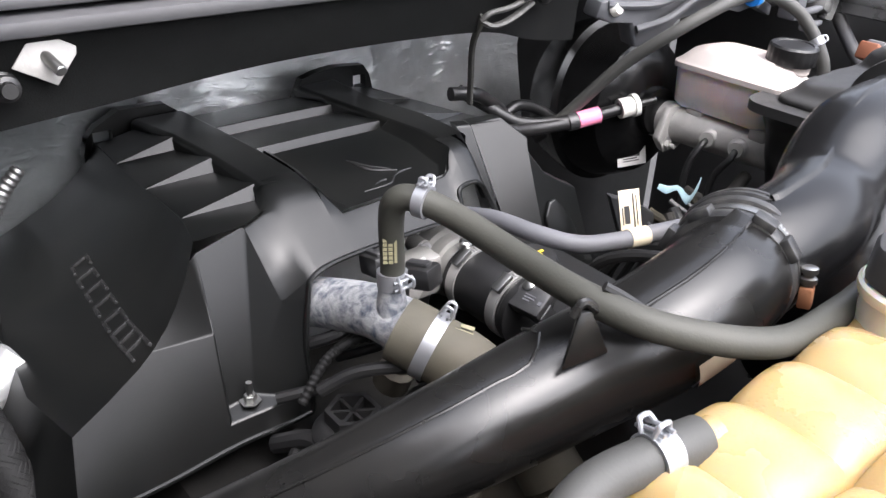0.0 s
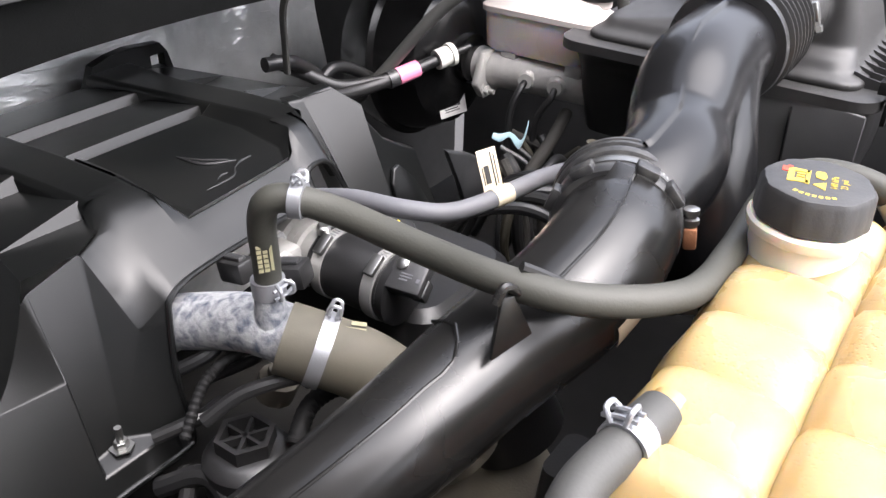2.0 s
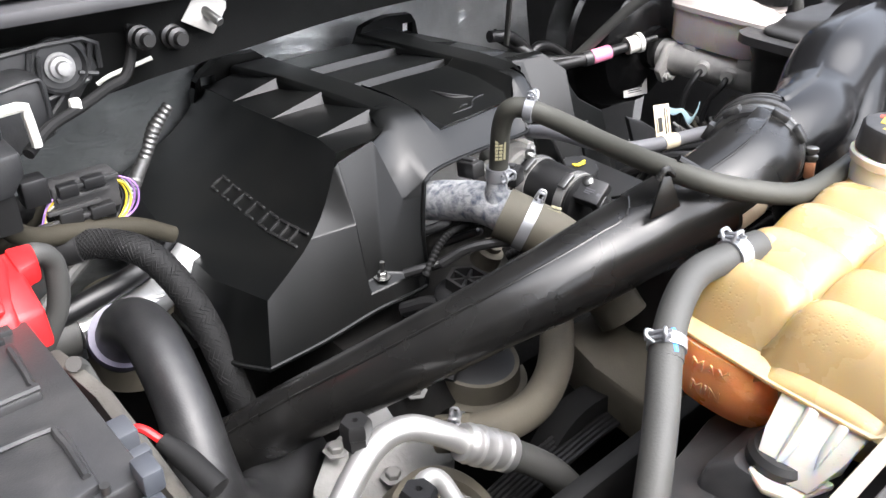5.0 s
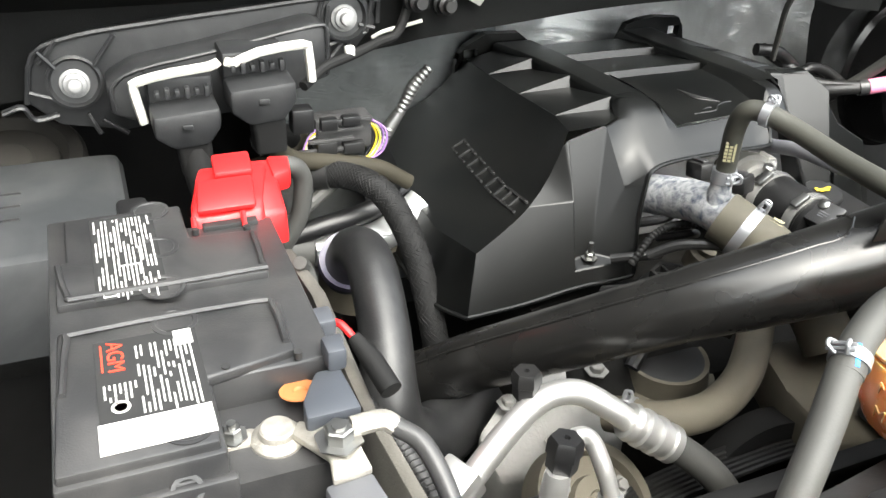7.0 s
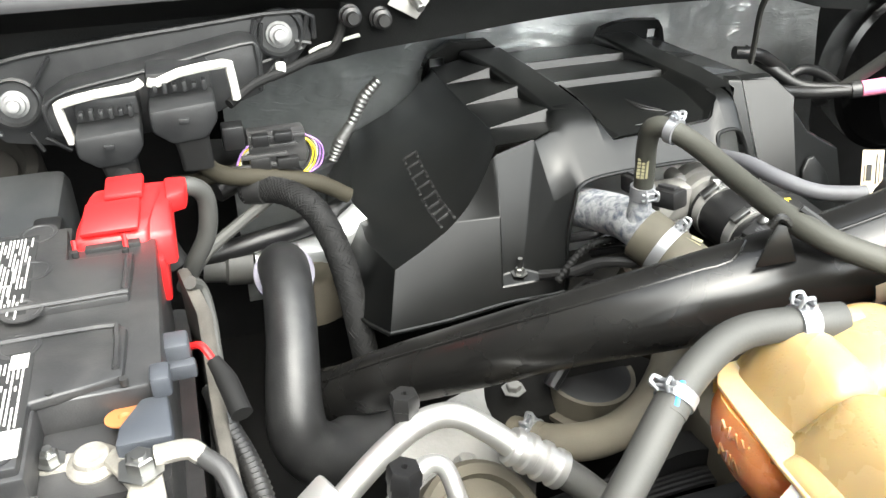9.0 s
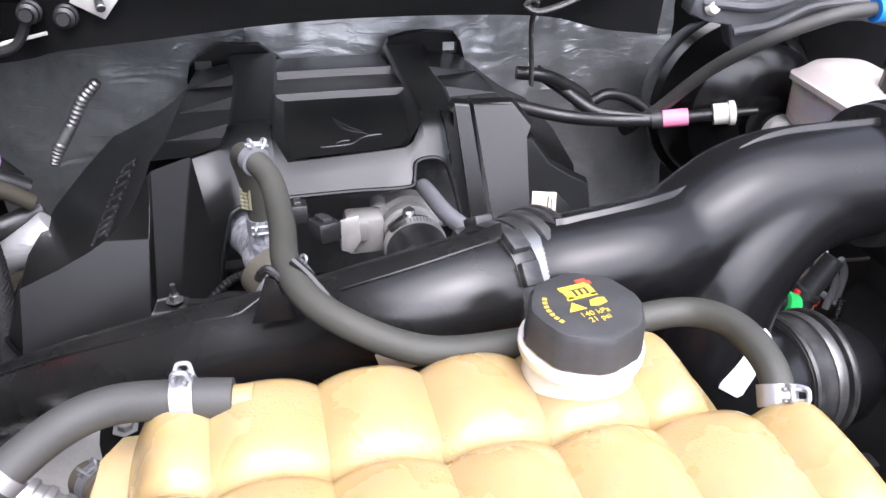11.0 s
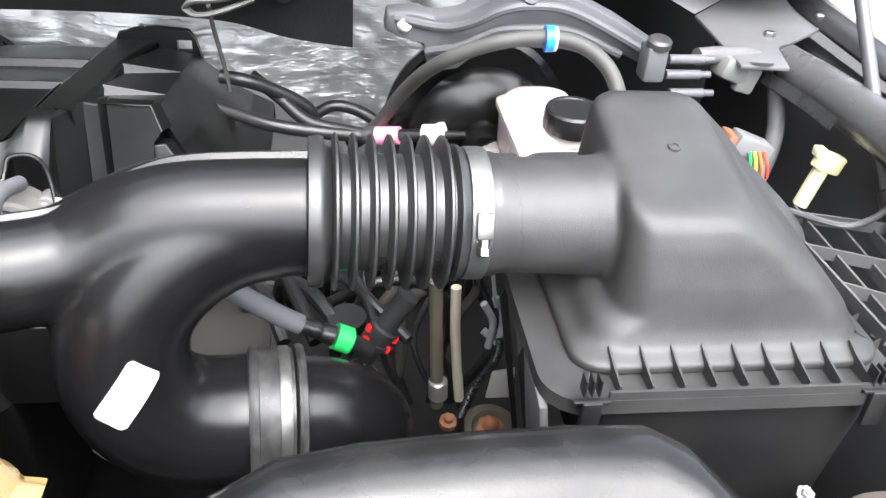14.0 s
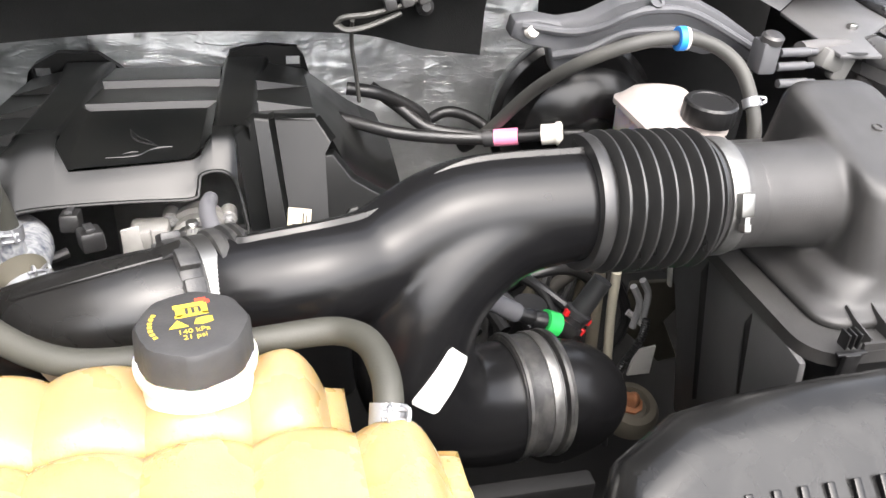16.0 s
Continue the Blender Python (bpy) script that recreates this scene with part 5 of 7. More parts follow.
for x0, z0, x1, z1 in ((-.585, 1.085, -.56, 1.118), (-.63, 1.05, -.655, 1.06), (-.60, 1.03, -.59, 1.005), (-.625, 1.085, -.64, 1.105), (-.318, 1.135, -.325, 1.075), (-.28, 1.11, -.26, 1.105), (-.29, 1.095, -.30, 1.065)):
    sweep(bm := B(), [(x0, .422, z0), (x1, .422, z1)], .0026, 6, 2)
    part("stiffening_rib", bm, MODB, pcm)
def lever(pts):
    bm = B()
    sweep(bm, pts, .0068, 8, 2, flat=.75)
    part("lock_lever", bm, WHITEP, pcm, "white plastic lever round the plug")
lever([(-.545, .340, 1.046), (-.551, .340, 1.084), (-.546, .340, 1.092), (-.51, .339, 1.099), (-.472, .338, 1.103), (-.462, .338, 1.108)])
lever([(-.455, .335, 1.108), (-.445, .335, 1.106), (-.42, .333, 1.116), (-.372, .330, 1.122), (-.366, .330, 1.114), (-.363, .331, 1.080)])
def plug(x, z, w, h):
    c = thing("harness_plug", (x, .33, z), "black multi-pin plug with a tapered wire boot", "connector", "module plugs")
    bm = B()
    box(bm, (x, .372, z + h * .34), (w, .05, h * .55), .004)
    part("plug_shell", bm, MODB, c)
    bm = B()
    slab(bm, [(x - w * .52, .300, z + h * .22), (x + w * .50, .300, z + h * .30), (x + w * .50, .300, z - h * .05), (x + w * .30, .300, z - h * .36), (x - w * .24, .300, z - h * .40), (x - w * .52, .300, z - h * .16)], (0, .05, 0), .005)
    part("boot", bm, MODB, c)
    bm = B()
    frust(bm, [(x + .006, .322, z - h * .95, w * .50, .032, .006), (x + .005, .322, z - h * .60, w * .52, .034, .006), (x + .003, .322, z - h * .34, w * .56, .036, .006)])
    part("wire_sleeve", bm, DARK, c)
    for i in range(6):
        box(bm := B(), (x - w * .38 + i * w * .15, .332, z + h * .44), (.005, .010, .012 if i % 2 else .007), .001)
        part("key", bm, MODB, c)
    box(bm := B(), (x - w * .02, .298, z + h * .02), (w * .16, .003, .006), .001)
    part("latch", bm, MODB, c)
plug(-.503, 1.052, .068, .062)
plug(-.422, 1.072, .070, .066)
bm = B()
sweep(bm, [(-.497, .32, 1.02), (-.495, .31, .985), (-.48, .30, .94), (-.46, .28, .90)], [.017, .017, .018, .018], 14)
solo("wire_loom", bm, DARK, "taped black wire loom under the module plug", "wire loom")
bm = B()
sweep(bm, [(-.414, .32, 1.04), (-.41, .32, 1.01), (-.385, .33, .985), (-.33, .34, .97), (-.28, .34, .955), (-.24, .34, .93)], [.010, .011, .011, .011, .011, .010], 14)
solo("wire_loom", bm, BROWN, "brown dusty taped wire loom behind the battery", "wire loom")
bm = B()
sweep(bm, [(-.372, .335, 1.072), (-.34, .36, 1.083), (-.30, .38, 1.088), (-.262, .40, 1.094), (-.235, .41, 1.10), (-.218, .42, 1.13), (-.214, .43, 1.16)], .006, 10)
solo("wire_loom", bm, DARK, "thin taped loom running up to the cowl", "wire loom")
box(bm := B(), (-.305, .378, 1.092), (.012, .01, .016), .003)
solo("loom_clip", bm, WHITEP, "small white clip on the loom", "clip")
conn = thing("wire_connector", (-.32, .36, 1.0), "black in-line connector with purple and yellow wires", "connector")
box(bm := B(), (-.322, .362, 1.003), (.070, .03, .042), .004)
part("connector_body", bm, BATT, conn)
for dz in (-.016, -.004, .008, .019):
    box(bm := B(), (-.335 + dz, .343, 1.003 + dz), (.055, .006, .005), .001)
    part("latch_rail", bm, BATT, conn)
for k, mm in enumerate((PURPLE, PURPLE, WHITEP, YELLOW, YELLOW, BATT)):
    dx, dy = -.0030 * k, .004 * (k % 3)
    bm = B()
    sweep(bm, [(-.290 + dx * .3, .352 + dy, 1.018 + dx * .5), (-.272 + dx, .350 + dy, 1.006), (-.267 + dx, .350 + dy, .990), (-.274 + dx, .350 + dy, .972), (-.295 + dx * .4, .350, .962)], .0012, 6)
    part("wire", bm, mm, conn)
for k, mm in enumerate((PURPLE, YELLOW, WHITEP, BATT)):
    bm = B()
    sweep(bm, [(-.355, .350, 1.012 - k * .004), (-.366, .348 + k * .003, 1.002 - k * .004), (-.376 + k * .004, .345, .980)], .0012, 6)
    part("wire", bm, mm, conn)
for x, z, sx, sz in ((-.342, 1.020, .020, .014), (-.315, 1.022, .022, .012), (-.345, .990, .024, .016), (-.312, .987, .026, .014)):
    box(bm := B(), (x, .343, z), (sx, .012, sz), .0015)
    part("pin_block", bm, BLACK, conn)
box(bm := B(), (-.372, .352, 1.026), (.026, .022, .030), .003)
solo("small_connector", bm, BLACK, "small black connector beside the wire connector", "connector")
for pts, r, mm, lab in (([(-.415, .36, 1.0), (-.395, .40, .985), (-.36, .43, .965), (-.32, .45, .94), (-.29, .46, .90)], .017, DARK, "thick taped loom running down behind the battery"), ([(-.40, .40, .93), (-.36, .42, .935), (-.31, .43, .925), (-.27, .44, .90)], .014, BLACK, "black rubber hose before the foil"), ([(-.45, .38, .96), (-.42, .40, .95), (-.38, .41, .955), (-.35, .42, .975)], .010, BROWN, "brown taped loom behind the battery")):
    solo("wire_loom", sweep(B(), pts, r, 12), mm, lab, "wire loom")
bm = B()
sweep(bm, [(-.295, .350, .962), (-.334, .335, .948), (-.378, .32, .926), (-.421, .30, .905), (-.45, .28, .88)], .0075, 10)
solo("wire_loom", bm, RUBBER, "grey taped loom crossing behind the battery", "wire loom")
bm = B()
sweep(bm, [(-.37, .345, .955), (-.33, .32, .962), (-.298, .285, .955), (-.278, .25, .92), (-.268, .215, .87), (-.262, .18, .80), (-.258, .16, .74)], [.013, .015, .016, .016, .016, .016, .016], 16, 8)
loom = thing("braided_loom", (-.29, .27, .74), "thick black wire loom in a woven sleeve", "wire loom")
part("core", bm, DARK, loom)
run = curve([(-.37, .345, .955), (-.33, .32, .962), (-.298, .285, .955), (-.278, .25, .92), (-.268, .215, .87), (-.262, .18, .80), (-.258, .16, .74)], 14)
bm = B()
for turn in (-1, 1):
    for k in range(16):
        x = V((0, 0, 1))
        strand = []
        for i in range(1, len(run) - 1):
            d = (run[i + 1] - run[i - 1]).normalized()
            x = (x - d * x.dot(d)).normalized()
            a = math.tau * k / 16 + turn * i * .30
            strand.append(run[i] + (x * math.cos(a) + d.cross(x) * math.sin(a)) * (.0155 + .0004 * math.sin(i * 1.7 + turn)))
        sweep(bm, strand, .0008, 4, 1)
weave = part("woven_sleeve", bm, DARK, loom)
tagged(weave, "", "", "", "stuff")
lathe(bm := B(), run[2], run[3] - run[1], [(0, .0155), (.001, .0172), (.022, .0172), (.023, .0155)], 20)
part("tape_band", bm, BLACK, loom)
for k, (dz, dy) in enumerate(((0, 0), (-.022, .015))):
    bm = B()
    sweep(bm, [(-.44, .33 + dy, .88 + dz), (-.406, .33 + dy, .882 + dz), (-.348, .33 + dy, .892 + dz), (-.288, .335 + dy, .902 + dz), (-.24, .36, .91)], .013, 12)
    solo("coolant_hose", bm, BLACK, "black rubber hose behind the intake elbow", "hose")
bm = B()
sweep(bm, [(-.225, .33, .905), (-.252, .325, .885), (-.285, .325, .866), (-.33, .335, .855), (-.368, .335, .855)], [.020, .0215, .0205, .0215, .0205], 22, 10, rib=.0004, pitch=.004)
solo("foil_hose", bm, FOIL, "foil-wrapped heat shield hose", "hose")
lathe(bm := B(), (-.372, .335, .855), (-1, .02, .12), [(0, .023), (0, .026), (.03, .026), (.034, .022), (.06, .021)], 24)
solo("hose_cuff", bm, RUBBER, "grey rubber cuff on the foil hose", "hose")
wrap = [V((-.165, .47, 1.03)), V((-.188, .47, 1.005)), V((-.205, .468, .975)), V((-.226, .466, .945)), V((-.238, .465, .92))]
sweep(bm := B(), wrap, [.007, .009, .0075, .0095, .007], 12, 10, rib=.0012, pitch=.013)
solo("spiral_wrap", bm, BAND, "crinkled silver foil wrapped round a thin line", "wrap")
bm = B()
lathe(bm, (-.30, .36, .76), (0, 0, 1), [(0, .055), (.05, .055), (.06, .05), (.07, .05), (.08, .056), (.1, .056), (.11, .03)], 28)
solo("turbo_housing", bm, TAN, "dusty ribbed turbo housing in the depth", "turbo")
bm = B()
sweep(bm, [(-.44, .09, 1.0), (-.432, .10, .985), (-.428, .085, .96), (-.428, .05, .93), (-.425, .03, .88)], .0065, 10)
solo("conduit", bm, RUBBER, "grey conduit loop beside the battery", "conduit")

# ---- engine middle ----
cpipe = thing("coolant_pipe", (.01, .10, .95), "corroded cast aluminium coolant pipe", "coolant pipe")
bm = B()
sweep(bm, [(-.04, .245, .945), (.000, .198, .952), (.016, .150, .966), (.022, .112, .978), (.025, .082, .982), (.036, .050, .974)], [.023, .024, .024, .024, .024, .025], 24)
part("pipe", bm, CAST, cpipe)
lathe(bm := B(), (.020, .078, .995), (0, .05, 1), [(0, .014), (.02, .0115), (.03, .0115)], 16)
part("nipple", bm, CAST, cpipe)
bm = B()
sweep(bm, [(.022, .070, .982), (.036, .046, .973), (.055, .012, .958), (.07, -.03, .93), (.078, -.07, .89)], [.029, .029, .029, .028, .028], 24)
radh = solo("radiator_hose", bm, OLIVE, "dusty olive rubber radiator hose with faded print", "hose")
spring_clamp((.037, .045, .9725), (.45, -.75, -.3), .029, up=(.35, -.1, .9))
bars("hose_print", basis((.052, .022, .9925), (.7, -.6, -.3), (.4, .5, .75)), [(0, 0, .016, .003), (.002, .005, .012, .003), (-.002, -.005, .010, .003)], FADED, radh)

vh = [(.021, .079, 1.018), (.019, .077, 1.05), (.013, .071, 1.085), (.010, .060, 1.108), (.018, .044, 1.113), (.032, .012, 1.106), (.036, -.05, 1.100), (.036, -.115, 1.100), (.058, -.163, 1.094), (.115, -.202, 1.084), (.185, -.206, 1.083), (.255, -.203, 1.087), (.300, -.205, 1.091), (.321, -.226, 1.096), (.328, -.256, 1.095), (.328, -.280, 1.087), (.323, -.299, 1.067)]
vent = solo("vent_hose", sweep(B(), vh, .0104, 16, 6), VENTH, "grey-green rubber vent hose from pipe to coolant tank", "hose")
spring_clamp((.0205, .079, 1.027), (0, .05, 1), .0110, up=(.1, -1, .1), width=.014)
spring_clamp((.020, .040, 1.1125), (.4, -.85, -.05), .0110, up=(.2, .1, 1), width=.009)
spring_clamp((.3265, -.2865, 1.081), (-.15, -.68, -.7), .0106, up=(.3, .1, 1), width=.014)
bars("hose_print", basis((.0095, .0665, 1.06), (0, .05, 1), (.8, -.6, 0)), [(-.0085 + .0038 * j, c, .0026, .0034) for c in (-.0042, .0002) for j in range(6)] + [(.001, .0042, .020, .0022)], FADED, vent)

gh = [(.205, .200, .985), (.203, .150, 1.000), (.210, .100, 1.003), (.232, .066, 1.000), (.264, .048, 1.001), (.31, .037, 1.001), (.36, .028, .999), (.42, .022, .985), (.46, .02, .96)]
solo("vapour_hose", sweep(B(), gh, .0092, 16, 6), GREYHOSE, "smooth slate-grey vapour hose", "hose")
tag = thing("hose_tag", (.27, .045, 1.03), "cream paper tag wrapped round the grey hose", "tag")
bm = B()
sweep(bm, [(.280, .0435, 1.001), (.302, .0385, 1.001)], .0100, 16, 2)
part("wrap", bm, CREAM, tag)
mt = basis((.296, .058, 1.022), (.95, -.30, 0), (0, .42, .91))
join(bm := B(), box(B(), (0, 0, 0), (.024, .042, .0008), .0003), mt)
part("flag", bm, CREAM, tag)
bars("tag_print", mt @ Matrix.Translation((0, 0, .0006)), [(-.004, -.004, .006, .018), (.004, .0, .0015, .034), (.0075, .0, .001, .03), (-.009, -.005, .001, .018)], INK, tag, .0003)

# throttle body and charge hose
thr = thing("charge_hose", (.19, .15, .93), "black charge-air hose with two wide steel clamps", "hose")
d1, t0 = V((-.02, -1, .02)).normalized(), V((.190, .205, .9285))
lathe(bm := B(), t0 + d1 * .028, d1, [(0, .030), (0, .0335), (.020, .0345), (.066, .0345), (.070, .0335), (.088, .0335), (.090, .0355), (.098, .0355), (.100, .030), (.100, .001)], 44)
part("sleeve", bm, BLACK, thr)
for k in (.036, .100):
    lathe(bm := B(), t0 + d1 * k, d1, [(0, .0340), (0, .0360), (.002, .0363), (.011, .0363), (.013, .0360), (.013, .0340)], 48)
    band = part("band", bm, ALU, thr, "wide dull steel clamp band")
    o = V((-.55, 0, .83))
    q = t0 + d1 * (k + .0065) + o * .039
    join(bm := B(), box(B(), (0, 0, 0), (.011, .022, .006), .0012), basis(q, d1, d1.cross(o)))
    part("latch", bm, STEEL, band)
    for j in range(7):
        o = V((math.sin(radians(j * 6 - 10)), 0, math.cos(radians(j * 6 - 10))))
        join(bm := B(), box(B(), (0, 0, 0), (.0075, .0014, .0008), .0002), basis(t0 + d1 * (k + .0065) + o * .0365, d1, d1.cross(o)))
        part("slot", bm, NUTG, band)
tb = thing("throttle_body", (.19, .22, .93), "dull cast aluminium throttle body with bolted flange", "throttle body")
lathe(bm := B(), t0 - d1 * .03, d1, [(0, .036), (.012, .036), (.014, .0405), (.024, .0405), (.026, .0345), (.034, .0335), (.036, .0355), (.042, .0355), (.044, .031), (.062, .031)], 40)
part("barrel", bm, CASTD, tb)
for ax, az in ((-.033, .024), (.034, .022), (-.034, -.022)):
    lathe(bm := B(), (.190 + ax, .232, .9285 + az), d1, [(0, .010), (.020, .010), (.022, .008)], 16)
    lug = part("lug", bm, CASTD, tb)
    nut(bm := B(), (.190 + ax, .2105, .9285 + az), (0, -1, 0), .0058, .005, .003)
    part("bolt", bm, NUTG, lug)
bm = B()
box(bm, (.135, .195, .938), (.044, .034, .046), .006)
box(bm, (.128, .176, .950), (.020, .012, .026), .004)
part("actuator", bm, CASTD, tb)
bm = B()
slab(bm, [(.106, .172, .968), (.126, .172, .972), (.128, .172, .940), (.118, .172, .925), (.106, .172, .930)], (0, -.004, 0), .001)
part("bracket", bm, CASTL, tb, "pale stamped bracket")
lathe(bm := B(), t0 + d1 * .029 + V((-.006, 0, .0330)), (0, -.15, 1), [(0, .0062), (.003, .0072), (.008, .0072), (.010, .005)], 12)
solo("flange_nut", bm, STEEL, "bright flange nut on the throttle hose", "nut")
mp = thing("pressure_sensor", (.20, .06, .98), "dark grey pressure sensor with moulded print", "sensor")
ms = basis((.178, .066, .9560), (.15, -.98, 0), (.80, .12, .58))
join(bm := B(), box(B(), (0, 0, 0), (.036, .034, .016), .003), ms)
join(bm, box(B(), (.012, -.006, -.008), (.016, .020, .016), .003), ms)
part("sensor_body", bm, BATT, mp)
lathe(bm := B(), ms @ V((-.008, .009, .007)), (-.55, 0, .8), [(0, .0065), (.003, .0065), (.004, .005), (.005, .002)], 16)
part("screw", bm, STEEL, mp)
bars("sensor_print", ms @ Matrix.Translation((.004, -.004, .0083)), [(-.004, .004, .012, .0013), (-.004, .001, .012, .0013), (-.006, -.002, .008, .0013), (.009, 0, .004, .004)], GSENS, mp)

# plugs in the gap behind the pipe
def small_plug(at, s, d, label="black sensor plug in the engine gap"):
    c = thing("sensor_plug", at, label, "connector", "sensor plugs")
    x, y, d = axes(d)
    box(bm := B(), (0, 0, 0), s, s[0] * .15)
    bm2 = join(B(), bm, basis(at, x, y))
    part("plug_shell", bm2, BLACK, c)
    join(bm := B(), box(B(), (0, s[1] * .55, 0), (s[0] * .4, s[1] * .2, s[2] * .7), .001), basis(at, x, y))
    part("latch", bm, BATT, c)
    return c
small_plug((.084, .122, .988), (.024, .022, .034), (.3, -.9, .2), "black plug with a grey lock above the coolant pipe")
small_plug((.060, .160, .990), (.02, .02, .03), (0, -.9, .2))
box(bm := B(), (.012, .190, .998), (.012, .012, .006), .002)
solo("red_lock", bm, RED, "small red plug lock behind the coolant pipe", "clip")
oil = thing("valve_cover", (.287, .172, .85), "black plastic valve cover with an oil filler cap", "valve cover")
lathe(bm := B(), (.287, .172, .908), (0, -.15, 1), [(0, .026), (.012, .026), (.014, .024), (.014, .018), (.013, .001)], 36, .04, 10)
ocap = part("filler_cap", bm, BLACK, oil, "black oil filler cap")
bars("oil_mark", basis((.287, .170, .9235), (1, 0, 0), (0, 1, .15)), [(0, 0, .016, .006), (.010, .003, .008, .003), (-.009, .003, .005, .007)], YELLOW, ocap)
bm = B()
frust(bm, [(.27, .15, .80, .18, .22, .03), (.27, .15, .895, .165, .20, .03), (.27, .15, .905, .15, .18, .03)])
part("body", bm, BLACK, oil)
bm = B()
slab(bm, [(.507, .25, .909), (.56, .25, .886), (.615, .25, .853), (.61, .24, .80), (.55, .24, .80), (.534, .245, .847)], (.002, .012, .002), .003)
solo("baffle_plate", bm, MODB, "dark grey plastic baffle behind the vapour hose", "baffle")
# oil filter cap with six spokes
of = thing("oil_filter_cap", (-.022, .074, .88), "black oil filter cap with a six-spoke wrench socket", "cap")
lathe(bm := B(), (-.022, .076, .86), (0, 0, 1), [(0, .036), (.03, .036), (.038, .030), (.040, .024), (.040, .019), (.034, .019), (.034, .001)], 36)
part("dome", bm, BLACK, of)
lathe(bm := B(), (-.022, .076, .897), (0, 0, 1), [(0, .0245), (.016, .0245), (.016, .0195), (.002, .0195)], 6)
part("socket", bm, BLACK, of)
for i in range(3):
    join(bm := B(), box(B(), (0, 0, 0), (.044, .003, .008)), Matrix.Translation((-.022, .076, .907)) @ rot(0, 0, 60 * i + 30))
    part("spoke", bm, BLACK, of)
# block base is near-black: the shade of the gap is put into its colour
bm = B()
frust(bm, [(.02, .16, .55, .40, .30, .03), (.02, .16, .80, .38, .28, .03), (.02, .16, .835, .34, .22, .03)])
solo("engine_block", bm, mat("gap_shaded_dusty_metal", (0.004, 0.0038, 0.0035), 0.8, 0.0, var=0.4, scale=50, bump=0.6, bscale=120, dust=0.18, dustcol=(0.03, 0.027, 0.02), spec=0.2), "dusty engine block below the cover, coloured near-black for the gap's shade", "engine")
random.seed(11)
for pts, r, mm in (([(-.04, .10, .925), (-.01, .08, .945), (.03, .04, .955), (.05, .0, .95)], .006, BLACK), ([(-.07, .13, .86), (-.05, .09, .88), (-.06, .05, .86), (-.09, .03, .83)], .009, BLACK), ([(-.06, .14, .90), (-.03, .12, .91), (.0, .13, .90)], .006, BLACK), ([(-.10, .11, .84), (-.07, .10, .86), (-.05, .12, .87)], .007, DARK), ([(.01, .15, .91), (.03, .12, .93), (.05, .13, .92)], .005, BLACK), ([(-.02, .16, .93), (.01, .14, .945), (.05, .16, .95)], .006, BLACK)):
    solo("wire_loom", sweep(B(), pts, r, 10), mm, "thin dark line in the gap beside the cover", "wire loom")
for pts, r, mm in (([(-.05, .115, .905), (-.015, .125, .935), (.02, .12, .945), (.055, .10, .94)], .0045, DARK), ([(.0, .045, .90), (.03, .055, .915), (.06, .045, .92), (.08, .02, .91)], .008, DARK), ([(-.09, .05, .87), (-.06, .035, .885), (-.02, .02, .885), (.01, .0, .875)], .007, BROWN), ([(.06, .09, .90), (.075, .06, .925), (.085, .03, .93)], .006, BLACK)):
    solo("wire_loom", sweep(B(), pts, r, 10, 6, rib=.001, pitch=.005), mm, "thin dark corrugated line beside the oil filter", "wire loom")
bm = B()
lathe(bm, (.045, .115, .885), (.2, -.3, 1), [(0, .018), (.02, .018), (.024, .012), (.03, .012), (.032, .004)], 12)
solo("pump_fitting", bm, TAN, "dusty fitting in the depth beside the oil filter", "fitting")

# ---- refrigerant lines ----
acl = thing("refrigerant_line", (-.25, -.08, .88), "bright aluminium air-conditioning line with a hexagon service cap", "refrigerant line", "refrigerant lines")
bm = B()
sweep(bm, [(-.375, -.118, .862), (-.345, -.100, .880), (-.298, -.076, .902), (-.262, -.064, .914), (-.232, -.070, .919), (-.205, -.086, .906), (-.185, -.098, .890)], .0115, 18)
part("pipe", bm, ALU, acl)
lathe(bm := B(), (-.190, -.095, .894), (.75, -.28, -.5), [(0, .0115), (0, .017), (.006, .0185), (.008, .016), (.014, .016), (.016, .019), (.022, .019), (.024, .016), (.030, .016), (.032, .019), (.038, .019), (.040, .016), (.046, .0165), (.048, .0185), (.056, .0185), (.056, .014)], 28)
part("crimp", bm, ALU, acl)
box(bm := B(), (-.362, -.100, .872), (.044, .036, .036), .004, rot(0, -25, 25))
part("block", bm, ALU, acl)
lathe(bm := B(), (-.276, -.060, .905), (0, .12, 1), [(0, .009), (.014, .009)], 16)
part("valve", bm, ALU, acl)
lathe(bm := B(), (-.275, -.056, .916), (0, .12, 1), [(0, .0125), (.012, .0125), (.013, .0138), (.022, .0138), (.026, .012), (.026, .003), (.022, .0025)], 6)
part("service_cap", bm, BLACK, acl, "black hexagon service cap")
acm = thing("refrigerant_line", (-.30, -.18, .9), "thin aluminium air-conditioning line with a capped port", "refrigerant line", "refrigerant lines")
bm = B()
sweep(bm, [(-.352, -.215, .885), (-.335, -.195, .912), (-.312, -.172, .936), (-.296, -.158, .950), (-.281, -.148, .952), (-.268, -.150, .945), (-.262, -.165, .925), (-.258, -.178, .900)], .0075, 14)
part("pipe", bm, ALU, acm)
lathe(bm := B(), (-.259, -.175, .905), (.05, -.2, -1), [(0, .0075), (0, .0105), (.006, .0105), (.008, .009), (.02, .009)], 18)
part("crimp", bm, ALU, acm)
lathe(bm := B(), (-.316, -.178, .922), (.1, .1, 1), [(0, .010), (.010, .011), (.024, .0105), (.03, .009)], 18)
part("port", bm, ALU, acm)
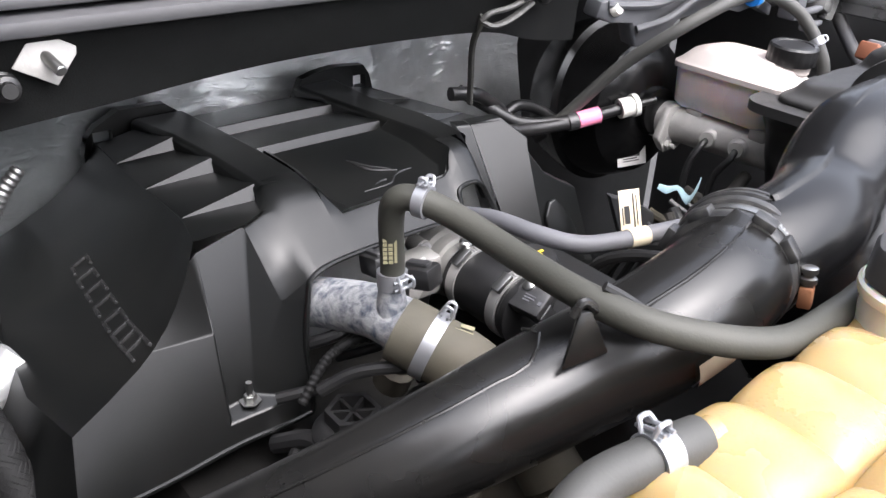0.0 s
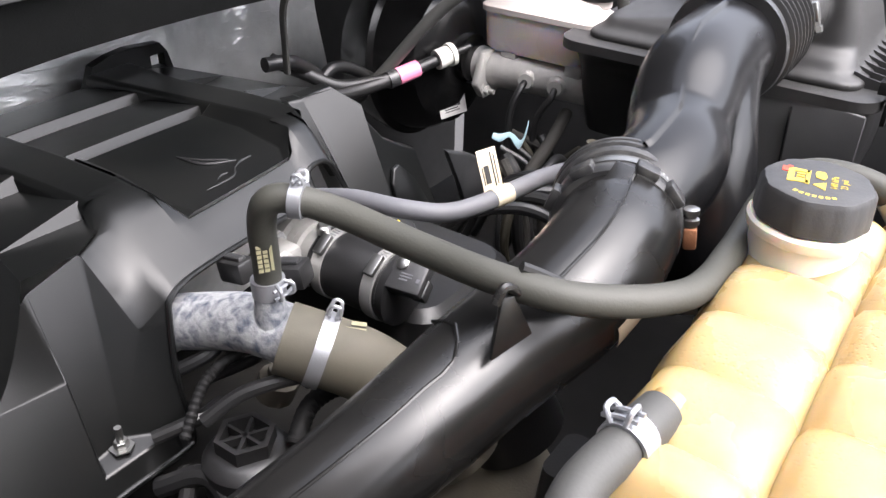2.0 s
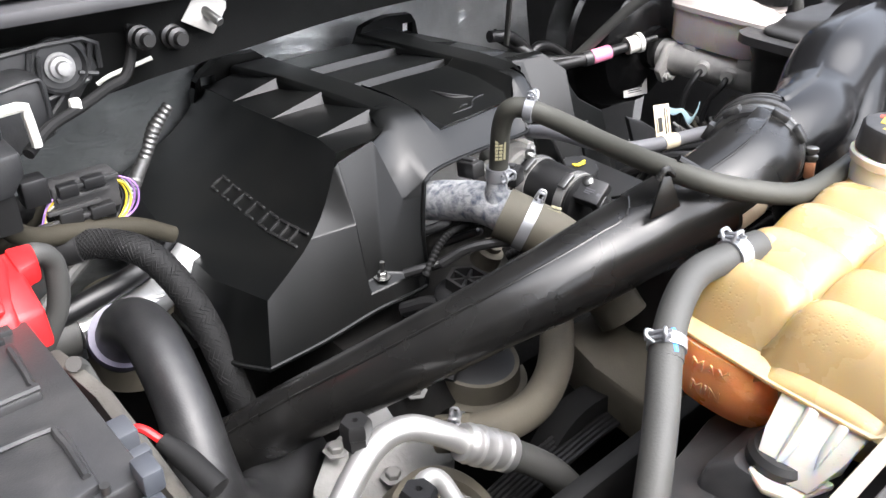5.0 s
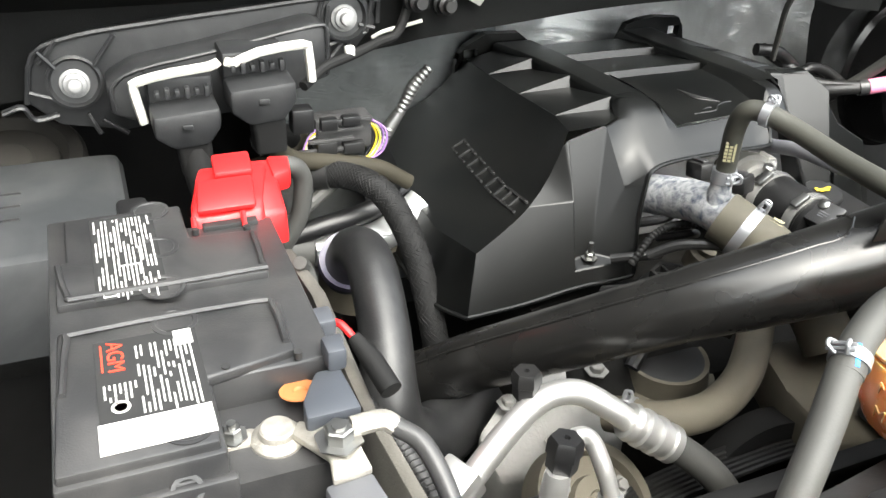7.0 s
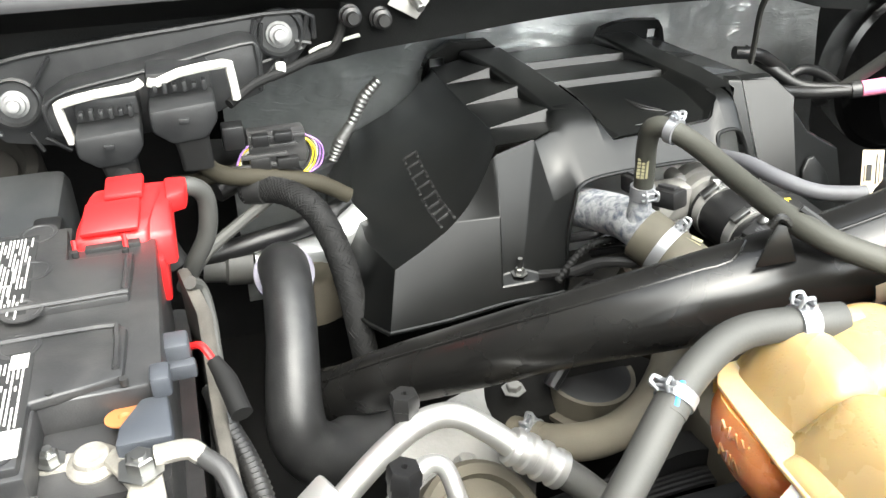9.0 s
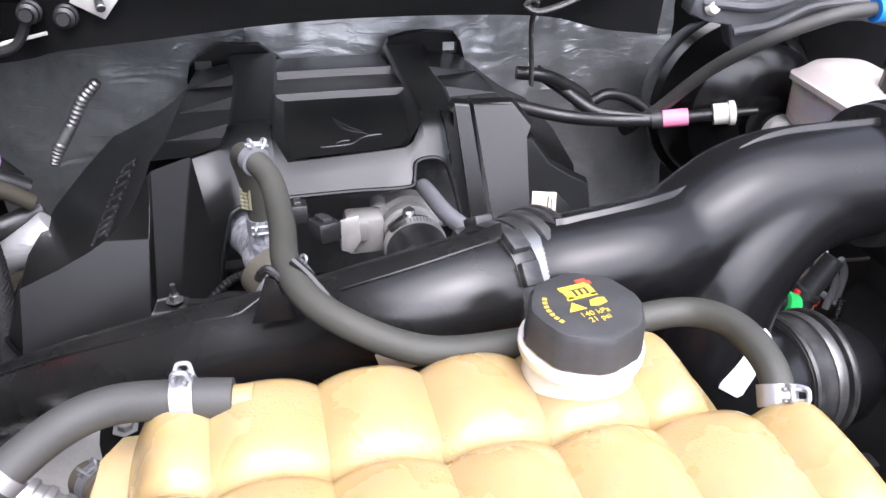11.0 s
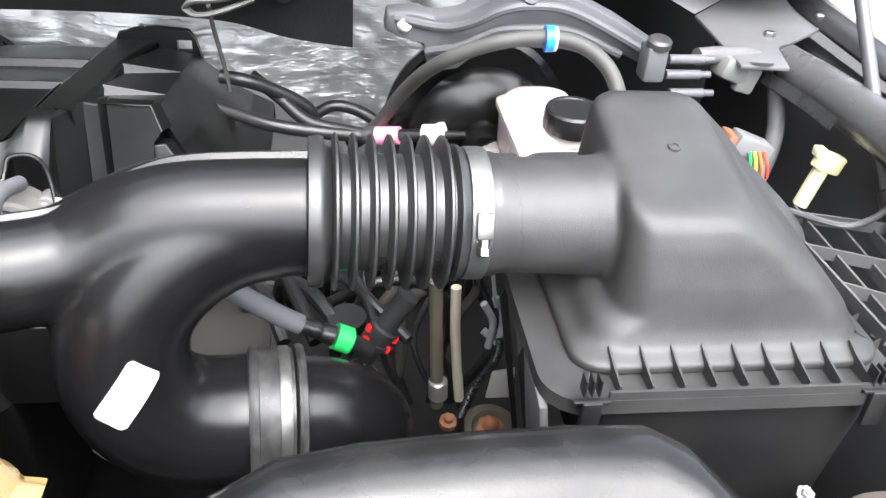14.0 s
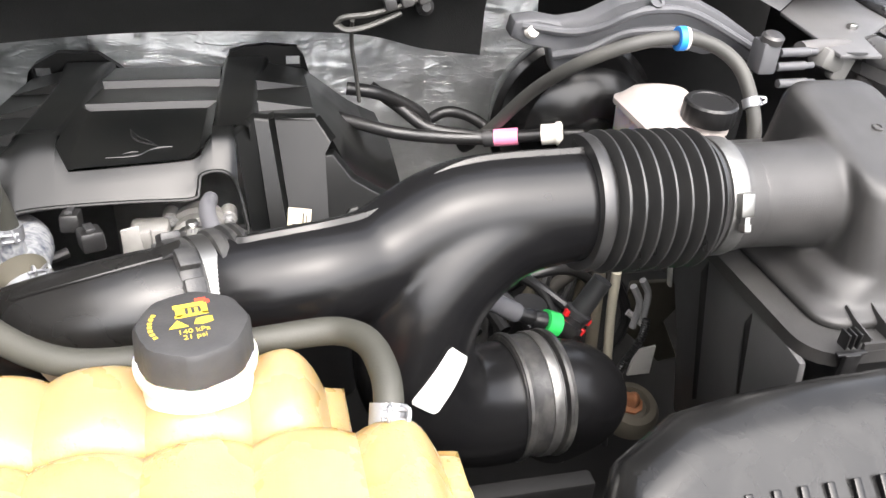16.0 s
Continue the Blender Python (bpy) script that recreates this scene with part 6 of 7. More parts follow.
lathe(bm := B(), (-.308, -.171, .950), (.1, .1, 1), [(0, .0125), (.012, .0125), (.013, .0140), (.024, .0140), (.028, .012), (.028, .003), (.024, .0025)], 6)
part("service_cap", bm, BLACK, acm, "black hexagon service cap")
bm = B()
sweep(bm, [(-.150, -.110, .868), (-.125, -.125, .850), (-.105, -.14, .830), (-.08, -.16, .79)], .0145, 16)
solo("refrigerant_hose", bm, RUBBER, "grey rubber refrigerant hose after the crimp", "hose")
bm = B()
sweep(bm, [(-.37, -.13, .845), (-.36, -.12, .83), (-.34, -.10, .82)], .008, 8)
box(bm, (-.315, -.16, .88), (.026, .03, .03), .003)
solo("pressure_switch", bm, BLACK, "black switch body under the refrigerant block", "switch")
for k, mm in enumerate((YELLOW, PURPLE, YELLOW)):
    bm = B()
    sweep(bm, [(-.318 + k * .004, -.178, .890), (-.32 + k * .004, -.186, .875), (-.318 + k * .004, -.190, .86)], .002, 6)
    solo("thin_wire", bm, mm, "thin coloured wire at the switch", "wire")

# ---- lower engine front ----
tub = thing("oil_filler_tub", (-.04, .045, .75), "dusty tan cup with a dark rubber ring", "cup")
lathe(bm := B(), (-.036, .046, .74), (0, -.05, 1), [(0, .050), (.03, .052), (.048, .056), (.054, .062), (.060, .062), (.062, .054), (.085, .050), (.085, .04)], 40)
part("cup", bm, TAN, tub)
lathe(bm := B(), (-.036, .042, .812), (0, -.05, 1), [(0, .048), (.012, .048), (.014, .040), (.014, .001)], 36)
part("ring", bm, BLACK, tub)
bm = B()
sweep(bm, [(-.155, -.030, .835), (-.135, -.058, .845), (-.105, -.078, .856), (-.070, -.080, .862), (-.030, -.065, .872), (.002, -.040, .885), (.02, -.02, .905), (.03, -.02, .93)], .0185, 18)
bypass = thing("bypass_hose", (-.07, -.08, .84), "dusty tan rubber bypass hose", "hose")
part("hose_body", bm, TAN, bypass)
part("hose_end", sweep(B(), [(-.157, -.028, .834), (-.146, -.044, .840), (-.136, -.057, .8446)], [.0190, .0195, .0190], 18, 4), TAN, bypass)
spring_clamp((-.145, -.045, .841), (.6, -.75, .2), .0185, up=(-.3, .2, .9), label="dusty spring clamp on the tan hose")
eng = thing("timing_cover", (-.18, .02, .75), "dusty aluminium timing cover of the engine", "engine cover")
bm = B()
slab(bm, [(-.28, .02, .80), (-.24, .045, .82), (-.13, .075, .83), (-.10, .06, .82), (-.12, -.02, .78), (-.2, -.03, .76), (-.27, -.02, .77)], (0, 0, -.12), .008)
part("casting", bm, CASTD, eng)
for x, y, z in ((-.13, .038, .83), (-.24, .03, .822), (-.2, -.01, .79)):
    nut(bm := B(), (x, y, z), (0, 0, 1), .008, .007)
    part("bolt", bm, CASTD, eng)
bm = B()
lathe(bm, (-.225, -.10, .79), (.2, -.5, .8), [(0, .065), (.03, .065), (.036, .06), (.036, .05), (.026, .048), (.026, .001)], 40)
cp = thing("compressor_pulley", (-.225, -.10, .79), "dusty tan round cover in front of the engine", "pulley")
part("rim", bm, TAN, cp)
lathe(bm := B(), (-.225, -.10, .79), (.2, -.5, .8), [(.024, .030), (.034, .028), (.036, .014), (.034, .012), (.034, .001)], 32)
part("hub", bm, TAN, cp)
for k in range(3):
    x, y, d = axes((.2, -.5, .8))
    c = V((-.225, -.10, .79)) + d * .026 + (x * math.cos(k * 2.1) + y * math.sin(k * 2.1)) * .039
    nut(bm := B(), c, d, .006, .005)
    part("bolt", bm, CASTD, cp)
belt = thing("serpentine_belt", (-.05, -.12, .78), "black ribbed serpentine belt", "belt")
for i in range(7):
    sweep(bm := B(), [(-.24, -.150 + i * .0045, .785 + i * .0018), (-.166, -.128 + i * .0045, .797 + i * .0018), (-.068, -.120 + i * .0045, .80 + i * .0018), (.038, -.118 + i * .0045, .80 + i * .0018), (.10, -.135 + i * .0045, .79 + i * .0018)], .0028, 6, 4)
    part("rib", bm, BLACK, belt)
shroud = thing("fan_shroud", (.08, -.1, .8), "dusty tan plastic fan shroud", "shroud")
bm = B()
slab(bm, [(.03, -.02, .87), (.11, -.02, .865), (.16, -.10, .86), (.07, -.17, .85), (.03, -.145, .84), (.02, -.08, .86)], (0, 0, -.06), .008)
part("wing", bm, TAN, shroud)
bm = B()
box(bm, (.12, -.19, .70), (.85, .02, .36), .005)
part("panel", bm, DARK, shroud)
bm = B()
lathe(bm, (.0, -.08, .74), (0, -1, .1), [(0, .09), (.03, .09), (.03, .07), (.02, .06), (.02, .001)], 40)
solo("fan_hub", bm, DARK, "dark fan hub in the depth", "fan")
bm = B()
lathe(bm, (.125, -.03, .96), (.2, -.5, -1), [(0, .04), (.06, .045), (.1, .045)], 28)
solo("lower_pipe", bm, BLACK, "black pipe below the intake runner", "pipe")
rs = thing("radiator_support", (-.12, -.3, .95), "dark moulded radiator support with a bracket step", "radiator support")
bm = B()
slab(bm, [(-.26, -.27, .955), (-.13, -.262, .962), (-.07, -.255, .965), (-.03, -.26, .965), (.36, -.25, .965), (.40, -.40, .98), (-.30, -.40, .98)], (0, 0, -.03), .005)
part("beam", bm, BATT, rs)
bm = B()
frust(bm, [(-.10, -.325, .965, .09, .075, .01), (-.10, -.325, .982, .085, .07, .01), (-.105, -.33, .996, .06, .05, .01)])
part("tank_mount", bm, BATT, rs)
lathe(bm := B(), (-.105, -.33, .994), (0, 0, 1), [(0, .026), (.010, .026), (.014, .022), (.014, .001)], 28)
part("grommet", bm, BLACK, rs)
th = [(-.008, -.231, 1.090), (-.036, -.226, 1.090), (-.075, -.221, 1.088), (-.105, -.227, 1.081), (-.138, -.242, 1.064), (-.175, -.268, 1.040), (-.205, -.288, 1.016), (-.232, -.305, .985), (-.245, -.31, .94), (-.24, -.30, .88)]
hose = thing("tank_hose", (-.24, -.30, .88), "grey rubber hose from the coolant tank to the radiator", "hose")
part("hose_body", sweep(B(), th[1:], [.0122, .0120, .0122, .0124, .0122, .0120, .0122, .0124, .0122], 16, 6), RUBBER, hose)
part("hose_end", sweep(B(), [(-.006, -.2312, 1.090), (-.022, -.229, 1.0900), (-.040, -.2255, 1.0898)], [.0124, .0130, .0126], 18, 4), RUBBER, hose)
part("scuff_band", sweep(B(), [th[4], V(th[4]).lerp(V(th[5]), .25)], .0127, 16, 3), RUBBER, hose)
spring_clamp((-.034, -.2265, 1.090), (-1, .1, -.05), .0122, up=(-.2, .3, .9), width=.013)
bc = spring_clamp((-.138, -.242, 1.064), (-.7, -.5, -.45), .0122, up=(-.4, .3, .8), width=.009, label="steel band with blue paint marks on the grey hose")
bm = B()
sweep(bm, [(-.128, -.240, 1.0790), (-.138, -.244, 1.0765), (-.147, -.254, 1.069)], .0024, 6, flat=.4)
part("paint_mark", bm, BLUE, bc, "blue paint mark")
bm = B()
frust(bm, [(.09, -.155, .86, .06, .05, .01), (.09, -.155, .93, .05, .04, .01)])
solo("relay_block", bm, BLACK, "black connector block beside the tank", "connector")
solo("tube_label", patch(cl, .0458, 49, 52, (.1, -.92, -.12), (-18, 12)), CREAM, "small paper label on the intake tube", "label")

# ---- driver side ----
boost = thing("brake_booster", (.78, .42, .95), "black round brake booster with a white data label", "brake booster")
lathe(bm := B(), (.775, .56, .925), (0, -1, .08), [(0, .125), (.04, .138), (.06, .142), (.066, .142), (.072, .132), (.10, .126), (.135, .110), (.155, .075), (.160, .04), (.175, .038), (.175, .001)], 56)
part("shell", bm, BOOST, boost)
mb = basis((.744, .404, .862), (.93, -.30, .05), (.02, .25, 1))
join(bm := B(), box(B(), (0, 0, 0), (.054, .032, .0012), .0003), mb)
part("data_label", bm, LABEL, boost)
bars("label_print", mb @ Matrix.Translation((0, 0, .0008)), [(-.002, .006, .026, .004), (-.004, .0, .024, .002), (-.004, -.004, .026, .002), (.012, .001, .006, .005), (-.002, -.008, .030, .0015)], INK, boost, .0003)
mc = thing("master_cylinder", (.82, .28, .93), "grey cast brake master cylinder", "master cylinder")
bm = B()
sweep(bm, [(.79, .42, .922), (.797, .36, .922), (.802, .28, .922), (.806, .19, .922)], [.034, .030, .028, .026], 20)
part("bore", bm, CASTL, mc)
bm = B()
slab(bm, [(.745, .372, .905), (.765, .372, .955), (.83, .372, .955), (.845, .372, .90), (.80, .372, .878), (.765, .372, .880)], (0, -.014, 0), .004)
part("flange", bm, CASTL, mc)
for x, z in ((.768, .893), (.835, .915)):
    nut(bm := B(), (x, .358, z), (0, -1, 0), .008, .007, .010)
    part("flange_nut", bm, CASTL, mc)
for y in (.290, .238):
    lathe(bm := B(), (.790, y, .922), (-.85, -.2, .1), [(0, .017), (.016, .016), (.020, .012), (.026, .0115)], 16)
    part("outlet", bm, CASTL, mc)
for y in (.33, .215):
    box(bm := B(), (.803, y, .948), (.036, .03, .022), .005)
    part("port_boss", bm, CASTL, mc)
res = thing("brake_fluid_reservoir", (.82, .28, .97), "translucent white brake fluid reservoir with pinkish fluid", "reservoir")
frust(bm := B(), [(.822, .290, .955, .070, .150, .012), (.822, .288, .962, .078, .172, .014), (.824, .283, 1.018, .086, .192, .018)])
part("fluid_body", bm, FLUID, res, ang=50)
frust(bm := B(), [(.824, .282, 1.018, .096, .204, .022), (.824, .282, 1.026, .096, .204, .022), (.824, .284, 1.030, .086, .190, .024), (.827, .282, 1.046, .076, .165, .028), (.831, .279, 1.054, .058, .12, .02)])
part("top_shell", bm, RES, res, ang=50)
lathe(bm := B(), (.841, .220, 1.040), (0, -.05, 1), [(0, .030), (.016, .030)], 32)
part("filler_neck", bm, RES, res)
lathe(bm := B(), (.841, .2195, 1.052), (0, -.05, 1), [(0, .034), (.002, .035), (.024, .0345), (.027, .032), (.027, .027), (.0255, .026), (.0255, .001)], 60, .025, 20)
part("cap", bm, BLACK, res, "black knurled screw cap")
for pts in ([(.772, .286, .924), (.752, .285, .915), (.735, .29, .88), (.728, .29, .80)], [(.772, .234, .924), (.755, .232, .912), (.745, .25, .87), (.74, .25, .78)]):
    solo("brake_line", sweep(B(), pts, .0055, 10), BLACK, "black brake line from the master cylinder", "brake line")
bm = B()
sweep(bm, [(.572, .222, .918), (.592, .220, .908), (.617, .220, .904), (.636, .216, .884), (.654, .220, .880), (.668, .222, .892), (.676, .224, .904)], [.004, .006, .0035, .006, .011, .012, .006], 8, 4, flat=.12, hint=(0, 1, 0))
solo("tape_flag", bm, mat("pale_blue_tape", (0.35, 0.5, 0.55), 0.6), "pale blue tape flag on the brake line", "tape")

# fuel line with pink and white quick couplers
fl = thing("fuel_line", (.6, .4, .93), "black fuel line with a pink label and white coupler", "fuel line")
bm = B()
sweep(bm, [(.33, .50, .97), (.40, .47, .96), (.47, .44, .95), (.54, .438, .940), (.606, .427, .940)], .010, 14)
part("line", bm, BLACK, fl)
bm = B()
sweep(bm, [(.44, .50, 1.0), (.48, .48, .975), (.52, .455, .950), (.57, .440, .943), (.62, .421, .944), (.69, .394, .958)], .0095, 14)
part("line", bm, BLACK, fl)
dd = V((.90, -.36, .19)).normalized()
lathe(bm := B(), (.604, .428, .940), dd, [(0, .010), (0, .0135), (.015, .0135), (.015, .0125)], 20)
part("collar", bm, BATT, fl)
lathe(bm := B(), (.619, .422, .943), dd, [(0, .0132), (.036, .0132)], 20)
part("pink_label", bm, PINK, fl, "pink printed label")
lathe(bm := B(), (.684, .396, .957), dd, [(0, .011), (0, .0155), (.022, .0155), (.022, .018), (.030, .018), (.032, .013), (.032, .001)], 22)
part("coupler", bm, WHITEP, fl, "white quick coupler")
lathe(bm := B(), (.714, .384, .963), dd, [(0, .006), (.03, .005)], 12)
part("tube_end", bm, BLACK, fl)
solo("vacuum_line", sweep(B(), [(.40, .47, 1.01), (.435, .465, 1.006), (.47, .475, .99), (.52, .49, .955), (.53, .495, .92)], .010, 12), BLACK, "black line clipped to the firewall foil", "hose")
solo("vacuum_line", sweep(B(), [(.53, .50, .94), (.56, .50, .955), (.60, .50, .945), (.64, .49, .92)], .009, 12), BLACK, "short black line before the firewall", "hose")
bh = [(.585, .48, .905), (.615, .45, .94), (.655, .385, 1.03), (.69, .325, 1.09), (.74, .295, 1.125), (.79, .288, 1.138), (.84, .283, 1.138), (.875, .262, 1.125), (.893, .235, 1.10), (.90, .20, 1.05), (.90, .19, 1.0)]
vac = thing("booster_hose", bh[0], "long black vacuum hose arching over the brake booster", "hose")
part("tube", sweep(B(), bh, .0095, 14), RUBBER, vac)
for a, b in ((0, 1), (-1, -2)):
    p, q = V(bh[a]), V(bh[b])
    d = (q - p).normalized()
    lathe(bm := B(), p, d, [(0, .0095), (0, .0125), (.003, .0132), (.018, .0132), (.021, .0118), (.021, .0095)], 20)
    part("end_sleeve", bm, BLACK, vac)
lathe(bm := B(), (.811, .2855, 1.139), (1, -.05, 0), [(0, .0098), (0, .016), (.010, .016), (.010, .0098)], 24)
solo("blue_ring", bm, BLUE, "bright blue locking ring on the vacuum hose", "ring")
lathe(bm := B(), (.821, .285, 1.139), (1, -.05, 0), [(0, .0098), (0, .015), (.004, .015), (.004, .0098)], 24)
solo("white_ring", bm, WHITEP, "white locking ring on the vacuum hose", "ring")
spring_clamp((.897, .215, 1.075), (.1, -.6, -.8), .0095, up=(1, 0, .2), label="bright clamp on the vacuum hose end")
solo("stay_wire", sweep(B(), [(.415, .445, 1.00), (.41, .44, 1.04), (.402, .43, 1.09), (.400, .41, 1.13)], .006, 8, flat=.5), RUBBER, "flat grey strap hanging from the cowl", "strap")
cl = thing("cowl_connector", (.41, .39, 1.13), "grey wire connector loop on the cowl", "connector")
bm = B()
sweep(bm, [(.375, .385, 1.132), (.385, .38, 1.142), (.42, .38, 1.146), (.47, .385, 1.158), (.50, .39, 1.17)], .006, 8, flat=.6)
sweep(bm, [(.375, .385, 1.132), (.39, .378, 1.126), (.42, .378, 1.132), (.46, .385, 1.146)], .006, 8, flat=.6)
part("loop", bm, RUBBER, cl)
for k in range(3):
    box(bm := B(), (.445 + k * .022, .382, 1.160 + k * .004), (.016, .02, .016), .003, rot(0, -15, 0))
    part("plug", bm, BATT, cl)
lathe(bm := B(), (.495, .40, 1.150), (0, -1, .2), [(0, .012), (.006, .012), (.010, .007), (.014, .006)], 16)
solo("push_pin", bm, BLACK, "black push pin in the cowl panel", "fastener", "cowl fasteners")

# ribbed bracket across the booster
br = thing("wiper_bracket", (.8, .38, 1.1), "dusty dark grey ribbed plastic bracket over the booster", "bracket")
GREYB = mat("dusty_bracket_plastic", (0.06, 0.062, 0.068), 0.6, dust=0.4, dustcol=(0.14, 0.14, 0.145), bump=0.25)
bm = B()
slab(bm, [(.625, .415, 1.100), (.628, .41, 1.125), (.66, .405, 1.130), (.69, .39, 1.128), (.72, .37, 1.14), (.755, .35, 1.165), (.80, .345, 1.178), (.86, .345, 1.172), (.92, .345, 1.145), (.985, .35, 1.108), (.985, .35, 1.075), (.94, .355, 1.095), (.90, .355, 1.09), (.86, .355, 1.10), (.80, .355, 1.102), (.75, .36, 1.095), (.72, .37, 1.065), (.685, .385, 1.055), (.675, .39, 1.09), (.65, .41, 1.092)], (0, .03, .004), .004)
part("arch", bm, GREYB, br)
for pts in ([(.64, .408, 1.120), (.70, .375, 1.120), (.735, .352, 1.135), (.765, .338, 1.155), (.80, .334, 1.163), (.86, .334, 1.156), (.975, .342, 1.10)], [(.68, .382, 1.085), (.72, .36, 1.10), (.76, .348, 1.125), (.80, .342, 1.132), (.86, .342, 1.13), (.93, .345, 1.10)]):
    part("stiffener", sweep(B(), pts, .006, 8), GREYB, br)
lathe(bm := B(), (.652, .405, 1.113), (0, -1, .3), [(0, .011), (.003, .011), (.006, .009), (.010, .008), (.011, .001)], 20)
part("mount_bolt", bm, WHITEP, br, "pale round bolt head")
lathe(bm := B(), (.80, .338, 1.170), (0, -.6, 1), [(0, .010), (.004, .010), (.004, .006), (.001, .006)], 20)
part("eyelet", bm, GREYB, br)
box(bm := B(), (.958, .30, 1.108), (.028, .034, .046), .005)
part("pivot_block", bm, GREYB, br)
lathe(bm := B(), (.960, .295, 1.130), (0, -.2, 1), [(0, .0155), (.008, .0155), (.011, .012), (.012, .001)], 24)
part("pivot_cap", bm, BATT, br)
for k, (dx, dz) in enumerate(((0, 0), (.0, -.02), (.01, -.045))):
    lathe(bm := B(), (.975 + dx, .29, 1.115 + dz), (1, .05, 0), [(0, .0062), (.046, .0062), (.048, .0045), (.06, .0045)], 16)
    part("pin", bm, GREYB, br)
hl = [(1.02, .31, 1.112), (1.06, .32, 1.112), (1.10, .325, 1.11), (1.135, .325, 1.095), (1.145, .31, 1.06), (1.135, .27, 1.02), (1.10, .22, .99), (1.08, .2, .95)]
solo("wire_loom", sweep(B(), hl, .0115, 14), mat("taped_loom", (0.06, 0.06, 0.065), 0.6, dust=0.3), "grey taped wire loom curving down the fender", "wire loom")
bm = B()
box(bm, (1.075, .315, 1.095), (.05, .035, .03), .008, rot(0, 20, 10))
box(bm, (1.095, .31, 1.085), (.028, .02, .04), .006, rot(0, 15, 0))
solo("loom_shield", bm, mat("clear_shield", (0.13, 0.13, 0.125), 0.4), "dusty clear plastic shield on the loom", "shield")
oc = thing("fender_connector", (1.06, .19, 1.03), "grey connector with orange seal and coloured wires", "connector")
box(bm := B(), (1.055, .19, 1.040), (.05, .03, .035), .004, rot(0, 20, 0))
part("connector_body", bm, mat("pale_grey_plastic", (0.13, 0.13, 0.135), 0.5), oc)
box(bm := B(), (1.035, .195, 1.045), (.03, .032, .028), .004, rot(0, 20, 0))
part("seal", bm, mat("dull_orange_seal", (0.2, 0.07, 0.035), 0.6), oc)
for k, mm in enumerate((GREEN, YELLOW, ORANGE, REDINK)):
    bm = B()
    sweep(bm, [(1.050 + k * .006, .172, 1.045), (1.052 + k * .007, .166, 1.03), (1.056 + k * .008, .170, 1.010)], .0019, 6)
    part("wire", bm, mm, oc)
hp = thing("hood_hinge", (1.15, .42, 1.1), "grey painted steel hood hinge plate with bolts", "hinge")
HING = mat("grey_painted_steel", (0.12, 0.12, 0.123), 0.42, 0.3, dust=0.3, dustcol=(0.16, 0.155, 0.15), spec=0.4)
bm = B()
slab(bm, [(1.07, .285, 1.112), (1.133, .278, 1.112), (1.14, .33, 1.120), (1.21, .375, 1.128), (1.26, .42, 1.13), (1.28, .50, 1.135), (1.16, .52, 1.14), (1.06, .43, 1.13)], (0, 0, -.006), .002)
part("plate", bm, HING, hp)
bm = B()
slab(bm, [(1.06, .43, 1.13), (1.16, .52, 1.14), (1.16, .56, 1.185), (1.02, .50, 1.185), (.95, .47, 1.18)], (0, .006, 0), .002)
part("riser", bm, HING, hp)
for x, y, z in ((1.142, .366, 1.121), (1.241, .42, 1.130)):
    nut(bm := B(), (x, y, z), (0, 0, 1), .008, .008)
    part("hinge_bolt", bm, STEEL, hp)
# thin black disc on the plate, painting the dark of its opening
lathe(bm := B(), (1.10, .296, 1.1125), (0, 0, 1), [(0, .018), (.0006, .018), (.0006, .001)], 20)
part("slot", bm, INK, hp)
bm = B()
sweep(bm, [(1.155, .33, 1.098), (1.175, .24, 1.094), (1.195, .10, 1.086), (1.21, -.05, 1.080), (1.22, -.3, 1.07), (1.225, -.6, 1.06)], [.026, .028, .030, .031, .032, .032], 20)
RAIL = mat("satin_grey_rail", (0.09, 0.09, 0.092), 0.28, 0.3, dust=0.1)
rail = thing("fender_rail", (1.22, -.3, 1.04), "satin dark grey upper fender rail with a lower flange", "rail")
part("tube", bm, RAIL, rail)
sheet(bm := B(), [[V((x - .030, y, z - .004)), V((x - .036, y, z - .020)), V((x - .034, y, z - .022))] for x, y, z in ((1.155, .315, 1.098), (1.166, .28, 1.096), (1.175, .24, 1.094), (1.184, .18, 1.091))])
bmesh.ops.solidify(bm, geom=bm.faces[:], thickness=0.002)
part("flange", bm, RAIL, rail)
lathe(bm := B(), (1.1545, .332, 1.098), (-.22, .97, .05), [(0, .0265), (.004, .0265), (.010, .020), (.012, .001)], 24)
part("end_cap", bm, RAIL, rail)
bm = B()
slab(bm, [(1.225, .50, 1.135), (1.262, .50, 1.15), (1.262, -.7, 1.10), (1.225, -.7, 1.085)], (0, 0, -.006), .002)
solo("fender_flange", bm, PAINT, "black bolted fender flange", "flange")
gs = thing("gas_strut", (1.2, .1, 1.0), "grey gas strut that holds the hood", "gas strut")
bm = B()
cyl(bm, (1.203, .110, 1.020), (1.198, .178, 1.095), .0085, 16)
cyl(bm, (1.198, .178, 1.095), (1.185, .50, 1.46), .0085, 16)
part("cylinder", bm, mat("strut_grey", (0.09, 0.09, 0.093), 0.35, 0.2), gs)
cyl(bm := B(), (1.205, .088, .995), (1.203, .115, 1.026), .0125, 16, .003)
part("end_socket", bm, BATT, gs)
yc = thing("pale_connector", (1.157, 0.176, 0.978), "pale yellow plastic connector with a ribbed stem", "connector")
YEL = mat("pale_yellow_plastic", (0.75, 0.72, 0.42), 0.5, dust=0.15)
box(bm := B(), (1.155, 0.171, 1.033), (.034, .02, .024), .003, rot(0, 20, 10))
part("head", bm, YEL, yc)
cyl(bm := B(), (1.149, 0.172, 1.023), (1.135, 0.170, 0.973), .0095, 8, .001)
part("stem", bm, YEL, yc)
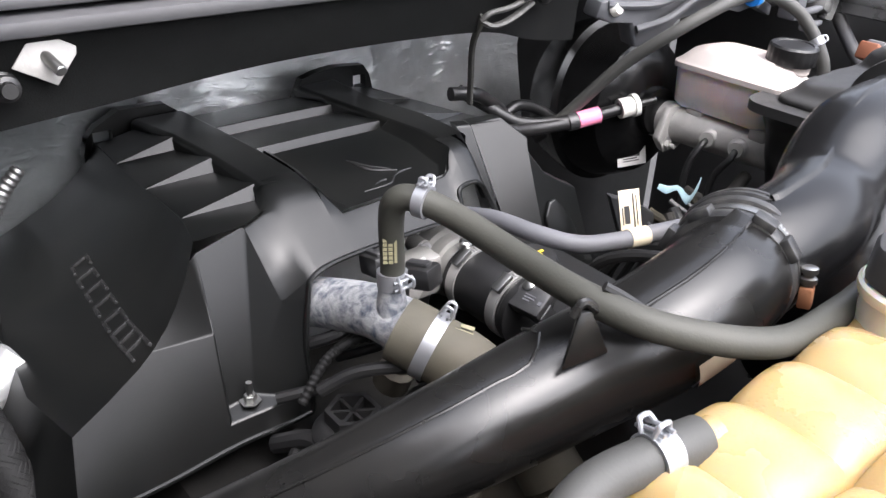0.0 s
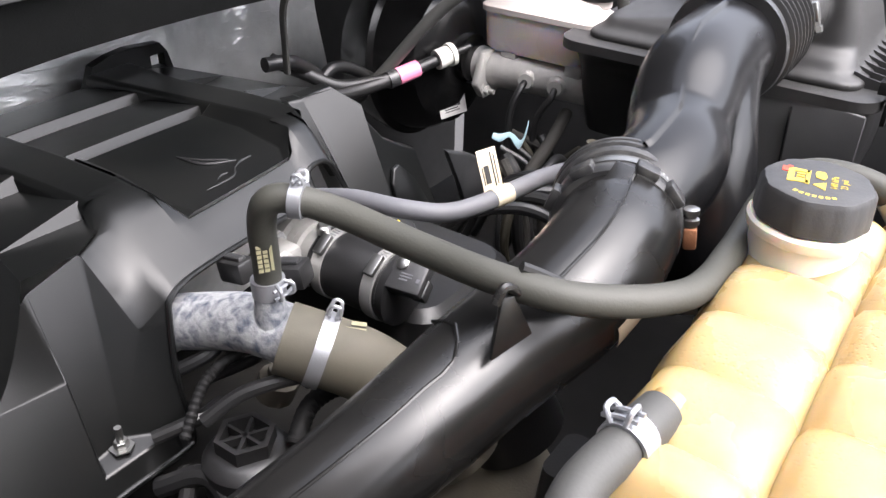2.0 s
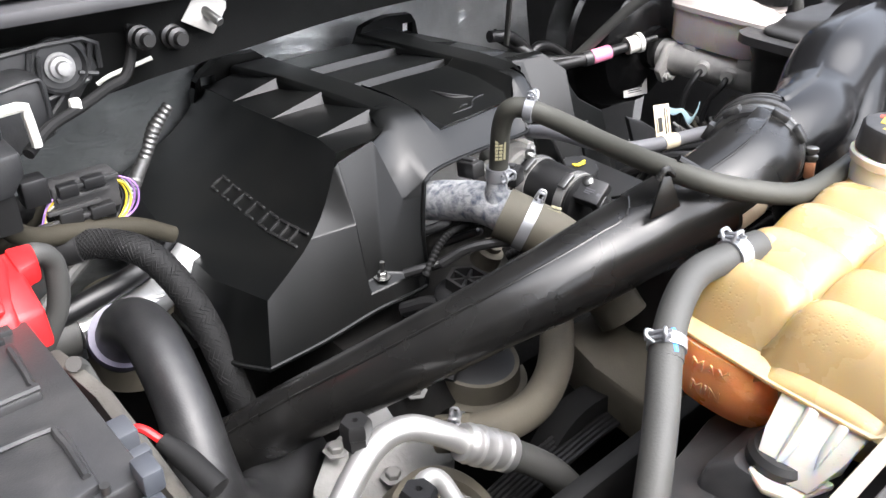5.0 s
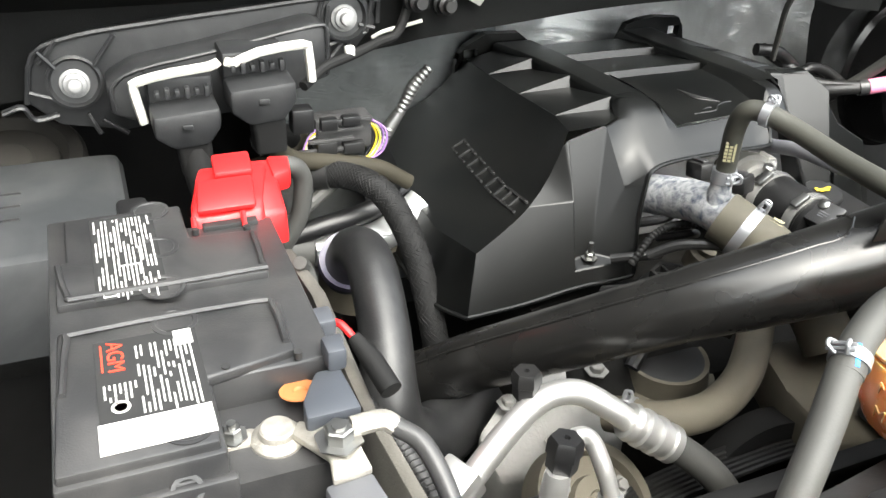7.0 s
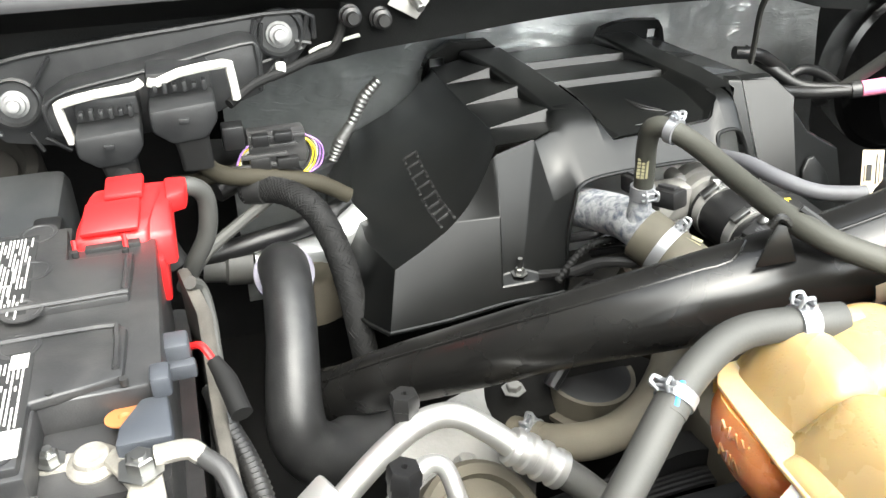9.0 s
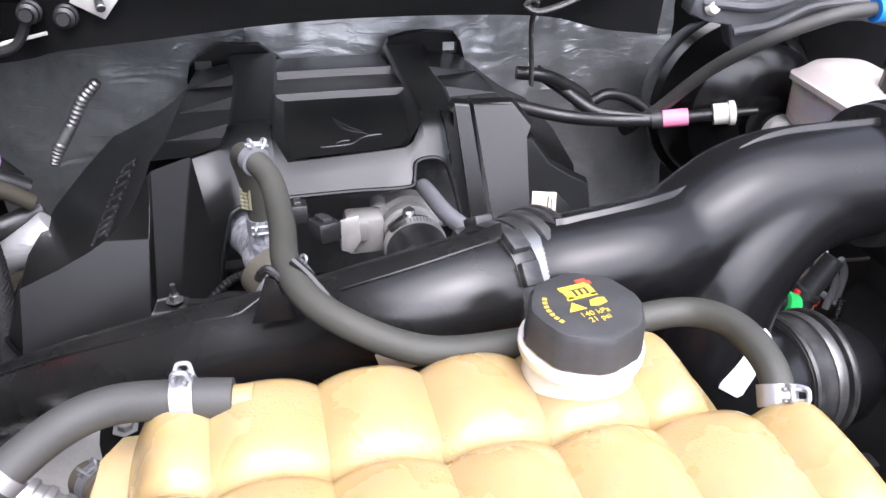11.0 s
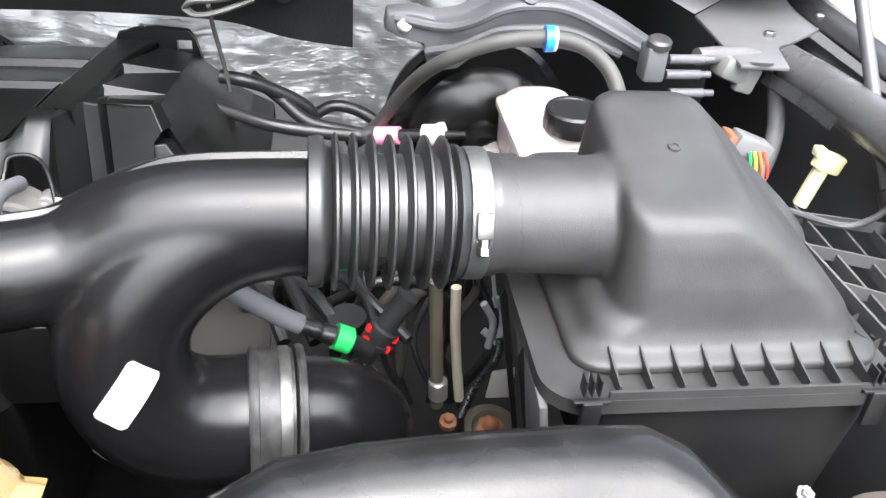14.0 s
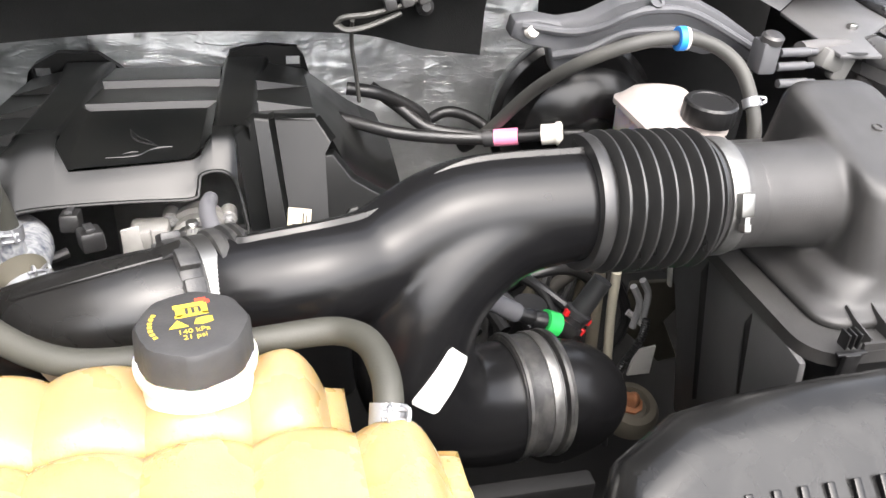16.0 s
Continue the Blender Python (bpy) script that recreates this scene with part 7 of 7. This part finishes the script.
box(bm := B(), (1.140, 0.174, 1.046), (.012, .014, .012), .002)
part("hook", bm, YEL, yc)
# lattice on the fender side
gl = thing("lattice_bracket", (1.09, -.03, 1.0), "black plastic lattice bracket beside the filter box", "bracket")
LAT = mat("lattice_plastic", (0.06, 0.06, 0.062), 0.45, dust=0.2)
for a, b in (((1.050, .18, 1.008), (1.052, -.14, 1.012)), ((1.075, .10, 1.0), (1.18, .06, 1.005)), ((1.06, .03, 1.0), (1.19, -.03, 1.0)), ((1.06, -.04, 1.0), (1.19, -.11, .995)), ((1.06, -.11, 1.0), (1.17, -.19, .99)), ((1.095, .12, .995), (1.085, -.18, .995)), ((1.13, .09, .995), (1.115, -.2, .99)), ((1.165, .07, .995), (1.15, -.2, .99))):
    bm = B()
    a, b = V(a), V(b)
    x, y, d = axes(b - a)
    join(bm, box(B(), (0, 0, 0), (.003, .014, (b - a).length)), basis((a + b) / 2, x, y))
    part("lattice_bar", bm, LAT, gl)
bm = B()
sweep(bm, [(1.075, .105, 1.005), (1.12, .065, 1.008), (1.155, .068, 1.012), (1.19, .085, 1.02)], .004, 8)
part("edge_bar", bm, LAT, gl)
lathe(bm := B(), (1.185, .05, 1.012), (-.5, -.6, .8), [(0, .016), (.003, .016), (.003, .010), (.010, .010), (.012, .008), (.012, .001)], 20)
solo("fender_bolt", bm, WHITEP, "pale flange bolt on the fender bracket", "bolt")
nut(bm := B(), (.956, -.231, .918), (0, -.5, 1), .005, .005, .002)
solo("support_bolt", bm, NUTG, "zinc bolt below the filter box clip", "bolt")
bm = B()
slab(bm, [(.86, -.26, .90), (1.10, -.24, .91), (1.2, -.5, .93), (.86, -.5, .93)], (0, 0, -.02), .004)
solo("lower_support", bm, DARK, "dark support panel below the filter box", "panel")
bm = B()
lathe(bm, (1.01, -.31, .90), (0, .3, 1), [(0, .06), (.05, .055), (.06, .04), (.062, .001)], 28)
solo("lamp_housing", bm, mat("brown_plastic", (0.12, 0.1, 0.085), 0.6, dust=0.3), "brownish rounded housing behind the headlamp", "housing")
bm = B()
slab(bm, [(1.07, -.27, 1.02), (1.10, -.24, 1.03), (1.16, -.5, 1.02), (1.12, -.5, 1.01)], (0, 0, -.03), .006)
solo("headlamp_edge", bm, WHITEPAINT, "white edge of the headlamp panel", "panel")

# quick couplers between duct and filter box
vq = thing("purge_valve", (.6, .02, .86), "black plastic vent valve with red locks", "valve")
va, vd = V((.560, .02, .822)), V((.50, .05, .86)).normalized()
vx, vy = axes(vd, (0, 1, 0))[:2]
lathe(bm := B(), va, vd, [(0, .034), (.006, .034), (.010, .024), (.030, .018), (.034, .013), (.085, .012)], 24)
part("stem", bm, BLACK, vq)
for k in range(8):
    a = k * math.tau / 8
    o = vx * math.cos(a) + vy * math.sin(a)
    join(bm := B(), box(B(), (0, 0, 0), (.010, .0025, .040), .0006), basis(va + vd * .035 + o * .017, o, vd.cross(o)))
    part("fin", bm, MODB, vq)
lathe(bm := B(), va + vd * .075, vd, [(0, .012), (0, .0165), (.006, .0165), (.007, .0145), (.016, .0145), (.017, .0165), (.024, .0165), (.026, .0125), (.07, .012)], 20)
part("coupler", bm, MODB, vq)
for a, k in ((150, .080), (168, .092), (30, .080), (12, .092)):
    o = vx * math.cos(radians(a)) + V((0, -1, 0)) * abs(math.sin(radians(a)))
    join(bm := B(), box(B(), (0, 0, 0), (.006, .007, .008), .001), basis(va + vd * k + o.normalized() * .0165, o, vd.cross(o)))
    part("lock_tab", bm, RED, vq, "red lock tab")
# lines in the depth under the bellows
random.seed(9)
for k in range(9):
    x = .60 + k * .019
    pts = [(x, .24 + random.uniform(0, .05), .85), (x + random.uniform(-.02, .02), .22, .82), (x + random.uniform(-.04, .03), .20, .74), (x + random.uniform(-.05, .05), .19, .64)]
    solo("wire_loom", sweep(B(), pts, random.uniform(.004, .010), 10), (BLACK, BROWN, TOWER, BLACK, BATT)[k % 5], "dusty line in the depth behind the filter box", "wire loom")
solo("wire_loom", sweep(B(), [(.55, .16, .84), (.60, .15, .875), (.655, .16, .87), (.70, .17, .83), (.71, .18, .76)], .007, 12), BLACK, "black loom arching behind the vent valve", "wire loom")
solo("wire_loom", sweep(B(), [(.79, .22, .88), (.73, .21, .86), (.66, .22, .80), (.62, .22, .72)], .010, 12), TOWER, "dusty olive hose behind the pipes", "hose")
pv = thing("purge_hose", (.5, .0, .95), "smooth grey hose with a green quick coupler", "hose")
bm = B()
sweep(bm, [(.440, -.005, .995), (.47, -.004, .970), (.50, -.003, .948), (.522, -.002, .934)], .0108, 16)
part("hose", bm, GREYHOSE, pv)
dq = V((.83, .02, -.40))
lathe(bm := B(), (.520, -.002, .935), dq, [(0, .008), (.004, .0085), (.012, .008), (.018, .0095), (.024, .008), (.028, .0105), (.038, .011), (.038, .008)], 18)
part("nozzle", bm, BLACK, pv)
lathe(bm := B(), (.556, -.001, .918), dq, [(0, .011), (0, .0142), (.017, .0142), (.019, .012), (.019, .009)], 22)
part("green_coupler", bm, GREEN, pv, "bright green quick coupler")
cyl(bm := B(), (.572, .0, .910), (.592, .005, .893), .009, 14)
part("tube_end", bm, BLACK, pv)
for (a, b, c), r, mm, lab in (([(.675, .12, .90), (.682, .12, .80), (.688, .12, .70)], .0085, TAN, "dusty tan pipe descending beside the filter box"), ([(.700, .12, .89), (.704, .12, .82), (.717, .12, .71)], .0065, mat("cream_pipe", (0.45, 0.42, 0.33), 0.5, dust=0.3), "cream coloured thin pipe beside the filter box"), ([(.717, .12, .71), (.722, .11, .66), (.725, .1, .60)], .005, BLACK, "thin black pipe end")):
    solo("vertical_pipe", sweep(B(), [a, b, c], r, 12), mm, lab, "pipe")
cyl(bm := B(), (.687, .119, .745), (.689, .119, .715), .0125, 16, .002)
solo("pipe_crimp", bm, ALU, "bright crimp on the tan pipe", "crimp")
solo("small_conduit", sweep(B(), [(.765, .13, .80), (.76, .125, .77), (.735, .115, .735), (.72, .11, .69)], .0055, 10, 5, rib=.0015, pitch=.004), BLACK, "thin black corrugated wire conduit", "conduit")
bm = B()
for pts in ([(.74, .14, .85), (.755, .14, .82), (.752, .14, .78)], [(.755, .145, .855), (.768, .145, .83), (.765, .14, .79)], [(.745, .15, .80), (.76, .14, .79), (.768, .13, .785)]):
    sweep(bm, pts, .005, 8)
solo("bracket_wire", bm, mat("pale_grey_clip", (0.28, 0.28, 0.28), 0.5), "pale grey wire clip in the gap", "clip")
hb = thing("hub_bolt", (.762, .115, .65), "rusty bolt in a worn round mount", "bolt")
lathe(bm := B(), (.762, .12, .635), (0, -.3, 1), [(0, .042), (.02, .042), (.03, .036), (.032, .026), (.024, .022), (.024, .001)], 32)
part("mount", bm, TAN, hb)
lathe(bm := B(), (.762, .117, .655), (0, -.3, 1), [(0, .018), (.008, .018), (.010, .011), (.02, .010), (.026, .007), (.03, .002)], 8)
part("bolt_head", bm, COPPER, hb)
lathe(bm := B(), (.705, .12, .665), (0, -.3, 1), [(0, .012), (.01, .012), (.012, .007), (.02, .006)], 8)
solo("rusty_nut", bm, COPPER, "small rusty nut in the depth", "nut")
bm = B()
slab(bm, [(.76, .13, .745), (.79, .13, .75), (.79, .13, .70), (.755, .13, .70)], (0, .004, 0), .001)
solo("white_tag", bm, LABEL, "white label in the gap before the filter box", "label")
tr = thing("engine_tray", (.42, .17, .79), "dusty tan tray seen through the duct bend", "tray")
frust(bm := B(), [(.385, .20, .76, .19, .15, .015), (.385, .20, .79, .20, .16, .015), (.385, .20, .79, .185, .145, .012), (.385, .20, .772, .18, .14, .012)])
part("pan", bm, TOWER, tr)
bm = B()
cyl(bm, (.575, .10, .70), (.57, .08, .88), .022, 20)
solo("dark_pipe", bm, BLACK, "dark upright pipe behind the green coupler", "pipe")
random.seed(5)
for k in range(5):
    x = .44 + k * .035
    pts = [(x, .25, .75), (x + random.uniform(-.02, .02), .2, .85), (x + random.uniform(.0, .05), .12, .88), (x + .06, .06, .86)]
    solo("wire_loom", sweep(B(), pts, random.uniform(.005, .009), 10), DARK if k % 2 else BLACK, "dark wire loom between duct and engine", "wire loom")
bm = B()
slab(bm, [(.715, -.205, 1.005), (.722, -.05, 1.02), (.728, .075, 1.0), (.768, .055, .83), (.775, .035, .72), (.755, -.20, .72)], (.008, 0, 0), .003)
shield = thing("box_shield", (.74, -.02, .72), "dusty dark plastic shield on the filter box flank", "shield")
part("panel", bm, FWALL, shield)
for y in (-.12, -.03):
    slab(bm := B(), [(.722, y, 1.000), (.7165, y, .985), (.750, y, .80), (.756, y, .80)], (0, .003, 0), .0008)
    part("rib", bm, BLACK, shield)
slab(bm := B(), [(.723, .045, .985), (.7235, .055, .985), (.735, .052, .915), (.7345, .044, .915)], (-.004, 0, 0), .0008)
part("stay", bm, CASTL, shield, "pale metal stay")
bm = B()
slab(bm, [(.79, .235, .785), (.895, .235, .78), (.89, .235, .745), (.862, .235, .705), (.905, .24, .625), (.872, .24, .62), (.835, .235, .662), (.79, .235, .70)], (.002, .006, .002), .002)
solo("splash_bracket", bm, OLIVE, "dusty brown stamped bracket in the depth behind the filter box", "bracket")

# ---- cowl fasteners ----
dw = thing("square_washer", (-.134, .415, 1.155), "pale steel clipped-corner washer with a stud", "washer")
bm = B()
q = basis((-.138, .402, 1.155), (1, 0, 0), (0, .12, 1))
join(bm, slab(B(), [(-.0285, -.0045, 0), (-.012, .0155, 0), (.0105, .019, 0), (.030, .0080, 0), (.0290, .0010, 0), (.0075, -.0250, 0)], (0, 0, .002), .0006), q)
part("plate", bm, CASTL, dw)
cyl(bm := B(), (-.136, .404, 1.158), (-.130, .378, 1.148), .0055, 12, .001)
part("stud", bm, STEEL, dw)
for x, z in ((-.174, 1.132), (-.212, 1.138)):
    lathe(bm := B(), (x, .415, z), (0, -1, .1), [(0, .014), (.006, .014), (.008, .010), (.012, .012), (.020, .012), (.022, .008), (.03, .007)], 16)
    solo("cowl_nut", bm, BLACK, "black cowl stud nut", "nut", "cowl fasteners")
bm = B()
sweep(bm, [(-.262, .425, 1.092), (-.25, .42, 1.10), (-.225, .42, 1.105), (-.20, .415, 1.112)], .0025, 6)
solo("pale_wire", bm, WHITEP, "thin pale bracket edge below the cowl", "wire")
